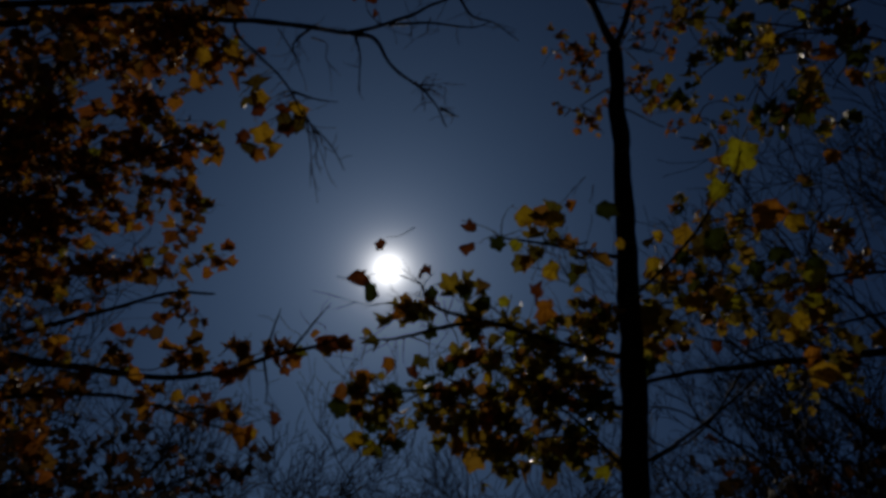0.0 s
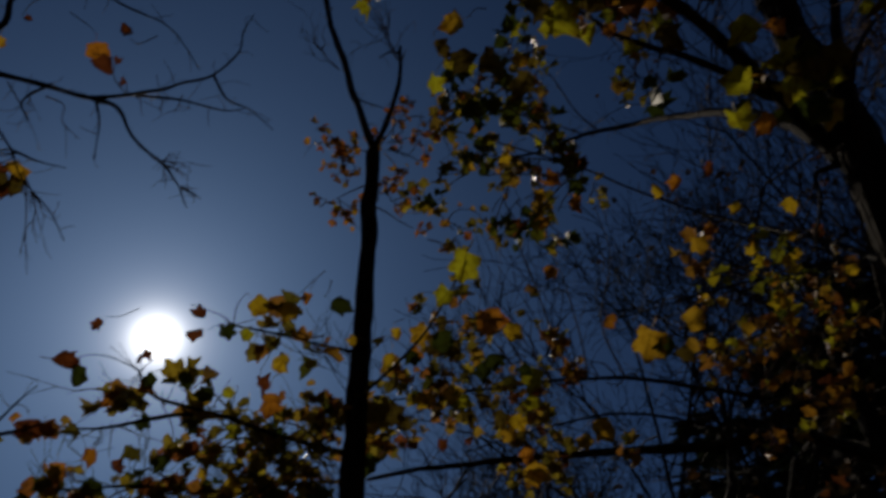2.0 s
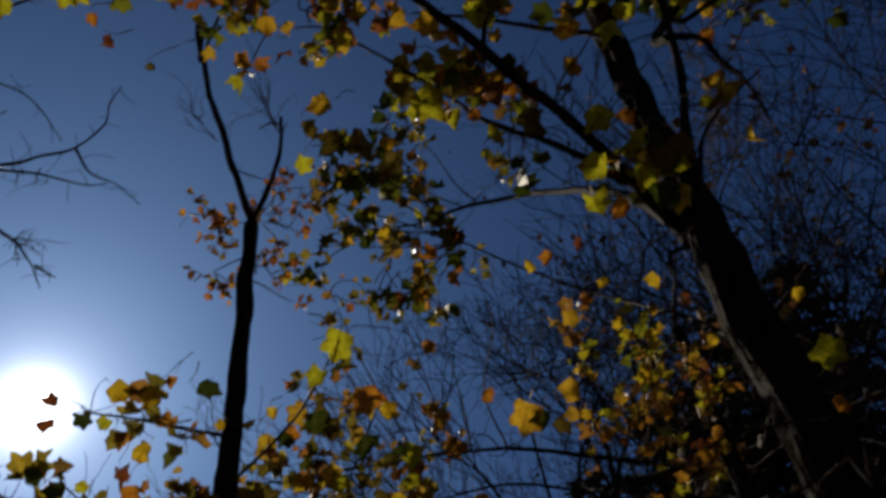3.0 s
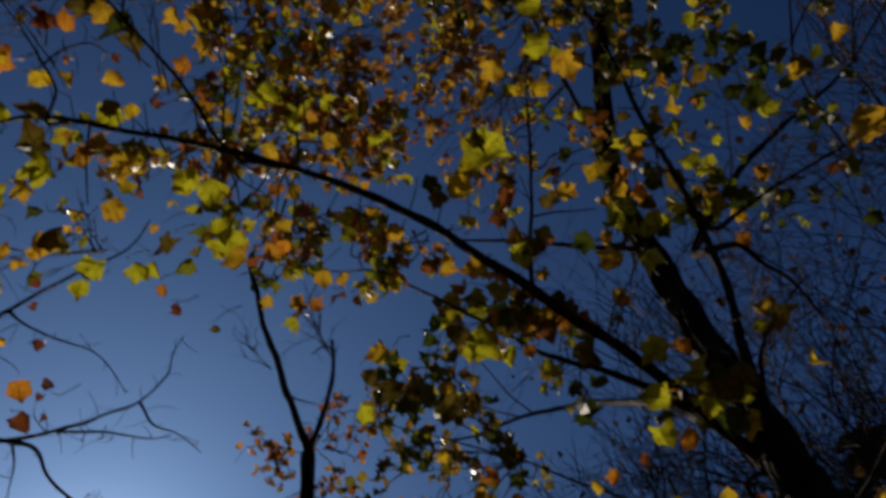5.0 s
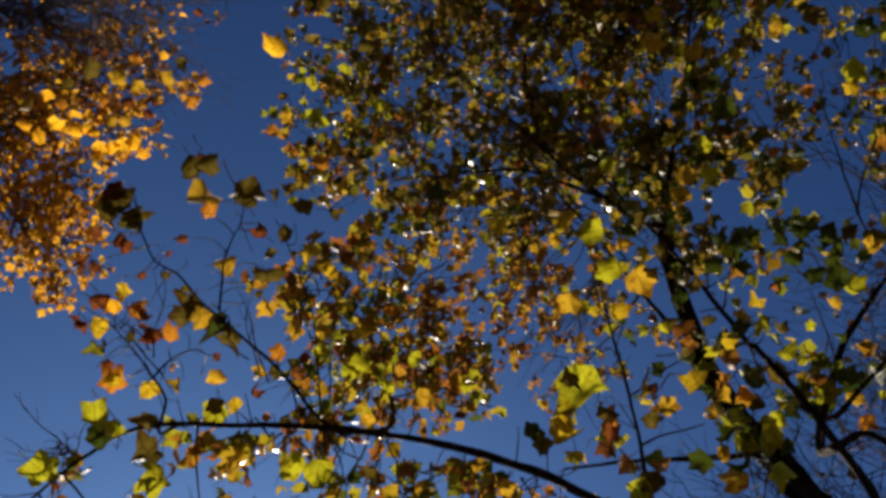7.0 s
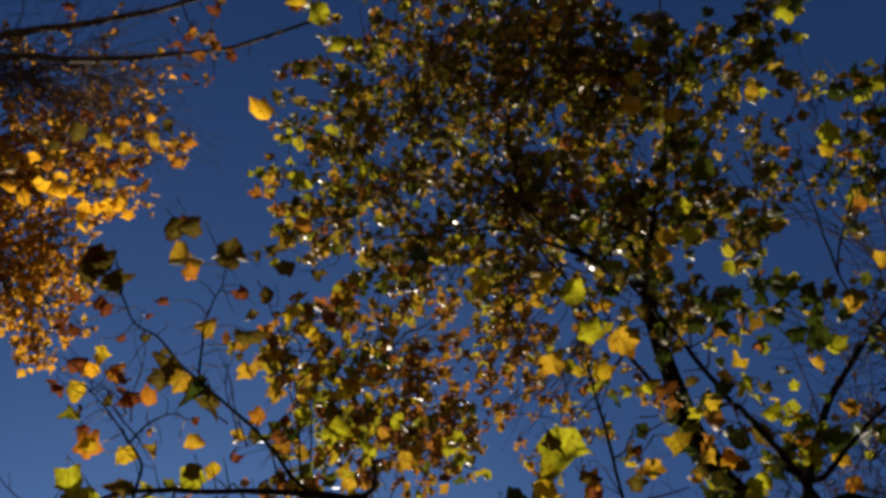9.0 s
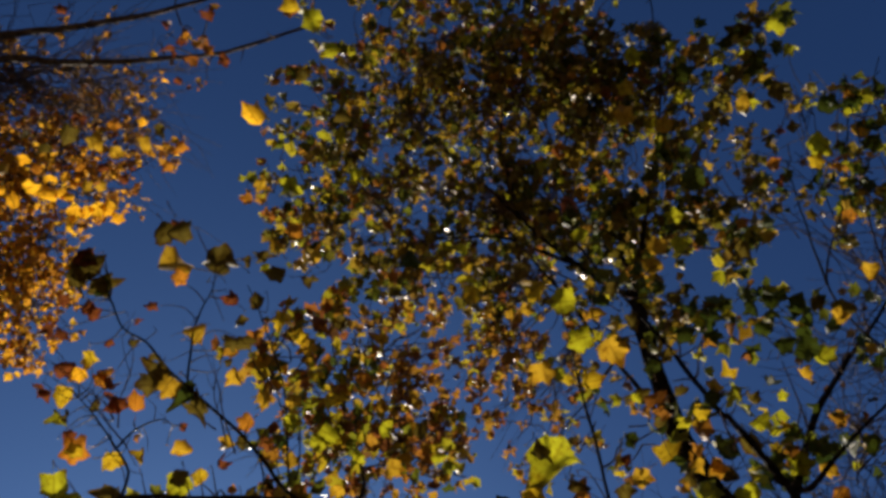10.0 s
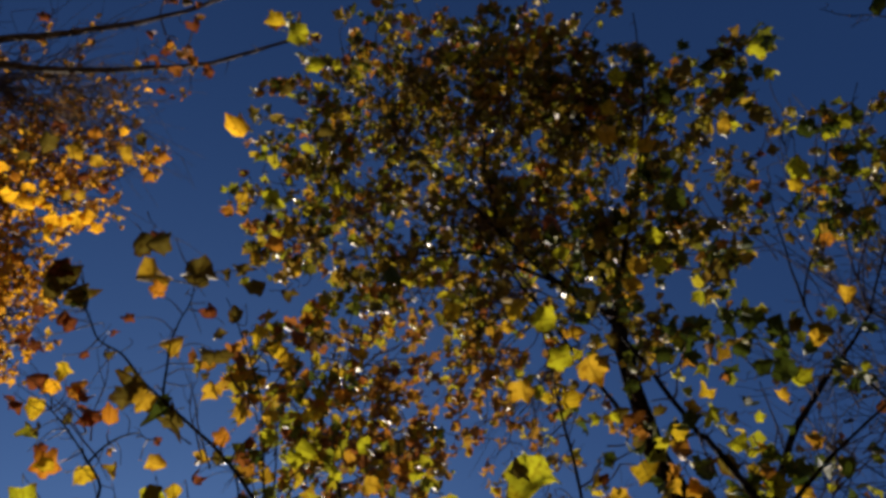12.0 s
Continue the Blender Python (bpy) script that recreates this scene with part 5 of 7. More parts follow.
leaf(broad_tree, "YG", (-0.86, 0.93, 4.58), 0.135)
leaf(broad_tree, "YG", (-0.78, 0.99, 4.57), 0.085)
leaf(broad_tree, "D", (-0.65, 0.99, 4.61), 0.104)
leaf(broad_tree, "O", (-0.22, 1.00, 4.69), 0.045)
leaf(broad_tree, "D", (-0.15, 1.01, 4.69), 0.064)
leaf(broad_tree, "D", (-0.08, 1.00, 4.71), 0.055)
leaf(broad_tree, "YO", (-0.12, 0.67, 4.86), 0.089)
leaf(broad_tree, "YO", (-0.01, 0.69, 4.85), 0.076)
leaf(broad_tree, "YG", (-0.03, 0.76, 4.83), 0.084)
leaf(broad_tree, "YG", (0.09, 0.83, 4.80), 0.094)
leaf(broad_tree, "R", (-0.08, 0.78, 4.81), 0.056)
leaf(broad_tree, "Y", (-0.03, 0.87, 4.78), 0.042)
leaf(broad_tree, "D", (-0.19, 0.12, 5.02), 0.081)
leaf(broad_tree, "D", (-0.11, 0.18, 5.01), 0.096)
leaf(broad_tree, "YO", (-0.13, 0.07, 5.04), 0.072)
leaf(broad_tree, "D", (-0.23, 0.15, 5.01), 0.062)
leaf(broad_tree, "YG", (-0.17, 0.15, 5.02), 0.052)
leaf(broad_tree, "YO", (0.01, 0.12, 5.04), 0.096)
leaf(broad_tree, "D", (0.03, 0.20, 5.02), 0.072)
leaf(broad_tree, "YG", (0.13, 0.80, 4.81), 0.108)
leaf(broad_tree, "YO", (0.04, 0.46, 4.95), 0.082)
leaf(broad_tree, "O", (0.12, 0.54, 4.92), 0.081)
leaf(broad_tree, "Y", (0.15, 0.75, 5.05), 0.091)
leaf(broad_tree, "D", (0.17, 0.42, 5.17), 0.087)
leaf(broad_tree, "G", (0.46, 0.13, 5.22), 0.130)
leaf(broad_tree, "Y", (0.75, 0.25, 5.16), 0.104)
leaf(broad_tree, "Y", (0.84, 0.50, 5.07), 0.056)
leaf(broad_tree, "YO", (0.37, 0.50, 5.13), 0.098)
leaf(broad_tree, "O", (0.27, 0.65, 5.09), 0.082)
leaf(broad_tree, "D", (0.56, 0.87, 4.97), 0.101)
leaf(broad_tree, "YG", (0.64, 0.94, 4.93), 0.090)
leaf(broad_tree, "YG", (0.39, 0.85, 5.00), 0.096)
leaf(broad_tree, "YO", (0.42, 1.00, 4.92), 0.085)
leaf(broad_tree, "YG", (0.27, 0.97, 4.95), 0.090)
leaf(broad_tree, "YO", (0.20, 1.10, 4.89), 0.084)
leaf(broad_tree, "YG", (0.70, 0.07, 5.20), 0.078)
leaf(broad_tree, "Y", (0.99, 0.18, 5.01), 0.150)
leaf(broad_tree, "D", (0.91, 0.12, 4.99), 0.113)
leaf(broad_tree, "YG", (1.17, 0.24, 5.06), 0.138)
leaf(broad_tree, "YO", (0.95, 0.26, 4.97), 0.074)
leaf(broad_tree, "YG", (1.26, 0.40, 5.04), 0.139)
leaf(broad_tree, "YO", (1.40, 0.44, 5.07), 0.152)
leaf(broad_tree, "YO", (1.06, 0.52, 4.93), 0.125)
leaf(broad_tree, "Y", (1.29, 0.59, 4.98), 0.113)
leaf(broad_tree, "YG", (1.05, 0.70, 4.54), 0.260)
# added leaf that stands for the large leaf's dark folded half
leaf(broad_tree, "D", (0.94, 0.69, 4.47), 0.096)
leaf(broad_tree, "D", (1.07, 0.79, 4.43), 0.091)
leaf(broad_tree, "O", (1.14, 0.82, 4.45), 0.114)
leaf(broad_tree, "Y", (0.93, 0.86, 4.44), 0.109)
leaf(broad_tree, "Y", (1.71, 0.93, 4.96), 0.147)
leaf(broad_tree, "G", (1.51, 0.85, 4.95), 0.083)
leaf(broad_tree, "R", (1.49, 0.93, 4.91), 0.067)
leaf(broad_tree, "YO", (1.89, 0.97, 4.98), 0.096)
leaf(broad_tree, "YO", (1.55, 1.00, 4.89), 0.103)
leaf(broad_tree, "D", (1.47, 1.04, 4.84), 0.092)
leaf(broad_tree, "YG", (1.44, 0.68, 5.00), 0.073)
leaf(broad_tree, "YG", (1.54, 0.67, 5.03), 0.063)
leaf(broad_tree, "G", (1.62, 0.54, 5.09), 0.091)
leaf(broad_tree, "G", (1.83, 0.28, 5.21), 0.104)
leaf(broad_tree, "G", (1.79, 0.39, 5.17), 0.114)
leaf(broad_tree, "YG", (1.88, 0.34, 5.21), 0.055)
leaf(broad_tree, "G", (1.97, 0.30, 5.23), 0.077)
leaf(broad_tree, "G", (1.95, 0.40, 5.20), 0.105)
leaf(broad_tree, "Y", (2.06, 0.57, 5.16), 0.110)
leaf(broad_tree, "YO", (1.97, 0.63, 5.13), 0.093)
leaf(broad_tree, "G", (2.19, 0.25, 5.27), 0.118)
leaf(broad_tree, "G", (2.32, 0.22, 5.29), 0.130)
leaf(broad_tree, "G", (2.22, 0.36, 5.24), 0.107)
leaf(broad_tree, "G", (2.44, 0.22, 5.29), 0.125)
leaf(broad_tree, "D", (2.53, 0.20, 5.30), 0.109)
leaf(broad_tree, "D", (2.68, 0.26, 5.29), 0.149)
leaf(broad_tree, "YO", (2.63, 0.26, 5.22), 0.096)
leaf(broad_tree, "G", (2.36, 0.44, 5.23), 0.124)
leaf(broad_tree, "G", (2.47, 0.45, 5.23), 0.142)
leaf(broad_tree, "YG", (2.57, 0.49, 5.22), 0.125)
leaf(broad_tree, "YO", (2.47, 0.57, 5.19), 0.090)
leaf(broad_tree, "YG", (2.21, 0.80, 5.09), 0.116)
leaf(broad_tree, "YG", (2.28, 0.83, 5.09), 0.089)
leaf(broad_tree, "D", (2.18, 0.70, 5.13), 0.100)
leaf(broad_tree, "YO", (1.87, 0.80, 5.05), 0.075)
leaf(broad_tree, "YG", (2.43, 0.99, 5.03), 0.138)
leaf(broad_tree, "YG", (2.39, 0.95, 5.05), 0.083)
leaf(broad_tree, "YO", (2.57, 1.00, 5.04), 0.106)
leaf(broad_tree, "O", (2.65, 1.10, 5.00), 0.105)
leaf(broad_tree, "YG", (2.75, 0.98, 5.05), 0.050)
leaf(broad_tree, "YG", (1.95, 1.11, 4.92), 0.138)
leaf(broad_tree, "YG", (2.08, 1.11, 4.94), 0.113)
leaf(broad_tree, "YG", (2.17, 1.08, 4.97), 0.103)
leaf(broad_tree, "D", (2.02, 1.02, 4.98), 0.118)
leaf(broad_tree, "D", (2.17, 0.88, 5.06), 0.137)
leaf(broad_tree, "G", (1.87, 0.75, 5.07), 0.119)
leaf(broad_tree, "G", (1.94, 0.70, 5.10), 0.103)
leaf(broad_tree, "YO", (2.36, 0.80, 5.10), 0.061)
leaf(broad_tree, "YO", (2.53, 0.90, 5.07), 0.078)
leaf(broad_tree, "YO", (1.64, 0.08, 5.23), 0.119)
leaf(broad_tree, "YO", (1.31, 0.29, 5.09), 0.088)
leaf(broad_tree, "G", (1.58, 0.18, 5.19), 0.097)
leaf(broad_tree, "D", (1.49, 0.33, 5.13), 0.106)
leaf(broad_tree, "YG", (2.35, 0.67, 5.15), 0.067)
leaf(broad_tree, "G", (2.36, 1.07, 4.99), 0.110)
leaf(broad_tree, "D", (2.81, 0.87, 5.09), 0.096)
leaf(broad_tree, "YO", (2.84, 0.05, 5.34), 0.127)
leaf(broad_tree, "G", (2.05, 0.90, 5.03), 0.109)
leaf(broad_tree, "D", (1.78, 0.67, 5.08), 0.081)
# dark G and D tones put the shade round the trunk into the leaves
leaf(broad_tree, "G", (1.52, 0.10, 5.20), 0.096)
leaf(broad_tree, "G", (1.67, 0.18, 5.21), 0.092)
leaf(broad_tree, "D", (1.47, 0.43, 5.09), 0.095)
leaf(broad_tree, "D", (1.70, 0.50, 5.13), 0.091)
leaf(broad_tree, "D", (1.57, 0.66, 5.04), 0.090)
leaf(broad_tree, "D", (1.71, 0.79, 5.02), 0.096)
leaf(broad_tree, "D", (1.83, 1.01, 4.95), 0.101)
leaf(broad_tree, "D", (1.40, 0.18, 5.15), 0.090)
leaf(broad_tree, "D", (1.33, 0.53, 5.02), 0.078)
leaf(broad_tree, "YG", (2.88, -1.33, 6.74), 0.200)
leaf(broad_tree, "D", (2.75, -1.19, 6.64), 0.124)
leaf(broad_tree, "D", (2.58, -1.19, 6.65), 0.182)
leaf(broad_tree, "G", (2.45, -1.09, 6.57), 0.129)
leaf(broad_tree, "D", (2.28, -1.06, 6.56), 0.164)
leaf(broad_tree, "YG", (2.09, -1.06, 6.56), 0.092)
leaf(broad_tree, "YG", (1.82, -0.99, 6.49), 0.132)
leaf(broad_tree, "Y", (1.73, -0.77, 6.27), 0.114)
leaf(broad_tree, "YO", (1.70, -0.60, 6.09), 0.149)
leaf(broad_tree, "YG", (1.83, -0.64, 6.15), 0.105)
leaf(broad_tree, "YO", (1.93, -0.57, 6.08), 0.124)
leaf(broad_tree, "YG", (2.09, -0.52, 6.03), 0.123)
leaf(broad_tree, "YG", (2.08, -0.75, 6.26), 0.088)
leaf(broad_tree, "G", (2.17, -0.91, 6.42), 0.146)
leaf(broad_tree, "D", (2.28, -0.68, 6.20), 0.080)
leaf(broad_tree, "D", (2.49, -0.92, 6.42), 0.133)
leaf(broad_tree, "G", (2.63, -0.96, 6.45), 0.155)
leaf(broad_tree, "D", (2.73, -0.85, 6.34), 0.160)
leaf(broad_tree, "YO", (2.48, -0.76, 6.27), 0.103)
leaf(broad_tree, "D", (2.63, -0.76, 6.26), 0.075)
leaf(broad_tree, "G", (3.01, -0.79, 6.25), 0.152)
leaf(broad_tree, "YG", (3.16, -0.80, 6.24), 0.145)
leaf(broad_tree, "D", (3.22, -0.92, 6.34), 0.112)
leaf(broad_tree, "YG", (2.87, -0.57, 6.04), 0.172)
leaf(broad_tree, "Y", (2.80, -0.46, 5.92), 0.104)
leaf(broad_tree, "YO", (3.17, -0.64, 6.08), 0.128)
leaf(broad_tree, "R", (2.65, -0.61, 6.10), 0.080)
leaf(broad_tree, "O", (2.52, -0.41, 5.89), 0.083)
leaf(broad_tree, "R", (2.54, -0.34, 5.80), 0.069)
leaf(broad_tree, "G", (2.00, -0.30, 5.76), 0.141)
leaf(broad_tree, "D", (1.86, -0.29, 5.74), 0.097)
leaf(broad_tree, "YG", (1.62, -0.14, 5.50), 0.086)
leaf(broad_tree, "YG", (1.82, -0.13, 5.50), 0.104)
leaf(broad_tree, "YG", (1.79, -0.02, 5.34), 0.106)
leaf(broad_tree, "YO", (1.63, -0.00, 5.28), 0.109)
leaf(broad_tree, "O", (2.19, -0.12, 5.52), 0.076)
leaf(broad_tree, "YO", (2.30, -0.06, 5.43), 0.098)
leaf(broad_tree, "D", (2.44, -0.20, 5.62), 0.085)
leaf(broad_tree, "D", (2.62, -0.19, 5.60), 0.073)
leaf(broad_tree, "O", (2.82, -0.19, 5.58), 0.085)
leaf(broad_tree, "R", (1.25, -0.18, 5.49), 0.124)
leaf(broad_tree, "YG", (1.22, -0.25, 5.58), 0.052)
leaf(broad_tree, "YG", (1.27, -0.05, 5.28), 0.091)
leaf(broad_tree, "G", (3.36, -0.88, 6.28), 0.140)
leaf(broad_tree, "D", (2.15, -0.02, 5.36), 0.113)
leaf(broad_tree, "D", (2.32, -0.62, 6.13), 0.086)
leaf(broad_tree, "D", (2.75, -0.64, 6.13), 0.094)
leaf(broad_tree, "YO", (1.29, -1.03, 6.47), 0.123)
leaf(broad_tree, "D", (1.68, -1.07, 6.55), 0.126)
leaf(broad_tree, "D", (2.72, -1.07, 6.54), 0.100)
leaf(broad_tree, "YG", (-0.05, -0.87, 5.09), 0.102)
leaf(broad_tree, "YG", (-0.09, -0.19, 5.08), 0.120)
leaf(broad_tree, "YG", (0.04, -0.76, 5.11), 0.094)
leaf(broad_tree, "Y", (-0.12, -0.91, 5.09), 0.092)
leaf(broad_tree, "D", (0.10, -0.49, 5.31), 0.086)
leaf(broad_tree, "D", (-0.06, -0.64, 5.11), 0.070)
leaf(broad_tree, "YO", (0.01, -0.06, 5.07), 0.106)
leaf(broad_tree, "O", (-0.06, -0.01, 5.06), 0.087)
leaf(broad_tree, "YG", (0.19, -0.24, 5.30), 0.077)
leaf(broad_tree, "YO", (-0.21, -0.19, 5.07), 0.066)
leaf(broad_tree, "O", (-0.25, -0.12, 5.06), 0.057)
leaf(broad_tree, "YG", (-0.75, 1.24, 4.33), 0.137)
leaf(broad_tree, "YO", (-0.77, 1.26, 4.31), 0.082)
leaf(broad_tree, "YO", (-0.65, 1.19, 4.39), 0.101)
leaf(broad_tree, "YG", (-0.61, 1.12, 4.45), 0.157)
leaf(broad_tree, "D", (-0.64, 1.09, 4.52), 0.142)
leaf(broad_tree, "D", (-0.83, 1.34, 4.23), 0.126)
leaf(broad_tree, "D", (-0.53, 1.34, 4.34), 0.124)
leaf(broad_tree, "YO", (-0.53, 1.37, 4.32), 0.107)
leaf(broad_tree, "YO", (-0.57, 1.39, 4.29), 0.063)
leaf(broad_tree, "YO", (-0.68, 1.40, 4.25), 0.071)
leaf(broad_tree, "YO", (-0.63, 1.43, 4.24), 0.046)
leaf(broad_tree, "B", (-0.48, 1.32, 4.36), 0.039)
leaf(broad_tree, "B", (-0.45, 1.32, 4.37), 0.032)
leaf(broad_tree, "YG", (-0.38, 1.43, 4.31), 0.130)
leaf(broad_tree, "YG", (-0.41, 1.49, 4.26), 0.082)
leaf(broad_tree, "YG", (-0.22, 1.43, 4.33), 0.101)
leaf(broad_tree, "YG", (-0.16, 1.42, 4.35), 0.084)
leaf(broad_tree, "D", (-0.13, 1.33, 4.41), 0.098)
leaf(broad_tree, "YO", (-0.18, 1.30, 4.43), 0.049)
leaf(broad_tree, "YO", (-0.35, 1.24, 4.44), 0.101)
leaf(broad_tree, "D", (-0.76, 1.49, 4.15), 0.126)
leaf(broad_tree, "YO", (-0.74, 1.50, 4.15), 0.090)
leaf(broad_tree, "B", (-0.78, 1.53, 4.11), 0.044)
leaf(broad_tree, "B", (-0.74, 1.61, 4.06), 0.056)
leaf(broad_tree, "B", (-0.77, 1.59, 4.06), 0.036)
leaf(broad_tree, "B", (-0.79, 1.64, 4.01), 0.044)
leaf(broad_tree, "B", (-0.62, 1.65, 4.07), 0.045)
leaf(broad_tree, "R", (-0.50, 1.66, 4.10), 0.054)
leaf(broad_tree, "R", (-0.44, 1.77, 4.01), 0.058)
leaf(broad_tree, "R", (-0.55, 1.48, 4.22), 0.042)
leaf(broad_tree, "R", (-0.54, 1.55, 4.18), 0.038)
leaf(broad_tree, "O", (-0.12, 1.49, 4.31), 0.058)
leaf(broad_tree, "R", (-0.06, 1.54, 4.27), 0.058)
leaf(broad_tree, "D", (0.10, 1.59, 4.24), 0.045)
leaf(broad_tree, "YG", (0.10, 1.31, 4.44), 0.169)
leaf(broad_tree, "YO", (0.15, 1.30, 4.32), 0.102)
leaf(broad_tree, "YG", (0.05, 1.26, 4.47), 0.114)
leaf(broad_tree, "YG", (-0.00, 1.14, 4.54), 0.127)
leaf(broad_tree, "YG", (-0.09, 1.11, 4.54), 0.135)
leaf(broad_tree, "G", (0.13, 1.16, 4.53), 0.101)
leaf(broad_tree, "YO", (0.48, 1.36, 4.38), 0.083)
leaf(broad_tree, "YO", (0.55, 1.36, 4.37), 0.074)
leaf(broad_tree, "YG", (-0.83, 1.45, 4.16), 0.052)
leaf(broad_tree, "R", (-0.75, 1.75, 3.93), 0.035)
leaf(broad_tree, "R", (-0.50, 1.86, 3.90), 0.101)
leaf(broad_tree, "D", (0.22, 1.17, 4.52), 0.092)
leaf(broad_tree, "O", (0.31, 1.28, 4.45), 0.069)
leaf(broad_tree, "YO", (0.41, 1.19, 4.50), 0.074)
leaf(broad_tree, "YG", (0.54, 1.16, 4.50), 0.079)
leaf(broad_tree, "YO", (0.60, 1.01, 4.38), 0.075)
leaf(broad_tree, "YG", (1.09, 1.31, 4.04), 0.164)
leaf(broad_tree, "D", (1.16, 1.23, 4.07), 0.155)
leaf(broad_tree, "O", (1.10, 1.16, 3.98), 0.083)
leaf(broad_tree, "YG", (1.20, 1.32, 3.99), 0.094)
leaf(broad_tree, "YG", (1.06, 1.36, 4.02), 0.077)
leaf(broad_tree, "D", (1.00, 1.32, 4.07), 0.108)
leaf(broad_tree, "YO", (1.31, 1.16, 4.04), 0.124)
leaf(broad_tree, "O", (1.37, 1.17, 4.01), 0.077)
leaf(broad_tree, "G", (1.35, 1.09, 4.07), 0.090)
leaf(broad_tree, "D", (1.40, 1.11, 4.03), 0.085)
leaf(broad_tree, "D", (1.44, 1.22, 3.93), 0.122)
leaf(broad_tree, "YG", (1.36, 1.31, 3.91), 0.076)
leaf(broad_tree, "YO", (1.38, 1.32, 3.89), 0.063)
leaf(broad_tree, "D", (1.45, 1.27, 3.89), 0.059)
leaf(broad_tree, "O", (1.26, 1.29, 3.98), 0.064)
leaf(broad_tree, "YG", (1.33, 1.37, 3.88), 0.050)
leaf(broad_tree, "YG", (1.64, 1.06, 3.81), 0.124)
leaf(broad_tree, "O", (1.70, 1.03, 3.77), 0.091)
leaf(broad_tree, "YG", (1.74, 1.10, 3.69), 0.090)
leaf(broad_tree, "YG", (1.67, 1.19, 3.68), 0.114)
leaf(broad_tree, "YG", (1.68, 1.28, 3.59), 0.116)
leaf(broad_tree, "O", (1.76, 1.24, 3.56), 0.091)
leaf(broad_tree, "YO", (1.54, 1.00, 4.02), 0.080)
leaf(broad_tree, "O", (1.57, 1.00, 4.00), 0.054)
leaf(broad_tree, "D", (1.56, 1.07, 3.96), 0.050)
leaf(broad_tree, "O", (1.51, 0.91, 4.09), 0.042)
leaf(broad_tree, "YO", (1.27, 1.04, 4.14), 0.065)
leaf(broad_tree, "YG", (1.19, 1.00, 4.21), 0.126)
leaf(broad_tree, "D", (1.23, 0.96, 4.21), 0.113)
leaf(broad_tree, "YG", (1.52, 0.75, 4.17), 0.110)
leaf(broad_tree, "YG", (1.59, 0.74, 4.13), 0.105)
leaf(broad_tree, "YG", (1.57, 0.68, 4.07), 0.085)
leaf(broad_tree, "YO", (1.05, 1.09, 4.21), 0.114)
leaf(broad_tree, "O", (1.10, 1.10, 4.18), 0.087)
leaf(broad_tree, "YO", (0.90, 1.11, 4.24), 0.123)
leaf(broad_tree, "YO", (0.72, 1.07, 4.32), 0.084)
leaf(broad_tree, "YO", (1.90, 0.81, 3.75), 0.080)
leaf(broad_tree, "D", (1.95, 0.78, 3.72), 0.125)
leaf(broad_tree, "Y", (2.04, 0.86, 3.58), 0.096)
leaf(broad_tree, "YG", (1.91, 0.85, 3.72), 0.057)
leaf(broad_tree, "YO", (0.73, 1.45, 4.05), 0.099)
leaf(broad_tree, "D", (0.78, 1.55, 3.96), 0.124)
leaf(broad_tree, "D", (0.91, 1.53, 3.94), 0.128)
leaf(broad_tree, "D", (1.02, 1.52, 3.90), 0.127)
leaf(broad_tree, "YO", (0.95, 1.44, 3.89), 0.071)
leaf(broad_tree, "YG", (0.69, 1.63, 3.91), 0.089)
leaf(broad_tree, "D", (0.68, 1.53, 4.00), 0.086)
leaf(broad_tree, "D", (0.85, 0.91, 4.37), 0.097)
leaf(broad_tree, "Y", (0.92, 0.87, 4.37), 0.167)
leaf(broad_tree, "G", (0.80, 0.87, 4.40), 0.088)
leaf(broad_tree, "R", (1.10, 0.83, 4.33), 0.087)
leaf(broad_tree, "D", (1.18, 1.15, 4.12), 0.087)
leaf(broad_tree, "D", (1.82, 0.95, 3.58), 0.110)
leaf(broad_tree, "D", (1.78, 1.01, 3.57), 0.103)
leaf(broad_tree, "YG", (1.81, 0.98, 3.49), 0.054)
leaf(broad_tree, "G", (1.75, 0.98, 3.62), 0.093)
leaf(broad_tree, "D", (1.73, 1.05, 3.59), 0.082)
leaf(broad_tree, "G", (-0.83, 1.04, 4.58), 0.116)
leaf(broad_tree, "YG", (-1.07, 1.16, 4.55), 0.151)
leaf(broad_tree, "YO", (-1.04, 1.41, 4.40), 0.151)
leaf(broad_tree, "O", (1.57, 2.62, 4.64), 0.112)
leaf(broad_tree, "Y", (2.22, 1.97, 3.94), 0.072)
leaf(broad_tree, "Y", (2.39, 1.85, 3.90), 0.087)
leaf(broad_tree, "YO", (2.15, 2.22, 3.92), 0.104)
leaf(broad_tree, "O", (2.02, 2.07, 4.16), 0.089)
leaf(broad_tree, "R", (2.13, 1.95, 4.17), 0.069)
leaf(broad_tree, "R", (1.74, 2.43, 4.58), 0.082)
leaf(broad_tree, "O", (2.05, 3.07, 5.01), 0.078)
leaf(broad_tree, "Y", (1.96, 2.14, 4.14), 0.079)
leaf(broad_tree, "O", (1.59, 2.66, 3.99), 0.081)
leaf(broad_tree, "O", (1.91, 2.74, 3.79), 0.083)
leaf(broad_tree, "YO", (2.07, 2.67, 3.65), 0.196)
leaf(broad_tree, "YO", (1.95, 3.06, 3.37), 0.151)
leaf(broad_tree, "YO", (2.87, 0.36, 4.91), 0.193)
leaf(broad_tree, "G", (3.01, 0.72, 4.68), 0.115)
spray(broad_tree, (2.31, 1.08, 4.83), (2.42, 0.42, 5.47), 0.26, 11, 0.095, "green_shade")
spray(broad_tree, (2.31, 1.08, 4.83), (2.16, 0.49, 5.60), 0.29, 14, 0.095, "green_shade")
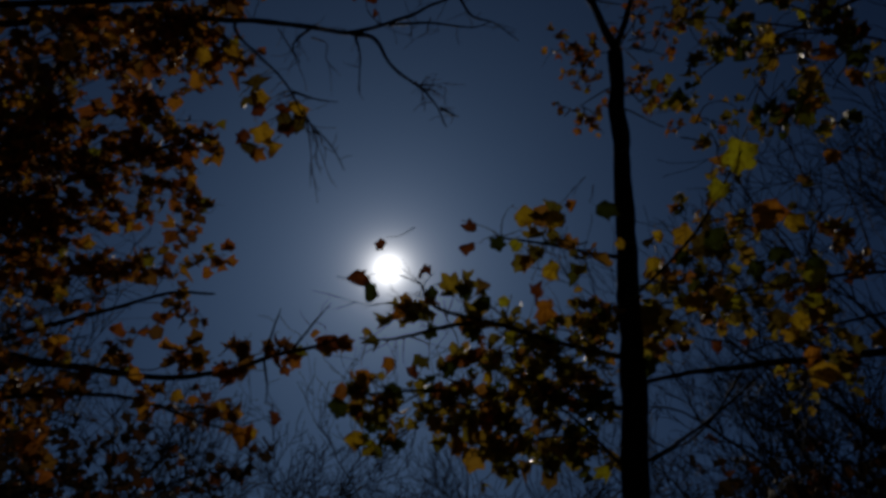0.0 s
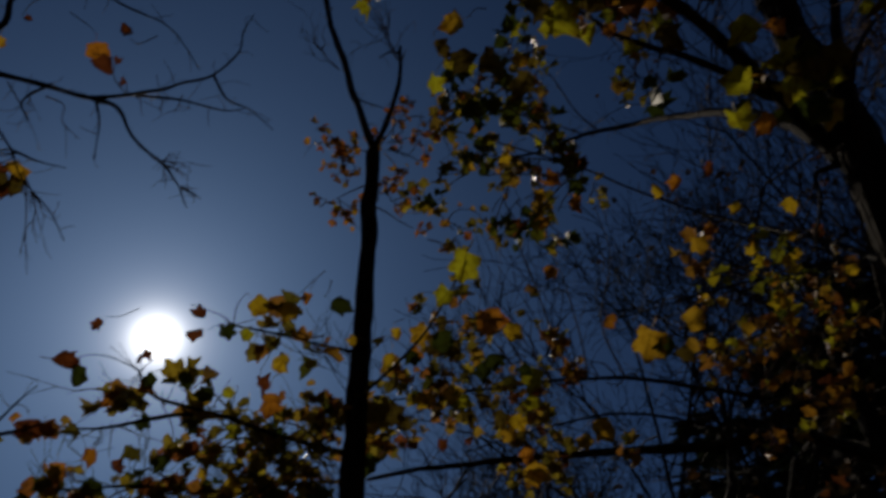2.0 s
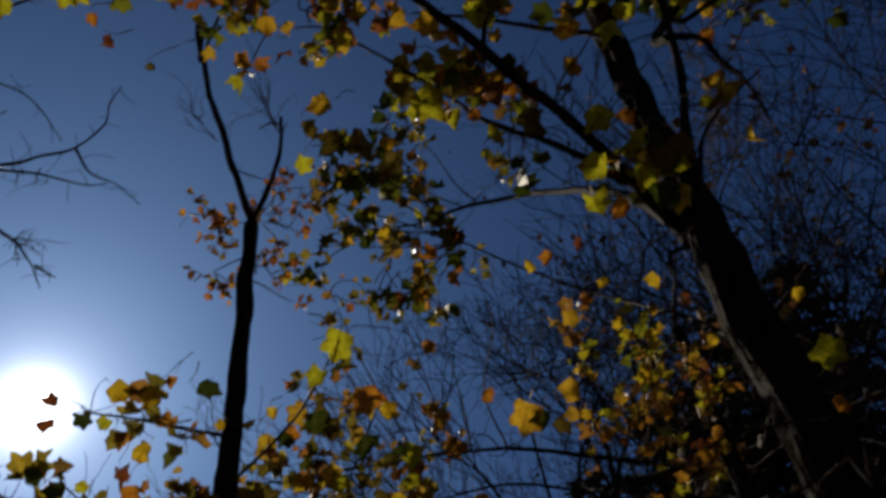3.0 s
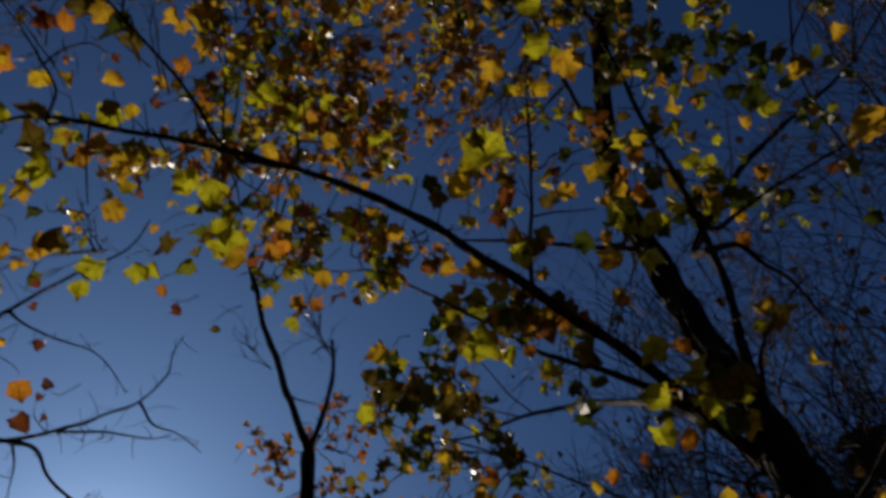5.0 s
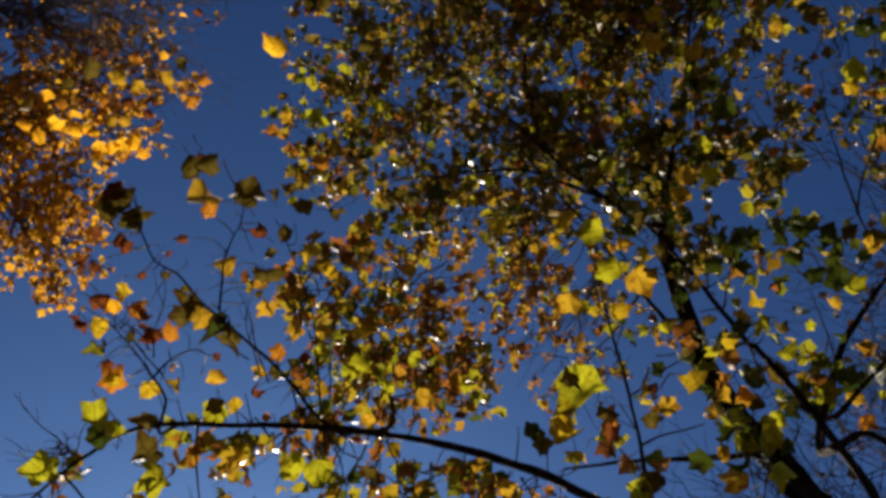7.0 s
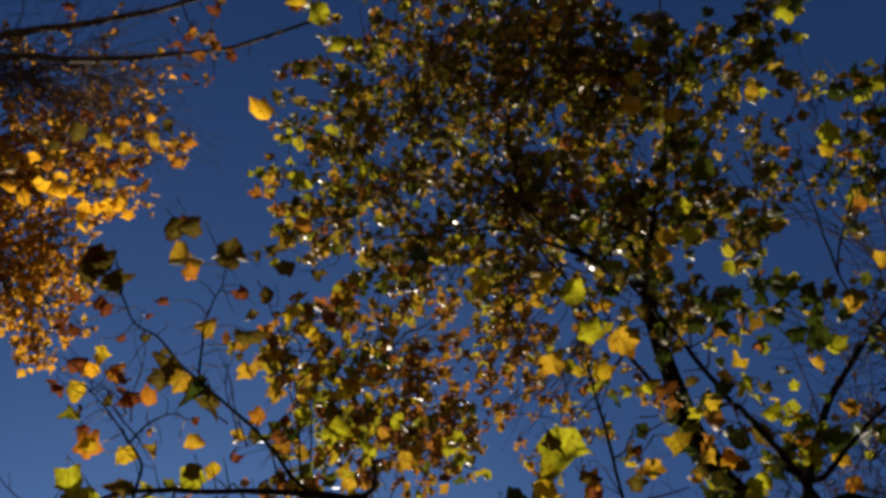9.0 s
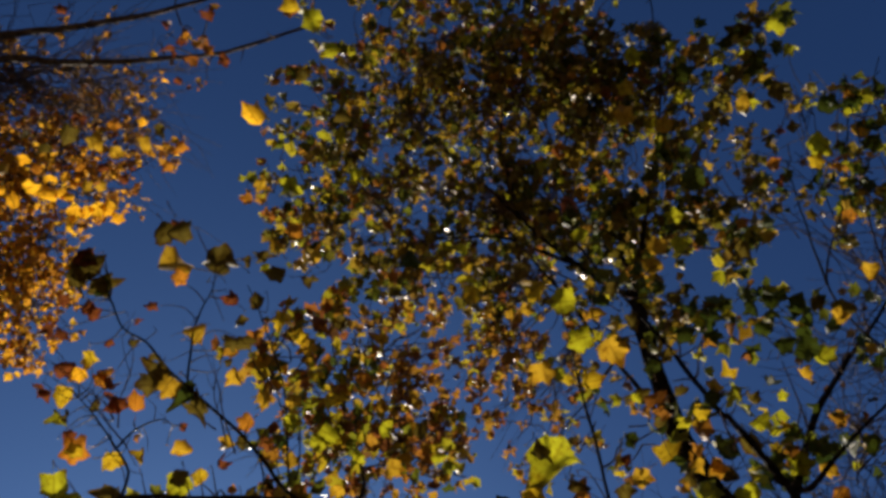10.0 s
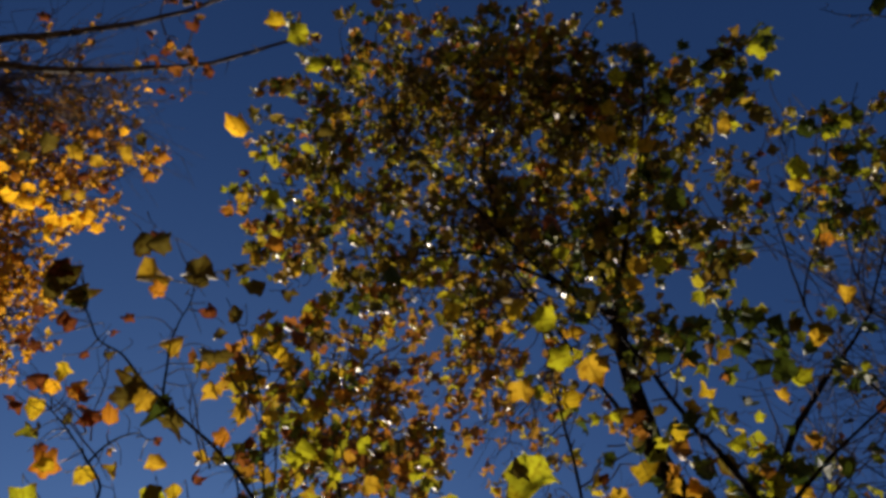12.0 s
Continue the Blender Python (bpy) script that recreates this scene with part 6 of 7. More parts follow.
spray(broad_tree, (2.31, 1.08, 4.83), (2.37, 0.84, 5.15), 0.25, 11, 0.095, "green_shade")
spray(broad_tree, (2.31, 1.08, 4.83), (2.60, 0.78, 5.13), 0.22, 5, 0.095, "green_shade")
spray(broad_tree, (2.31, 1.08, 4.83), (3.01, 0.28, 5.59), 0.32, 4, 0.095, "green_shade")
spray(broad_tree, (2.31, 1.08, 4.83), (3.11, 0.75, 5.14), 0.27, 8, 0.095, "green_shade")
leaf(broad_tree, "G", (3.02, -1.46, 5.81), 0.117)
limb(broad_tree, "branch", 0.006, 0.002, (3.24, -1.34, 5.67), (3.05, -1.42, 5.80), (2.91, -1.42, 5.90), (2.79, -1.45, 5.97))
spray(broad_tree, (1.66, 2.36, 4.66), (1.27, 2.63, 5.37), 0.28, 24, 0.085, "olive")
spray(broad_tree, (1.66, 2.36, 4.66), (1.59, 2.55, 5.20), 0.31, 26, 0.085, "olive")
spray(broad_tree, (1.66, 2.36, 4.66), (1.23, 2.91, 5.04), 0.24, 26, 0.085, "olive")
spray(broad_tree, (1.66, 2.36, 4.66), (1.62, 2.81, 4.84), 0.27, 24, 0.085, "olive")
spray(broad_tree, (1.66, 2.36, 4.66), (1.88, 2.05, 5.03), 0.26, 14, 0.085, "olive")
spray(broad_tree, (1.66, 2.36, 4.66), (1.56, 3.11, 4.59), 0.24, 14, 0.085, "olive")
spray(broad_tree, (1.66, 2.36, 4.66), (1.02, 2.90, 5.23), 0.18, 12, 0.085, "olive")
spray(broad_tree, (1.66, 2.36, 4.66), (1.37, 2.35, 5.53), 0.28, 14, 0.085, "olive")
spray(broad_tree, (2.05, 1.22, 3.56), (1.87, 1.07, 3.66), 0.13, 14, 0.090, "green_shade")
spray(broad_tree, (1.96, 1.24, 3.62), (1.73, 1.08, 3.69), 0.09, 8, 0.090, "lime")
# two sprays added on the sunward side to shade the trunk
spray(broad_tree, (2.14, 1.35, 3.09), (2.26, 1.96, 3.40), 0.30, 34, 0.060, "lime")
spray(broad_tree, (2.24, 1.54, 3.34), (2.15, 2.03, 3.62), 0.23, 18, 0.060, "lime")
spray(broad_tree, (2.95, 0.32, 5.60), (3.23, -0.47, 6.24), 0.48, 44, 0.065, "olive")
spray(broad_tree, (2.95, 0.32, 5.60), (3.36, -0.10, 5.99), 0.35, 24, 0.065, "olive")
spray(broad_tree, (2.95, 0.32, 5.60), (3.01, -0.05, 6.12), 0.31, 14, 0.065, "olive")
spray(broad_tree, (2.95, 0.32, 5.60), (2.51, -0.27, 6.55), 0.43, 60, 0.065, "olive")
spray(broad_tree, (2.95, 0.32, 5.60), (2.80, -0.13, 6.38), 0.31, 24, 0.065, "olive")
spray(broad_tree, (2.95, 0.32, 5.60), (3.28, -0.90, 6.32), 0.37, 24, 0.065, "olive")
spray(broad_tree, (2.95, 0.32, 5.60), (2.21, -0.60, 6.80), 0.36, 40, 0.065, "olive")
limb(broad_tree, "branch", 0.010, 0.003, (3.03, 0.49, 5.36), (2.97, 0.25, 5.85), (3.12, -0.21, 6.06), (3.25, -0.75, 6.35))
limb(broad_tree, "branch", 0.008, 0.003, (2.97, 0.25, 5.85), (2.95, -0.10, 6.16), (2.93, -0.43, 6.43))
spray(broad_tree, (1.82, 0.59, 5.93), (1.85, 0.27, 6.33), 0.40, 60, 0.080, "olive")
spray(broad_tree, (1.82, 0.59, 5.93), (1.57, 0.04, 6.57), 0.37, 50, 0.080, "olive")
spray(broad_tree, (1.82, 0.59, 5.93), (2.00, 0.37, 6.02), 0.31, 40, 0.080, "olive")
spray(broad_tree, (1.82, 0.59, 5.93), (1.95, -0.20, 6.57), 0.38, 50, 0.080, "olive")
spray(broad_tree, (1.82, 0.59, 5.93), (1.47, 0.43, 6.32), 0.32, 40, 0.080, "olive")
spray(broad_tree, (1.82, 0.59, 5.93), (2.18, -0.03, 6.34), 0.33, 30, 0.080, "olive")
spray(broad_tree, (0.55, -0.05, 6.97), (-0.40, 0.04, 6.95), 0.19, 20, 0.080, "mixed")
spray(broad_tree, (0.55, -0.05, 6.97), (-0.28, -0.23, 7.09), 0.24, 26, 0.080, "mixed")
spray(broad_tree, (0.55, -0.05, 6.97), (-0.28, -0.64, 7.20), 0.20, 16, 0.080, "mixed")
spray(broad_tree, (0.55, -0.05, 6.97), (-0.26, 0.31, 6.82), 0.23, 24, 0.080, "mixed")
spray(broad_tree, (0.55, -0.05, 6.97), (-0.13, -1.05, 7.39), 0.25, 16, 0.080, "mixed")
spray(broad_tree, (0.55, -0.05, 6.97), (0.42, -1.21, 7.58), 0.39, 40, 0.080, "mixed")
spray(broad_tree, (0.55, -0.05, 6.97), (1.12, -1.30, 7.59), 0.44, 60, 0.080, "mixed")
spray(broad_tree, (0.55, -0.05, 6.97), (1.62, -1.14, 7.29), 0.38, 60, 0.080, "mixed")
spray(broad_tree, (0.55, -0.05, 6.97), (-0.03, -0.71, 7.31), 0.29, 30, 0.080, "mixed")
spray(broad_tree, (2.04, -0.32, 6.54), (1.96, -1.13, 7.19), 0.38, 60, 0.085, "olive")
spray(broad_tree, (2.04, -0.32, 6.54), (1.67, -0.83, 7.20), 0.33, 50, 0.085, "olive")
spray(broad_tree, (2.04, -0.32, 6.54), (1.90, -0.58, 7.03), 0.33, 40, 0.085, "olive")
spray(broad_tree, (2.04, -0.32, 6.54), (2.60, -1.06, 6.60), 0.28, 14, 0.085, "olive")
spray(broad_tree, (2.04, -0.32, 6.54), (2.26, -1.03, 6.87), 0.29, 20, 0.085, "olive")
fray(broad_tree, (2.54, 1.12, 4.61), (2.98, 1.58, 4.67), 0.43, 24)
fray(broad_tree, (2.63, 1.00, 4.87), (3.02, 0.79, 5.44), 0.46, 18)
leaf(broad_tree, "D", (-1.03, 1.39, 4.41), 0.098)
leaf(broad_tree, "O", (-1.02, 1.60, 4.26), 0.111)
leaf(broad_tree, "YO", (-0.98, 1.66, 4.23), 0.098)
spray(broad_tree, (-0.70, 1.05, 4.62), (-1.05, 1.64, 4.49), 0.24, 12, 0.075, "mixed")
spray(broad_tree, (-0.70, 1.05, 4.62), (-0.78, 1.69, 4.55), 0.24, 7, 0.075, "mixed")
spray(broad_tree, (-0.70, 1.05, 4.62), (-0.48, 1.51, 4.63), 0.21, 8, 0.075, "mixed")
spray(broad_tree, (-0.70, 1.05, 4.62), (-1.07, 1.28, 4.60), 0.18, 10, 0.075, "mixed")
fray(broad_tree, (-1.06, 1.35, 4.56), (-0.94, 1.61, 4.55), 0.32, 6)
spray(broad_tree, (1.48, 0.55, 6.07), (1.32, 1.32, 6.17), 0.33, 50, 0.062, "golden_brown")
spray(broad_tree, (1.48, 0.55, 6.07), (1.49, 1.00, 6.14), 0.28, 36, 0.062, "golden_brown")
spray(broad_tree, (1.48, 0.55, 6.07), (1.60, 1.31, 5.86), 0.28, 30, 0.062, "golden_brown")
spray(broad_tree, (1.48, 0.55, 6.07), (1.37, 1.49, 5.85), 0.28, 30, 0.062, "golden_brown")
spray(broad_tree, (1.48, 0.55, 6.07), (1.78, 1.04, 5.91), 0.21, 12, 0.062, "golden_brown")
spray(broad_tree, (1.48, 0.55, 6.07), (1.17, 0.95, 6.36), 0.29, 40, 0.062, "golden_brown")
spray(broad_tree, (1.48, 0.55, 6.07), (1.65, 0.75, 6.06), 0.21, 16, 0.062, "golden_brown")
fray(broad_tree, (1.55, 0.70, 6.11), (1.43, 1.26, 6.06), 0.39, 14)
spray(broad_tree, (2.27, -0.34, 6.45), (2.71, -0.53, 6.45), 0.27, 22, 0.075, "olive")
spray(broad_tree, (2.27, -0.34, 6.45), (2.58, -0.69, 6.64), 0.28, 20, 0.075, "olive")
spray(broad_tree, (2.27, -0.34, 6.45), (2.91, -0.70, 6.45), 0.24, 12, 0.075, "olive")
spray(broad_tree, (2.27, -0.34, 6.45), (2.62, -0.21, 6.26), 0.26, 16, 0.075, "olive")
finish(broad_tree)

# -- leaning tree
limb(leaning_tree, "trunk", 0.12, 0.05, (4.60, 4.10, -0.10), (4.50, 4.00, 1.50), (4.55, 3.90, 3.20), (4.35, 3.70, 5.40))
limb(leaning_tree, "limb", 0.045, 0.010, (3.65, 3.64, 3.82), (3.00, 3.70, 3.68), (2.38, 3.77, 3.61), (1.80, 3.86, 3.54), (1.29, 3.87, 3.43), (0.92, 3.90, 3.34))
limb(leaning_tree, "limb", 0.022, 0.005, (3.70, 3.61, 4.01), (3.04, 3.59, 4.03), (2.51, 3.57, 4.02), (2.04, 3.62, 3.97), (1.47, 3.60, 3.81), (0.95, 3.60, 3.67))
limb(leaning_tree, "branch", 0.014, 0.004, (3.06, 3.71, 3.83), (2.52, 3.79, 3.89), (1.97, 3.80, 3.73), (1.47, 3.87, 3.55))
limb(leaning_tree, "branch", 0.008, 0.003, (1.50, 3.90, 3.46), (1.31, 4.09, 3.18), (1.07, 4.21, 3.03), (0.83, 4.33, 2.82))
spray(leaning_tree, (3.59, 3.14, 3.85), (2.59, 2.70, 4.34), 0.27, 16, 0.080, "golden_brown")
spray(leaning_tree, (3.59, 3.14, 3.85), (2.95, 2.91, 4.12), 0.39, 30, 0.080, "golden_brown")
spray(leaning_tree, (3.59, 3.14, 3.85), (3.33, 2.71, 4.29), 0.33, 24, 0.080, "golden_brown")
spray(leaning_tree, (3.59, 3.14, 3.85), (2.96, 3.18, 3.97), 0.36, 30, 0.080, "golden_brown")
spray(leaning_tree, (3.59, 3.14, 3.85), (3.31, 3.00, 3.99), 0.41, 40, 0.080, "golden_brown")
spray(leaning_tree, (3.59, 3.14, 3.85), (3.60, 2.86, 4.19), 0.35, 26, 0.080, "golden_brown")
spray(leaning_tree, (3.59, 3.14, 3.85), (3.11, 3.26, 3.66), 0.36, 30, 0.080, "golden_brown")
spray(leaning_tree, (3.59, 3.14, 3.85), (3.60, 3.23, 3.71), 0.35, 20, 0.080, "golden_brown")
spray(leaning_tree, (3.59, 3.14, 3.85), (3.41, 2.48, 4.42), 0.22, 8, 0.080, "golden_brown")
spray(leaning_tree, (3.59, 3.14, 3.85), (2.09, 3.34, 3.79), 0.20, 14, 0.080, "golden_brown")
spray(leaning_tree, (3.59, 3.14, 3.85), (1.89, 3.23, 3.92), 0.20, 12, 0.080, "golden_brown")
spray(leaning_tree, (3.59, 3.14, 3.85), (1.71, 3.41, 3.78), 0.20, 12, 0.080, "golden_brown")
spray(leaning_tree, (2.46, 3.64, 4.28), (1.21, 3.36, 5.00), 0.33, 26, 0.075, "dusk")
spray(leaning_tree, (2.46, 3.64, 4.28), (1.60, 3.31, 5.18), 0.35, 20, 0.075, "dusk")
spray(leaning_tree, (2.46, 3.64, 4.28), (1.91, 3.32, 5.02), 0.35, 18, 0.075, "dusk")
spray(leaning_tree, (2.46, 3.64, 4.28), (1.27, 3.48, 4.56), 0.32, 18, 0.075, "dusk")
spray(leaning_tree, (2.46, 3.64, 4.28), (1.28, 3.47, 4.06), 0.27, 22, 0.075, "dusk")
spray(leaning_tree, (2.46, 3.64, 4.28), (1.69, 3.42, 4.06), 0.31, 18, 0.075, "dusk")
spray(leaning_tree, (2.46, 3.64, 4.28), (1.24, 3.57, 3.75), 0.29, 26, 0.075, "dusk")
spray(leaning_tree, (2.46, 3.64, 4.28), (1.74, 3.65, 3.70), 0.34, 22, 0.075, "dusk")
spray(leaning_tree, (2.46, 3.64, 4.28), (1.93, 3.91, 3.50), 0.28, 14, 0.075, "dusk")
spray(leaning_tree, (2.46, 3.64, 4.28), (2.19, 3.10, 5.20), 0.24, 8, 0.075, "dusk")
leaf(leaning_tree, "YO", (1.58, 3.37, 3.44), 0.110)
leaf(leaning_tree, "YO", (1.70, 3.42, 3.25), 0.153)
leaf(leaning_tree, "Y", (1.11, 3.45, 3.63), 0.110)
leaf(leaning_tree, "Y", (1.29, 3.38, 3.64), 0.131)
leaf(leaning_tree, "O", (1.71, 2.53, 4.38), 0.093)
leaf(leaning_tree, "YO", (1.17, 2.61, 4.57), 0.082)
leaf(leaning_tree, "O", (1.58, 2.51, 4.47), 0.137)
leaf(leaning_tree, "Y", (1.33, 2.50, 4.60), 0.082)
leaf(leaning_tree, "YO", (1.55, 2.58, 4.43), 0.082)
leaf(leaning_tree, "G", (2.15, 2.63, 3.61), 0.127)
leaf(leaning_tree, "Y", (2.37, 2.60, 3.64), 0.068)
leaf(leaning_tree, "YG", (2.45, 2.55, 3.62), 0.068)
leaf(leaning_tree, "YO", (2.49, 2.48, 3.66), 0.073)
leaf(leaning_tree, "Y", (2.83, 2.06, 3.78), 0.063)
leaf(leaning_tree, "YG", (3.20, 1.80, 3.57), 0.178)
leaf(leaning_tree, "Y", (3.08, 1.69, 3.82), 0.073)
leaf(leaning_tree, "O", (3.25, 1.90, 3.37), 0.104)
spray(leaning_tree, (1.97, 3.79, 3.75), (1.16, 3.27, 3.90), 0.25, 19, 0.085, "dusk")
spray(leaning_tree, (1.97, 3.79, 3.75), (0.89, 3.37, 3.67), 0.18, 11, 0.085, "dusk")
spray(leaning_tree, (1.97, 3.79, 3.75), (1.30, 3.48, 3.71), 0.22, 13, 0.085, "dusk")
spray(leaning_tree, (1.97, 3.79, 3.75), (1.52, 3.46, 3.80), 0.20, 9, 0.085, "dusk")
spray(leaning_tree, (1.97, 3.79, 3.75), (0.97, 3.60, 3.46), 0.19, 11, 0.085, "dusk")
spray(leaning_tree, (1.97, 3.79, 3.75), (1.66, 3.62, 3.66), 0.20, 9, 0.085, "dusk")
spray(leaning_tree, (1.97, 3.79, 3.75), (1.88, 3.76, 3.44), 0.27, 13, 0.085, "dusk")
spray(leaning_tree, (1.97, 3.79, 3.75), (2.34, 3.77, 3.42), 0.32, 16, 0.085, "dusk")
leaf(leaning_tree, "YO", (1.07, 3.28, 3.93), 0.137)
leaf(leaning_tree, "D", (1.19, 3.27, 3.89), 0.187)
leaf(leaning_tree, "O", (1.05, 3.36, 3.83), 0.126)
leaf(leaning_tree, "Y", (0.93, 3.39, 3.82), 0.153)
leaf(leaning_tree, "D", (1.27, 3.26, 3.86), 0.137)
leaf(leaning_tree, "D", (1.16, 3.21, 3.98), 0.099)
leaf(leaning_tree, "G", (1.42, 3.28, 3.75), 0.120)
leaf(leaning_tree, "YG", (1.30, 3.42, 3.61), 0.137)
leaf(leaning_tree, "Y", (1.16, 3.45, 3.63), 0.093)
leaf(leaning_tree, "Y", (0.93, 3.31, 3.93), 0.082)
leaf(leaning_tree, "D", (0.96, 3.54, 3.57), 0.137)
leaf(leaning_tree, "D", (0.93, 3.65, 3.38), 0.218)
leaf(leaning_tree, "D", (1.05, 3.55, 3.51), 0.137)
leaf(leaning_tree, "YG", (1.67, 3.20, 3.70), 0.153)
leaf(leaning_tree, "Y", (1.61, 3.35, 3.51), 0.110)
leaf(leaning_tree, "YG", (1.66, 3.28, 3.58), 0.099)
leaf(leaning_tree, "O", (1.68, 3.40, 3.36), 0.099)
leaf(leaning_tree, "R", (1.25, 3.54, 3.42), 0.077)
leaf(leaning_tree, "R", (1.38, 3.49, 3.42), 0.066)
leaf(leaning_tree, "R", (1.12, 3.58, 3.42), 0.082)
leaf(leaning_tree, "D", (1.44, 3.37, 3.60), 0.120)
leaf(leaning_tree, "D", (1.36, 3.43, 3.55), 0.120)
leaf(leaning_tree, "D", (1.52, 3.37, 3.54), 0.110)
leaf(leaning_tree, "D", (1.62, 3.39, 3.43), 0.110)
leaf(leaning_tree, "YO", (1.72, 3.44, 3.26), 0.126)
leaf(leaning_tree, "YO", (1.95, 3.25, 3.38), 0.110)
leaf(leaning_tree, "YO", (2.35, 2.67, 3.81), 0.137)
leaf(leaning_tree, "D", (2.33, 2.79, 3.69), 0.110)
finish(leaning_tree)

# -- red tree
limb(red_tree, "trunk", 0.13, 0.04, (-3.90, 4.90, -0.10), (-3.80, 4.80, 2.00), (-3.95, 4.70, 4.50), (-3.70, 4.60, 7.00))
limb(red_tree, "limb", 0.040, 0.008, (-3.82, 4.35, 4.00), (-3.38, 4.29, 4.43), (-2.98, 4.24, 4.72), (-2.47, 4.20, 5.00), (-2.11, 4.21, 5.21))
limb(red_tree, "limb", 0.030, 0.008, (-3.67, 4.64, 3.35), (-3.25, 4.69, 3.66), (-2.76, 4.75, 3.92), (-2.27, 4.85, 4.21), (-1.97, 4.94, 4.29))
limb(red_tree, "limb", 0.030, 0.008, (-3.85, 3.85, 4.67), (-3.39, 3.75, 5.09), (-2.96, 3.79, 5.41), (-2.37, 3.83, 5.62))
spray(red_tree, (-3.54, 4.26, 4.29), (-3.19, 3.66, 5.19), 0.63, 192, 0.105, "rust")
spray(red_tree, (-3.54, 4.26, 4.29), (-3.16, 4.19, 4.61), 0.68, 227, 0.105, "rust")
spray(red_tree, (-3.54, 4.26, 4.29), (-2.79, 4.07, 5.08), 0.54, 140, 0.105, "rust")
spray(red_tree, (-3.54, 4.26, 4.29), (-2.77, 4.51, 4.54), 0.54, 140, 0.105, "rust")
spray(red_tree, (-3.54, 4.26, 4.29), (-2.40, 4.33, 5.07), 0.41, 77, 0.105, "rust")
spray(red_tree, (-3.54, 4.26, 4.29), (-2.37, 4.06, 5.39), 0.41, 70, 0.105, "rust")
spray(red_tree, (-3.54, 4.26, 4.29), (-2.22, 4.80, 4.54), 0.36, 35, 0.105, "rust")
spray(red_tree, (-3.54, 4.26, 4.29), (-3.03, 4.62, 4.10), 0.54, 94, 0.105, "rust")
spray(red_tree, (-3.54, 4.26, 4.29), (-2.59, 4.83, 4.17), 0.45, 54, 0.105, "rust")
spray(red_tree, (-3.54, 4.26, 4.29), (-2.21, 4.56, 4.89), 0.32, 38, 0.105, "rust")
spray(red_tree, (-3.54, 4.26, 4.29), (-2.15, 5.02, 4.22), 0.27, 18, 0.105, "rust")
spray(red_tree, (-3.54, 4.26, 4.29), (-3.61, 3.79, 4.64), 0.81, 157, 0.105, "rust")
spray(red_tree, (-3.54, 4.26, 4.29), (-3.56, 4.34, 3.88), 0.81, 108, 0.105, "rust")
spray(red_tree, (-3.54, 4.26, 4.29), (-2.37, 3.74, 5.70), 0.45, 70, 0.105, "rust")
spray(red_tree, (-3.54, 4.26, 4.29), (-2.87, 3.52, 5.57), 0.54, 105, 0.105, "rust")
spray(red_tree, (-3.54, 4.26, 4.29), (-1.99, 4.37, 5.26), 0.18, 10, 0.105, "rust")
leaf(red_tree, "YO", (-2.04, 3.66, 5.51), 0.106)
leaf(red_tree, "YO", (-1.83, 3.71, 5.56), 0.136)
leaf(red_tree, "O", (-2.97, 3.40, 5.14), 0.136)
leaf(red_tree, "O", (-2.47, 3.64, 5.28), 0.091)
fray(red_tree, (-3.54, 4.26, 4.29), (-2.93, 4.12, 4.73), 0.89, 30)
fray(red_tree, (-3.41, 4.60, 3.60), (-2.62, 4.73, 4.11), 0.53, 14)
fray(red_tree, (-3.50, 4.61, 3.43), (-3.02, 4.70, 3.69), 0.67, 12)
finish(red_tree)

# -- bare limb tree
limb(bare_limb_tree, "trunk", 0.16, 0.06, (-3.30, 2.10, -0.10), (-3.20, 2.05, 2.00), (-3.28, 2.00, 4.00), (-3.10, 1.90, 6.50))
limb(bare_limb_tree, "limb", 0.021, 0.002, (-3.01, 2.14, 3.69), (-2.50, 2.25, 4.02), (-2.13, 2.30, 4.14), (-1.66, 2.35, 4.28), (-1.23, 2.38, 4.33), (-0.90, 2.38, 4.32), (-0.68, 2.39, 4.31), (-0.48, 2.40, 4.41), (-0.33, 2.38, 4.51), (-0.21, 2.36, 4.60), (-0.11, 2.32, 4.76), (-0.10, 2.23, 4.81), (-0.07, 2.18, 4.90))
limb(bare_limb_tree, "branch", 0.012, 0.002, (-0.68, 2.39, 4.31), (-0.57, 2.41, 4.28), (-0.49, 2.48, 4.20), (-0.35, 2.52, 4.12), (-0.25, 2.55, 4.03), (-0.19, 2.62, 3.96))
limb(bare_limb_tree, "branch", 0.008, 0.002, (-1.21, 2.40, 4.26), (-1.05, 2.42, 4.10), (-0.91, 2.46, 3.97), (-0.81, 2.48, 3.83), (-0.72, 2.56, 3.77), (-0.64, 2.65, 3.69))
limb(bare_limb_tree, "branch", 0.007, 0.002, (-0.66, 2.40, 4.31), (-0.64, 2.50, 4.23), (-0.64, 2.60, 4.13))
limb(bare_limb_tree, "branch", 0.007, 0.002, (-0.91, 2.46, 3.97), (-0.81, 2.49, 3.97), (-0.70, 2.52, 3.98))
limb(bare_limb_tree, "branch", 0.008, 0.002, (-0.51, 2.41, 4.39), (-0.32, 2.41, 4.42), (-0.13, 2.42, 4.43), (-0.03, 2.40, 4.45))
limb(bare_limb_tree, "branch", 0.008, 0.002, (-0.20, 2.36, 4.59), (-0.13, 2.43, 4.54), (-0.02, 2.46, 4.52), (0.11, 2.52, 4.47))
limb(bare_limb_tree, "branch", 0.008, 0.002, (-0.85, 2.38, 4.33), (-0.95, 2.44, 4.25), (-0.92, 2.50, 4.21))
limb(bare_limb_tree, "branch", 0.008, 0.002, (-0.23, 2.56, 4.02), (-0.18, 2.58, 4.01), (-0.14, 2.59, 4.00))
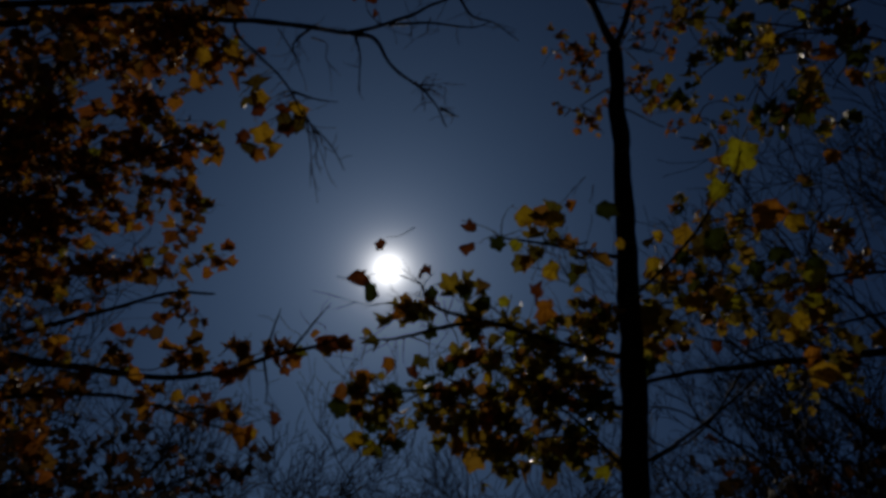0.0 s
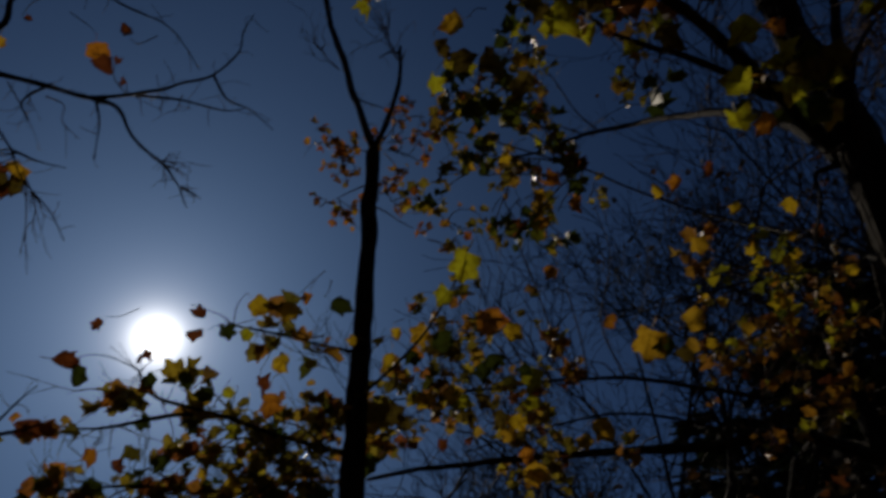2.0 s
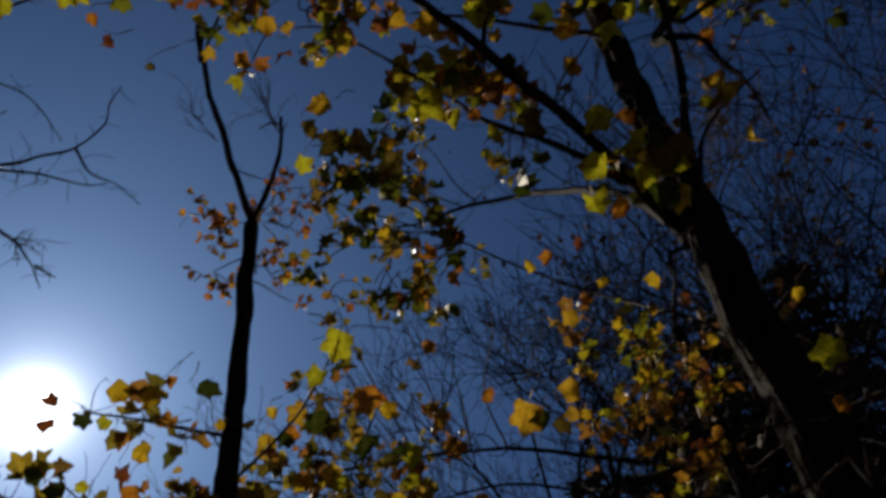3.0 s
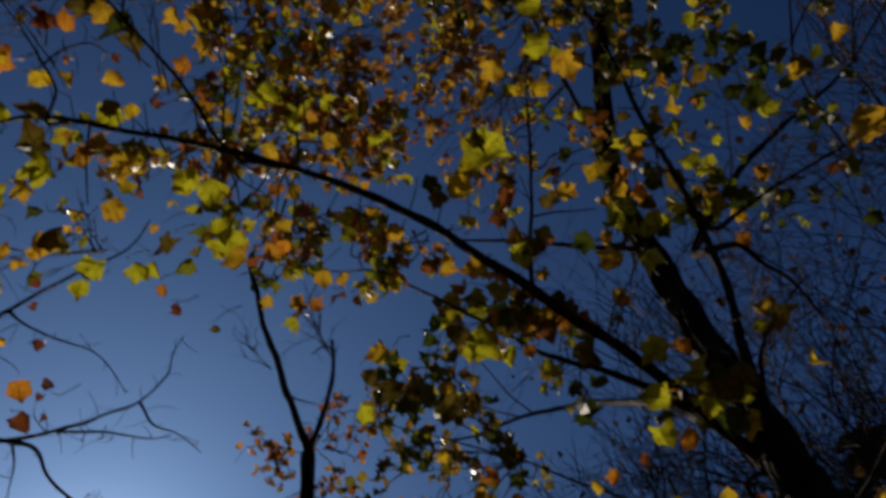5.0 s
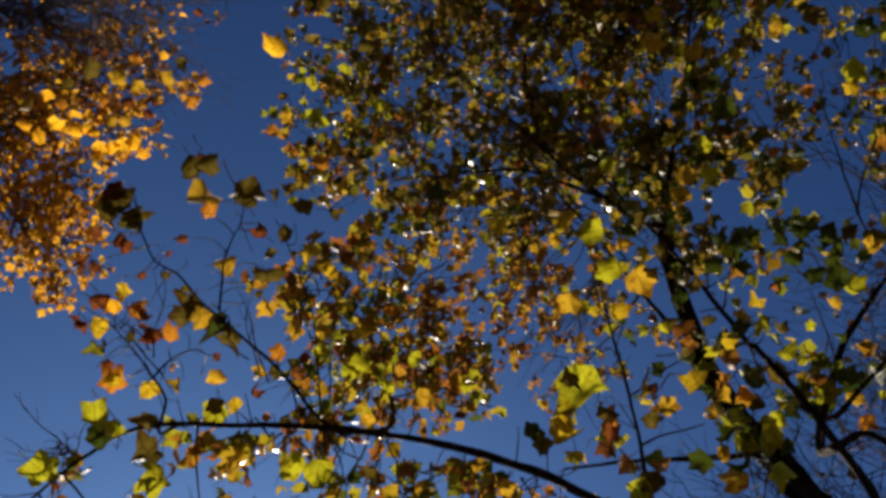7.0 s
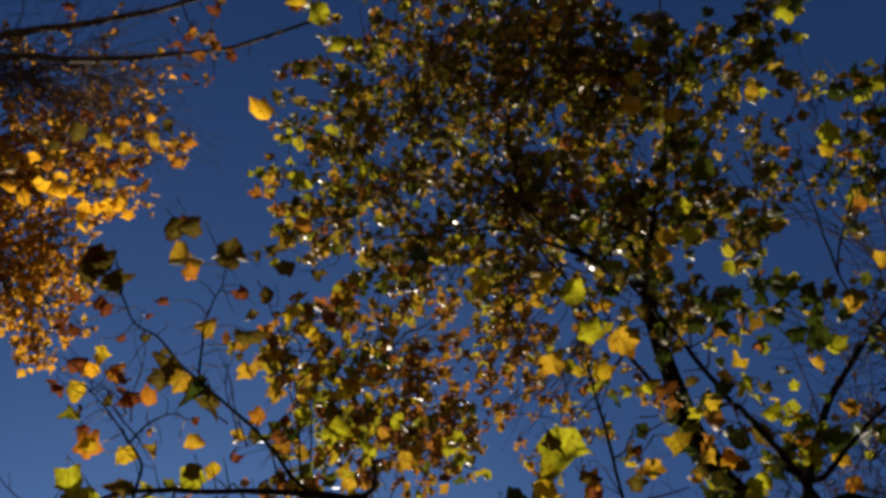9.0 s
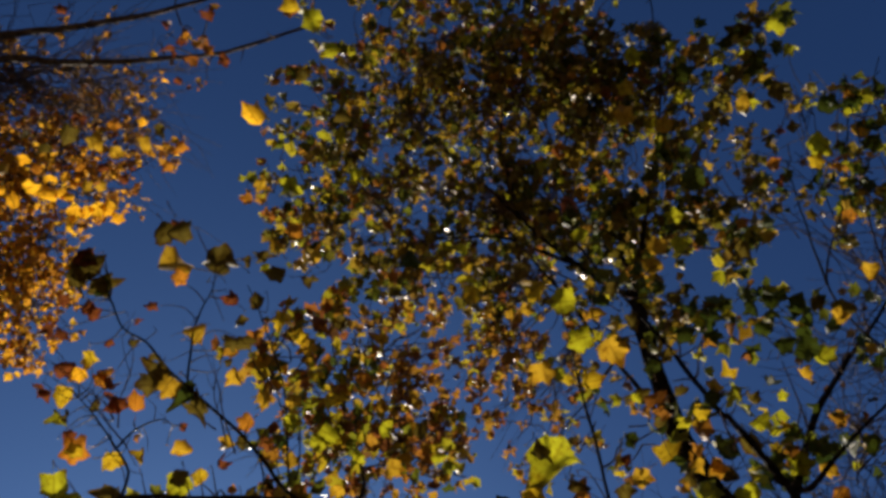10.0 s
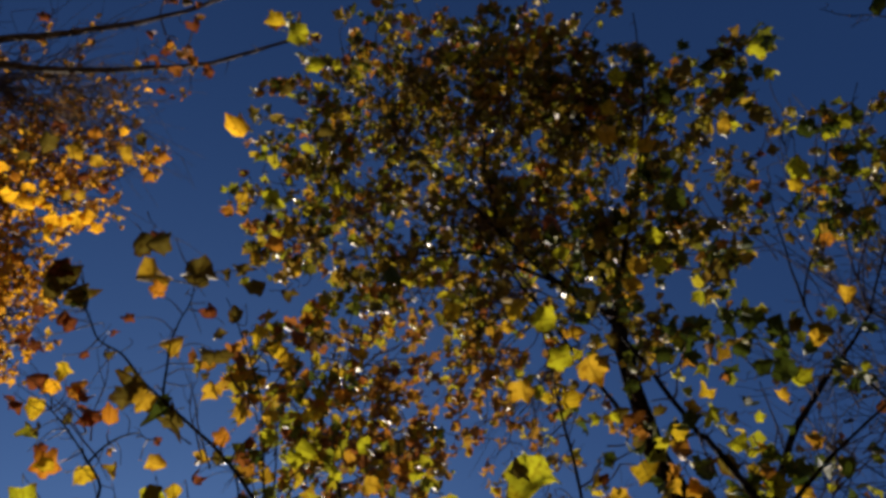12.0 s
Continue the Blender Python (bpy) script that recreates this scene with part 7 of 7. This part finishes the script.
limb(bare_limb_tree, "limb", 0.032, 0.006, (-3.33, 3.13, 2.96), (-2.75, 3.47, 3.07), (-2.44, 3.57, 3.06), (-2.04, 3.69, 3.07), (-1.66, 3.75, 3.08), (-1.31, 3.75, 3.15), (-1.07, 3.68, 3.22), (-0.84, 3.69, 3.31), (-0.73, 3.69, 3.37))
limb(bare_limb_tree, "branch", 0.008, 0.002, (-1.10, 3.68, 3.21), (-1.07, 3.61, 3.36), (-1.04, 3.57, 3.46))
limb(bare_limb_tree, "branch", 0.008, 0.002, (-0.96, 3.69, 3.27), (-0.86, 3.63, 3.43), (-0.79, 3.60, 3.52))
limb(bare_limb_tree, "branch", 0.007, 0.002, (-1.10, 3.68, 3.19), (-1.07, 3.75, 3.06), (-1.07, 3.78, 2.99))
limb(bare_limb_tree, "limb", 0.020, 0.004, (-3.25, 3.39, 2.51), (-2.70, 3.63, 2.77), (-2.23, 3.66, 2.89), (-1.80, 3.74, 2.95), (-1.44, 3.80, 2.89), (-1.13, 3.82, 2.83))
spray(bare_limb_tree, (-2.54, 3.57, 2.89), (-1.81, 3.65, 3.16), 0.23, 19, 0.088, "rust")
spray(bare_limb_tree, (-2.54, 3.57, 2.89), (-1.51, 3.67, 3.15), 0.19, 17, 0.088, "rust")
spray(bare_limb_tree, (-2.54, 3.57, 2.89), (-1.27, 3.62, 3.21), 0.16, 13, 0.088, "rust")
spray(bare_limb_tree, (-2.54, 3.57, 2.89), (-1.02, 3.67, 3.28), 0.12, 13, 0.088, "rust")
spray(bare_limb_tree, (-2.54, 3.57, 2.89), (-0.79, 3.69, 3.34), 0.07, 6, 0.088, "rust")
spray(bare_limb_tree, (-2.54, 3.57, 2.89), (-2.16, 3.62, 3.07), 0.27, 22, 0.088, "rust")
spray(bare_limb_tree, (-2.54, 3.57, 2.89), (-2.06, 3.76, 2.88), 0.27, 26, 0.088, "rust")
spray(bare_limb_tree, (-2.54, 3.57, 2.89), (-1.69, 3.80, 2.93), 0.23, 17, 0.088, "rust")
spray(bare_limb_tree, (-2.54, 3.57, 2.89), (-1.39, 3.82, 2.90), 0.19, 13, 0.088, "rust")
spray(bare_limb_tree, (-2.54, 3.57, 2.89), (-1.20, 3.75, 2.96), 0.16, 7, 0.088, "rust")
spray(bare_limb_tree, (-2.54, 3.57, 2.89), (-2.20, 3.73, 2.74), 0.27, 24, 0.088, "rust")
spray(bare_limb_tree, (-2.54, 3.57, 2.89), (-2.55, 3.55, 2.94), 0.41, 44, 0.088, "rust")
spray(bare_limb_tree, (-2.54, 3.57, 2.89), (-2.53, 3.67, 2.63), 0.48, 44, 0.088, "rust")
leaf(bare_limb_tree, "D", (-1.06, 2.40, 3.93), 0.103)
leaf(bare_limb_tree, "YO", (-1.02, 2.44, 3.90), 0.094)
leaf(bare_limb_tree, "D", (-1.08, 2.44, 3.87), 0.084)
leaf(bare_limb_tree, "R", (-1.03, 2.47, 3.86), 0.080)
leaf(bare_limb_tree, "YO", (-0.90, 2.50, 3.90), 0.117)
leaf(bare_limb_tree, "D", (-0.93, 2.53, 3.86), 0.108)
leaf(bare_limb_tree, "D", (-0.86, 2.54, 3.86), 0.094)
leaf(bare_limb_tree, "R", (-0.90, 2.56, 3.83), 0.084)
leaf(bare_limb_tree, "R", (-0.94, 2.49, 3.89), 0.080)
leaf(bare_limb_tree, "YO", (-1.02, 2.55, 3.79), 0.117)
leaf(bare_limb_tree, "D", (-1.06, 2.58, 3.73), 0.108)
leaf(bare_limb_tree, "YO", (-0.98, 2.59, 3.76), 0.094)
leaf(bare_limb_tree, "O", (-1.03, 2.61, 3.72), 0.084)
leaf(bare_limb_tree, "R", (-1.09, 2.54, 3.76), 0.080)
leaf(bare_limb_tree, "YO", (-1.26, 2.26, 3.96), 0.084)
leaf(bare_limb_tree, "YO", (-1.15, 2.27, 4.01), 0.080)
spray(bare_limb_tree, (-1.53, 2.40, 4.34), (-1.53, 2.38, 4.28), 0.24, 34, 0.075, "rust")
spray(bare_limb_tree, (-1.53, 2.40, 4.34), (-1.38, 2.37, 4.37), 0.24, 30, 0.075, "rust")
spray(bare_limb_tree, (-1.53, 2.40, 4.34), (-1.28, 2.49, 4.32), 0.21, 24, 0.075, "rust")
spray(bare_limb_tree, (-1.53, 2.40, 4.34), (-1.44, 2.50, 4.22), 0.21, 24, 0.075, "rust")
spray(bare_limb_tree, (-1.53, 2.40, 4.34), (-1.63, 2.46, 4.15), 0.24, 30, 0.075, "rust")
spray(bare_limb_tree, (-1.53, 2.40, 4.34), (-1.30, 2.39, 4.40), 0.15, 14, 0.075, "rust")
leaf(bare_limb_tree, "R", (-0.79, 3.69, 3.34), 0.137)
leaf(bare_limb_tree, "R", (-1.03, 3.81, 2.94), 0.093)
leaf(bare_limb_tree, "O", (-1.17, 3.81, 2.83), 0.153)
leaf(bare_limb_tree, "YO", (-1.50, 3.64, 2.96), 0.082)
leaf(bare_limb_tree, "YO", (-1.13, 3.81, 2.86), 0.099)
leaf(bare_limb_tree, "R", (-1.28, 3.67, 3.10), 0.099)
leaf(bare_limb_tree, "O", (-1.41, 3.68, 2.95), 0.066)
leaf(bare_limb_tree, "R", (-1.90, 3.45, 2.95), 0.099)
leaf(bare_limb_tree, "YO", (-1.09, 2.28, 4.43), 0.086)
leaf(bare_limb_tree, "O", (-0.71, 2.30, 4.54), 0.112)
leaf(bare_limb_tree, "R", (-0.62, 2.34, 4.53), 0.051)
leaf(bare_limb_tree, "R", (-0.59, 2.41, 4.49), 0.041)
spray(bare_limb_tree, (-1.78, 2.33, 4.23), (-1.48, 2.51, 4.24), 0.18, 14, 0.085, "rust")
spray(bare_limb_tree, (-1.78, 2.33, 4.23), (-1.67, 2.52, 4.12), 0.18, 12, 0.085, "rust")
spray(bare_limb_tree, (-1.78, 2.33, 4.23), (-1.93, 2.40, 4.20), 0.30, 30, 0.085, "rust")
spray(bare_limb_tree, (-1.78, 2.33, 4.23), (-2.16, 2.33, 4.10), 0.30, 34, 0.085, "rust")
spray(bare_limb_tree, (-1.78, 2.33, 4.23), (-1.48, 2.58, 4.17), 0.09, 6, 0.085, "rust")
limb(bare_limb_tree, "limb", 0.018, 0.003, (-3.27, 2.02, 3.75), (-1.29, 2.22, 4.32), (-1.06, 2.17, 4.62), (-0.87, 2.14, 4.85), (-0.62, 2.05, 5.12), (-0.43, 1.99, 5.32), (-0.37, 1.91, 5.50))
limb(bare_limb_tree, "branch", 0.008, 0.002, (-0.79, 2.25, 4.89), (-0.57, 2.32, 4.90), (-0.43, 2.38, 4.88), (-0.30, 2.51, 4.79))
fray(bare_limb_tree, (-1.05, 2.41, 4.33), (-0.76, 2.44, 4.28), 0.31, 3)
fray(bare_limb_tree, (-0.85, 2.50, 3.90), (-0.74, 2.66, 3.76), 0.16, 5)
fray(bare_limb_tree, (-0.42, 2.48, 4.12), (-0.26, 2.55, 4.08), 0.14, 7)
fray(bare_limb_tree, (-0.54, 2.38, 4.39), (-0.16, 2.44, 4.53), 0.35, 2)
finish(bare_limb_tree)

# -- golden tree
limb(golden_tree, "trunk", 0.17, 0.05, (-4.60, -0.90, -0.10), (-4.50, -0.80, 3.00), (-4.60, -0.75, 6.00), (-4.30, -0.70, 9.20))
limb(golden_tree, "limb", 0.040, 0.008, (-3.41, -0.35, 7.27), (-2.32, -0.61, 6.74), (-1.74, -0.74, 6.45), (-1.29, -0.84, 6.40), (-0.78, -1.00, 6.41), (-0.36, -1.20, 6.35))
limb(golden_tree, "limb", 0.034, 0.008, (-3.41, -0.31, 7.26), (-2.32, -0.53, 6.74), (-1.74, -0.61, 6.45), (-1.28, -0.63, 6.40), (-0.89, -0.69, 6.40), (-0.52, -0.78, 6.37), (-0.12, -0.94, 6.30))
limb(golden_tree, "branch", 0.012, 0.004, (-2.68, 1.20, 7.40), (-2.11, 1.11, 7.35), (-1.72, 1.04, 7.29), (-1.38, 1.05, 7.17))
limb(golden_tree, "branch", 0.012, 0.004, (-2.89, 0.32, 7.50), (-2.37, 0.24, 7.54), (-1.98, 0.25, 7.59), (-1.46, 0.32, 7.53))
spray(golden_tree, (-2.76, 0.20, 7.59), (-2.12, -0.14, 7.58), 0.55, 251, 0.062, "gold")
spray(golden_tree, (-2.76, 0.20, 7.59), (-1.98, 0.13, 7.60), 0.51, 251, 0.062, "gold")
spray(golden_tree, (-2.76, 0.20, 7.59), (-2.15, 0.61, 7.46), 0.55, 363, 0.062, "gold")
spray(golden_tree, (-2.76, 0.20, 7.59), (-1.94, 0.80, 7.49), 0.41, 195, 0.062, "gold")
spray(golden_tree, (-2.76, 0.20, 7.59), (-2.10, 1.15, 7.34), 0.46, 307, 0.062, "gold")
spray(golden_tree, (-2.76, 0.20, 7.59), (-1.79, -0.09, 7.69), 0.41, 123, 0.062, "gold")
spray(golden_tree, (-2.76, 0.20, 7.59), (-1.39, -0.12, 7.81), 0.32, 60, 0.062, "gold")
spray(golden_tree, (-2.76, 0.20, 7.59), (-1.63, 0.23, 7.71), 0.37, 112, 0.062, "gold")
spray(golden_tree, (-2.76, 0.20, 7.59), (-2.60, 0.61, 7.26), 0.55, 139, 0.062, "gold")
spray(golden_tree, (-2.76, 0.20, 7.59), (-1.19, -0.05, 7.85), 0.18, 22, 0.062, "gold")
spray(golden_tree, (-2.76, 0.20, 7.59), (-1.90, 1.19, 7.40), 0.28, 67, 0.062, "gold")
spray(golden_tree, (-2.76, 0.20, 7.59), (-1.87, -0.56, 7.69), 0.55, 72, 0.062, "gold")
spray(golden_tree, (-2.76, 0.20, 7.59), (-1.58, -0.35, 7.77), 0.55, 60, 0.062, "gold")
spray(golden_tree, (-2.76, 0.20, 7.59), (-2.00, 1.45, 7.27), 0.23, 44, 0.062, "gold")
spray(golden_tree, (-0.84, -0.85, 6.41), (-0.82, -0.84, 6.31), 0.31, 6, 0.075, "rust")
spray(golden_tree, (-0.84, -0.85, 6.41), (-0.59, -0.87, 6.35), 0.24, 5, 0.075, "rust")
spray(golden_tree, (-0.84, -0.85, 6.41), (-0.93, -0.71, 6.29), 0.31, 5, 0.075, "rust")
leaf(golden_tree, "B", (-1.39, -0.00, 5.79), 0.101)
leaf(golden_tree, "B", (-1.31, -0.04, 5.83), 0.079)
leaf(golden_tree, "B", (-1.31, 0.05, 5.81), 0.108)
leaf(golden_tree, "B", (-1.23, 0.06, 5.84), 0.075)
leaf(golden_tree, "B", (-1.20, 0.11, 5.84), 0.092)
leaf(golden_tree, "B", (-1.14, 0.12, 5.86), 0.087)
leaf(golden_tree, "B", (-1.11, 0.09, 5.88), 0.093)
leaf(golden_tree, "B", (-1.05, 0.09, 5.89), 0.094)
leaf(golden_tree, "B", (-1.02, 0.16, 5.89), 0.082)
leaf(golden_tree, "B", (-1.23, 0.19, 5.82), 0.109)
leaf(golden_tree, "B", (-1.46, 0.09, 5.75), 0.089)
leaf(golden_tree, "B", (-1.43, -0.13, 5.79), 0.089)
leaf(golden_tree, "B", (-1.27, 0.04, 5.83), 0.068)
leaf(golden_tree, "YO", (-1.17, 0.00, 5.87), 0.075)
leaf(golden_tree, "YO", (-1.09, -0.01, 5.90), 0.081)
leaf(golden_tree, "B", (-0.91, -0.34, 5.98), 0.071)
leaf(golden_tree, "D", (-0.84, -0.33, 5.99), 0.083)
leaf(golden_tree, "YO", (-0.92, -0.24, 5.97), 0.100)
leaf(golden_tree, "YO", (-1.03, -0.19, 5.93), 0.093)
leaf(golden_tree, "O", (-1.05, -0.32, 5.94), 0.087)
leaf(golden_tree, "YO", (-1.12, -0.23, 5.91), 0.110)
leaf(golden_tree, "O", (-0.73, -0.24, 6.01), 0.090)
leaf(golden_tree, "O", (-0.79, -0.14, 5.99), 0.072)
leaf(golden_tree, "R", (-1.08, -0.11, 5.91), 0.070)
leaf(golden_tree, "R", (-0.97, -0.11, 5.94), 0.065)
leaf(golden_tree, "R", (-0.99, -0.04, 5.93), 0.065)
leaf(golden_tree, "D", (-1.25, -0.27, 5.87), 0.125)
leaf(golden_tree, "D", (-0.63, 0.07, 5.27), 0.126)
leaf(golden_tree, "R", (-0.59, 0.06, 5.28), 0.086)
leaf(golden_tree, "R", (-1.27, -0.11, 5.85), 0.068)
leaf(golden_tree, "B", (-0.36, -0.41, 6.08), 0.153)
leaf(golden_tree, "O", (-1.37, -0.07, 5.81), 0.067)
leaf(golden_tree, "R", (-1.39, -0.36, 5.83), 0.072)
leaf(golden_tree, "R", (-0.74, -0.57, 6.02), 0.059)
leaf(golden_tree, "R", (-0.78, -0.72, 6.01), 0.082)
leaf(golden_tree, "R", (-0.74, -0.79, 6.02), 0.064)
leaf(golden_tree, "R", (-0.61, -0.92, 6.03), 0.100)
leaf(golden_tree, "R", (-0.82, -0.85, 6.00), 0.069)
leaf(golden_tree, "R", (-0.53, -0.71, 6.06), 0.072)
leaf(golden_tree, "R", (-1.27, -0.86, 5.87), 0.066)
leaf(golden_tree, "D", (-1.41, -0.26, 5.81), 0.083)
leaf(golden_tree, "D", (-1.33, -0.19, 5.84), 0.079)
leaf(golden_tree, "R", (-1.20, -0.35, 5.89), 0.074)
leaf(golden_tree, "YO", (-1.50, -0.07, 5.76), 0.083)
leaf(golden_tree, "B", (-1.52, 0.03, 5.74), 0.077)
leaf(golden_tree, "O", (-1.20, -0.11, 5.88), 0.063)
spray(golden_tree, (-2.32, -0.55, 6.74), (-2.10, -0.44, 7.60), 0.50, 60, 0.042, "rust")
spray(golden_tree, (-2.32, -0.55, 6.74), (-1.76, -0.59, 7.72), 0.45, 50, 0.042, "rust")
spray(golden_tree, (-2.32, -0.55, 6.74), (-1.50, -0.41, 7.79), 0.45, 40, 0.042, "rust")
spray(golden_tree, (-2.32, -0.55, 6.74), (-2.16, -0.67, 7.57), 0.45, 50, 0.042, "rust")
spray(golden_tree, (-2.32, -0.55, 6.74), (-1.89, -0.26, 7.66), 0.45, 50, 0.042, "rust")
spray(golden_tree, (-2.32, -0.55, 6.74), (-1.24, -0.60, 7.86), 0.35, 14, 0.042, "rust")
fray(golden_tree, (-2.32, -0.55, 6.74), (-1.49, -0.44, 6.76), 0.62, 75)
fray(golden_tree, (-1.62, -0.61, 6.50), (-1.04, -0.42, 6.68), 0.48, 40)
finish(golden_tree)
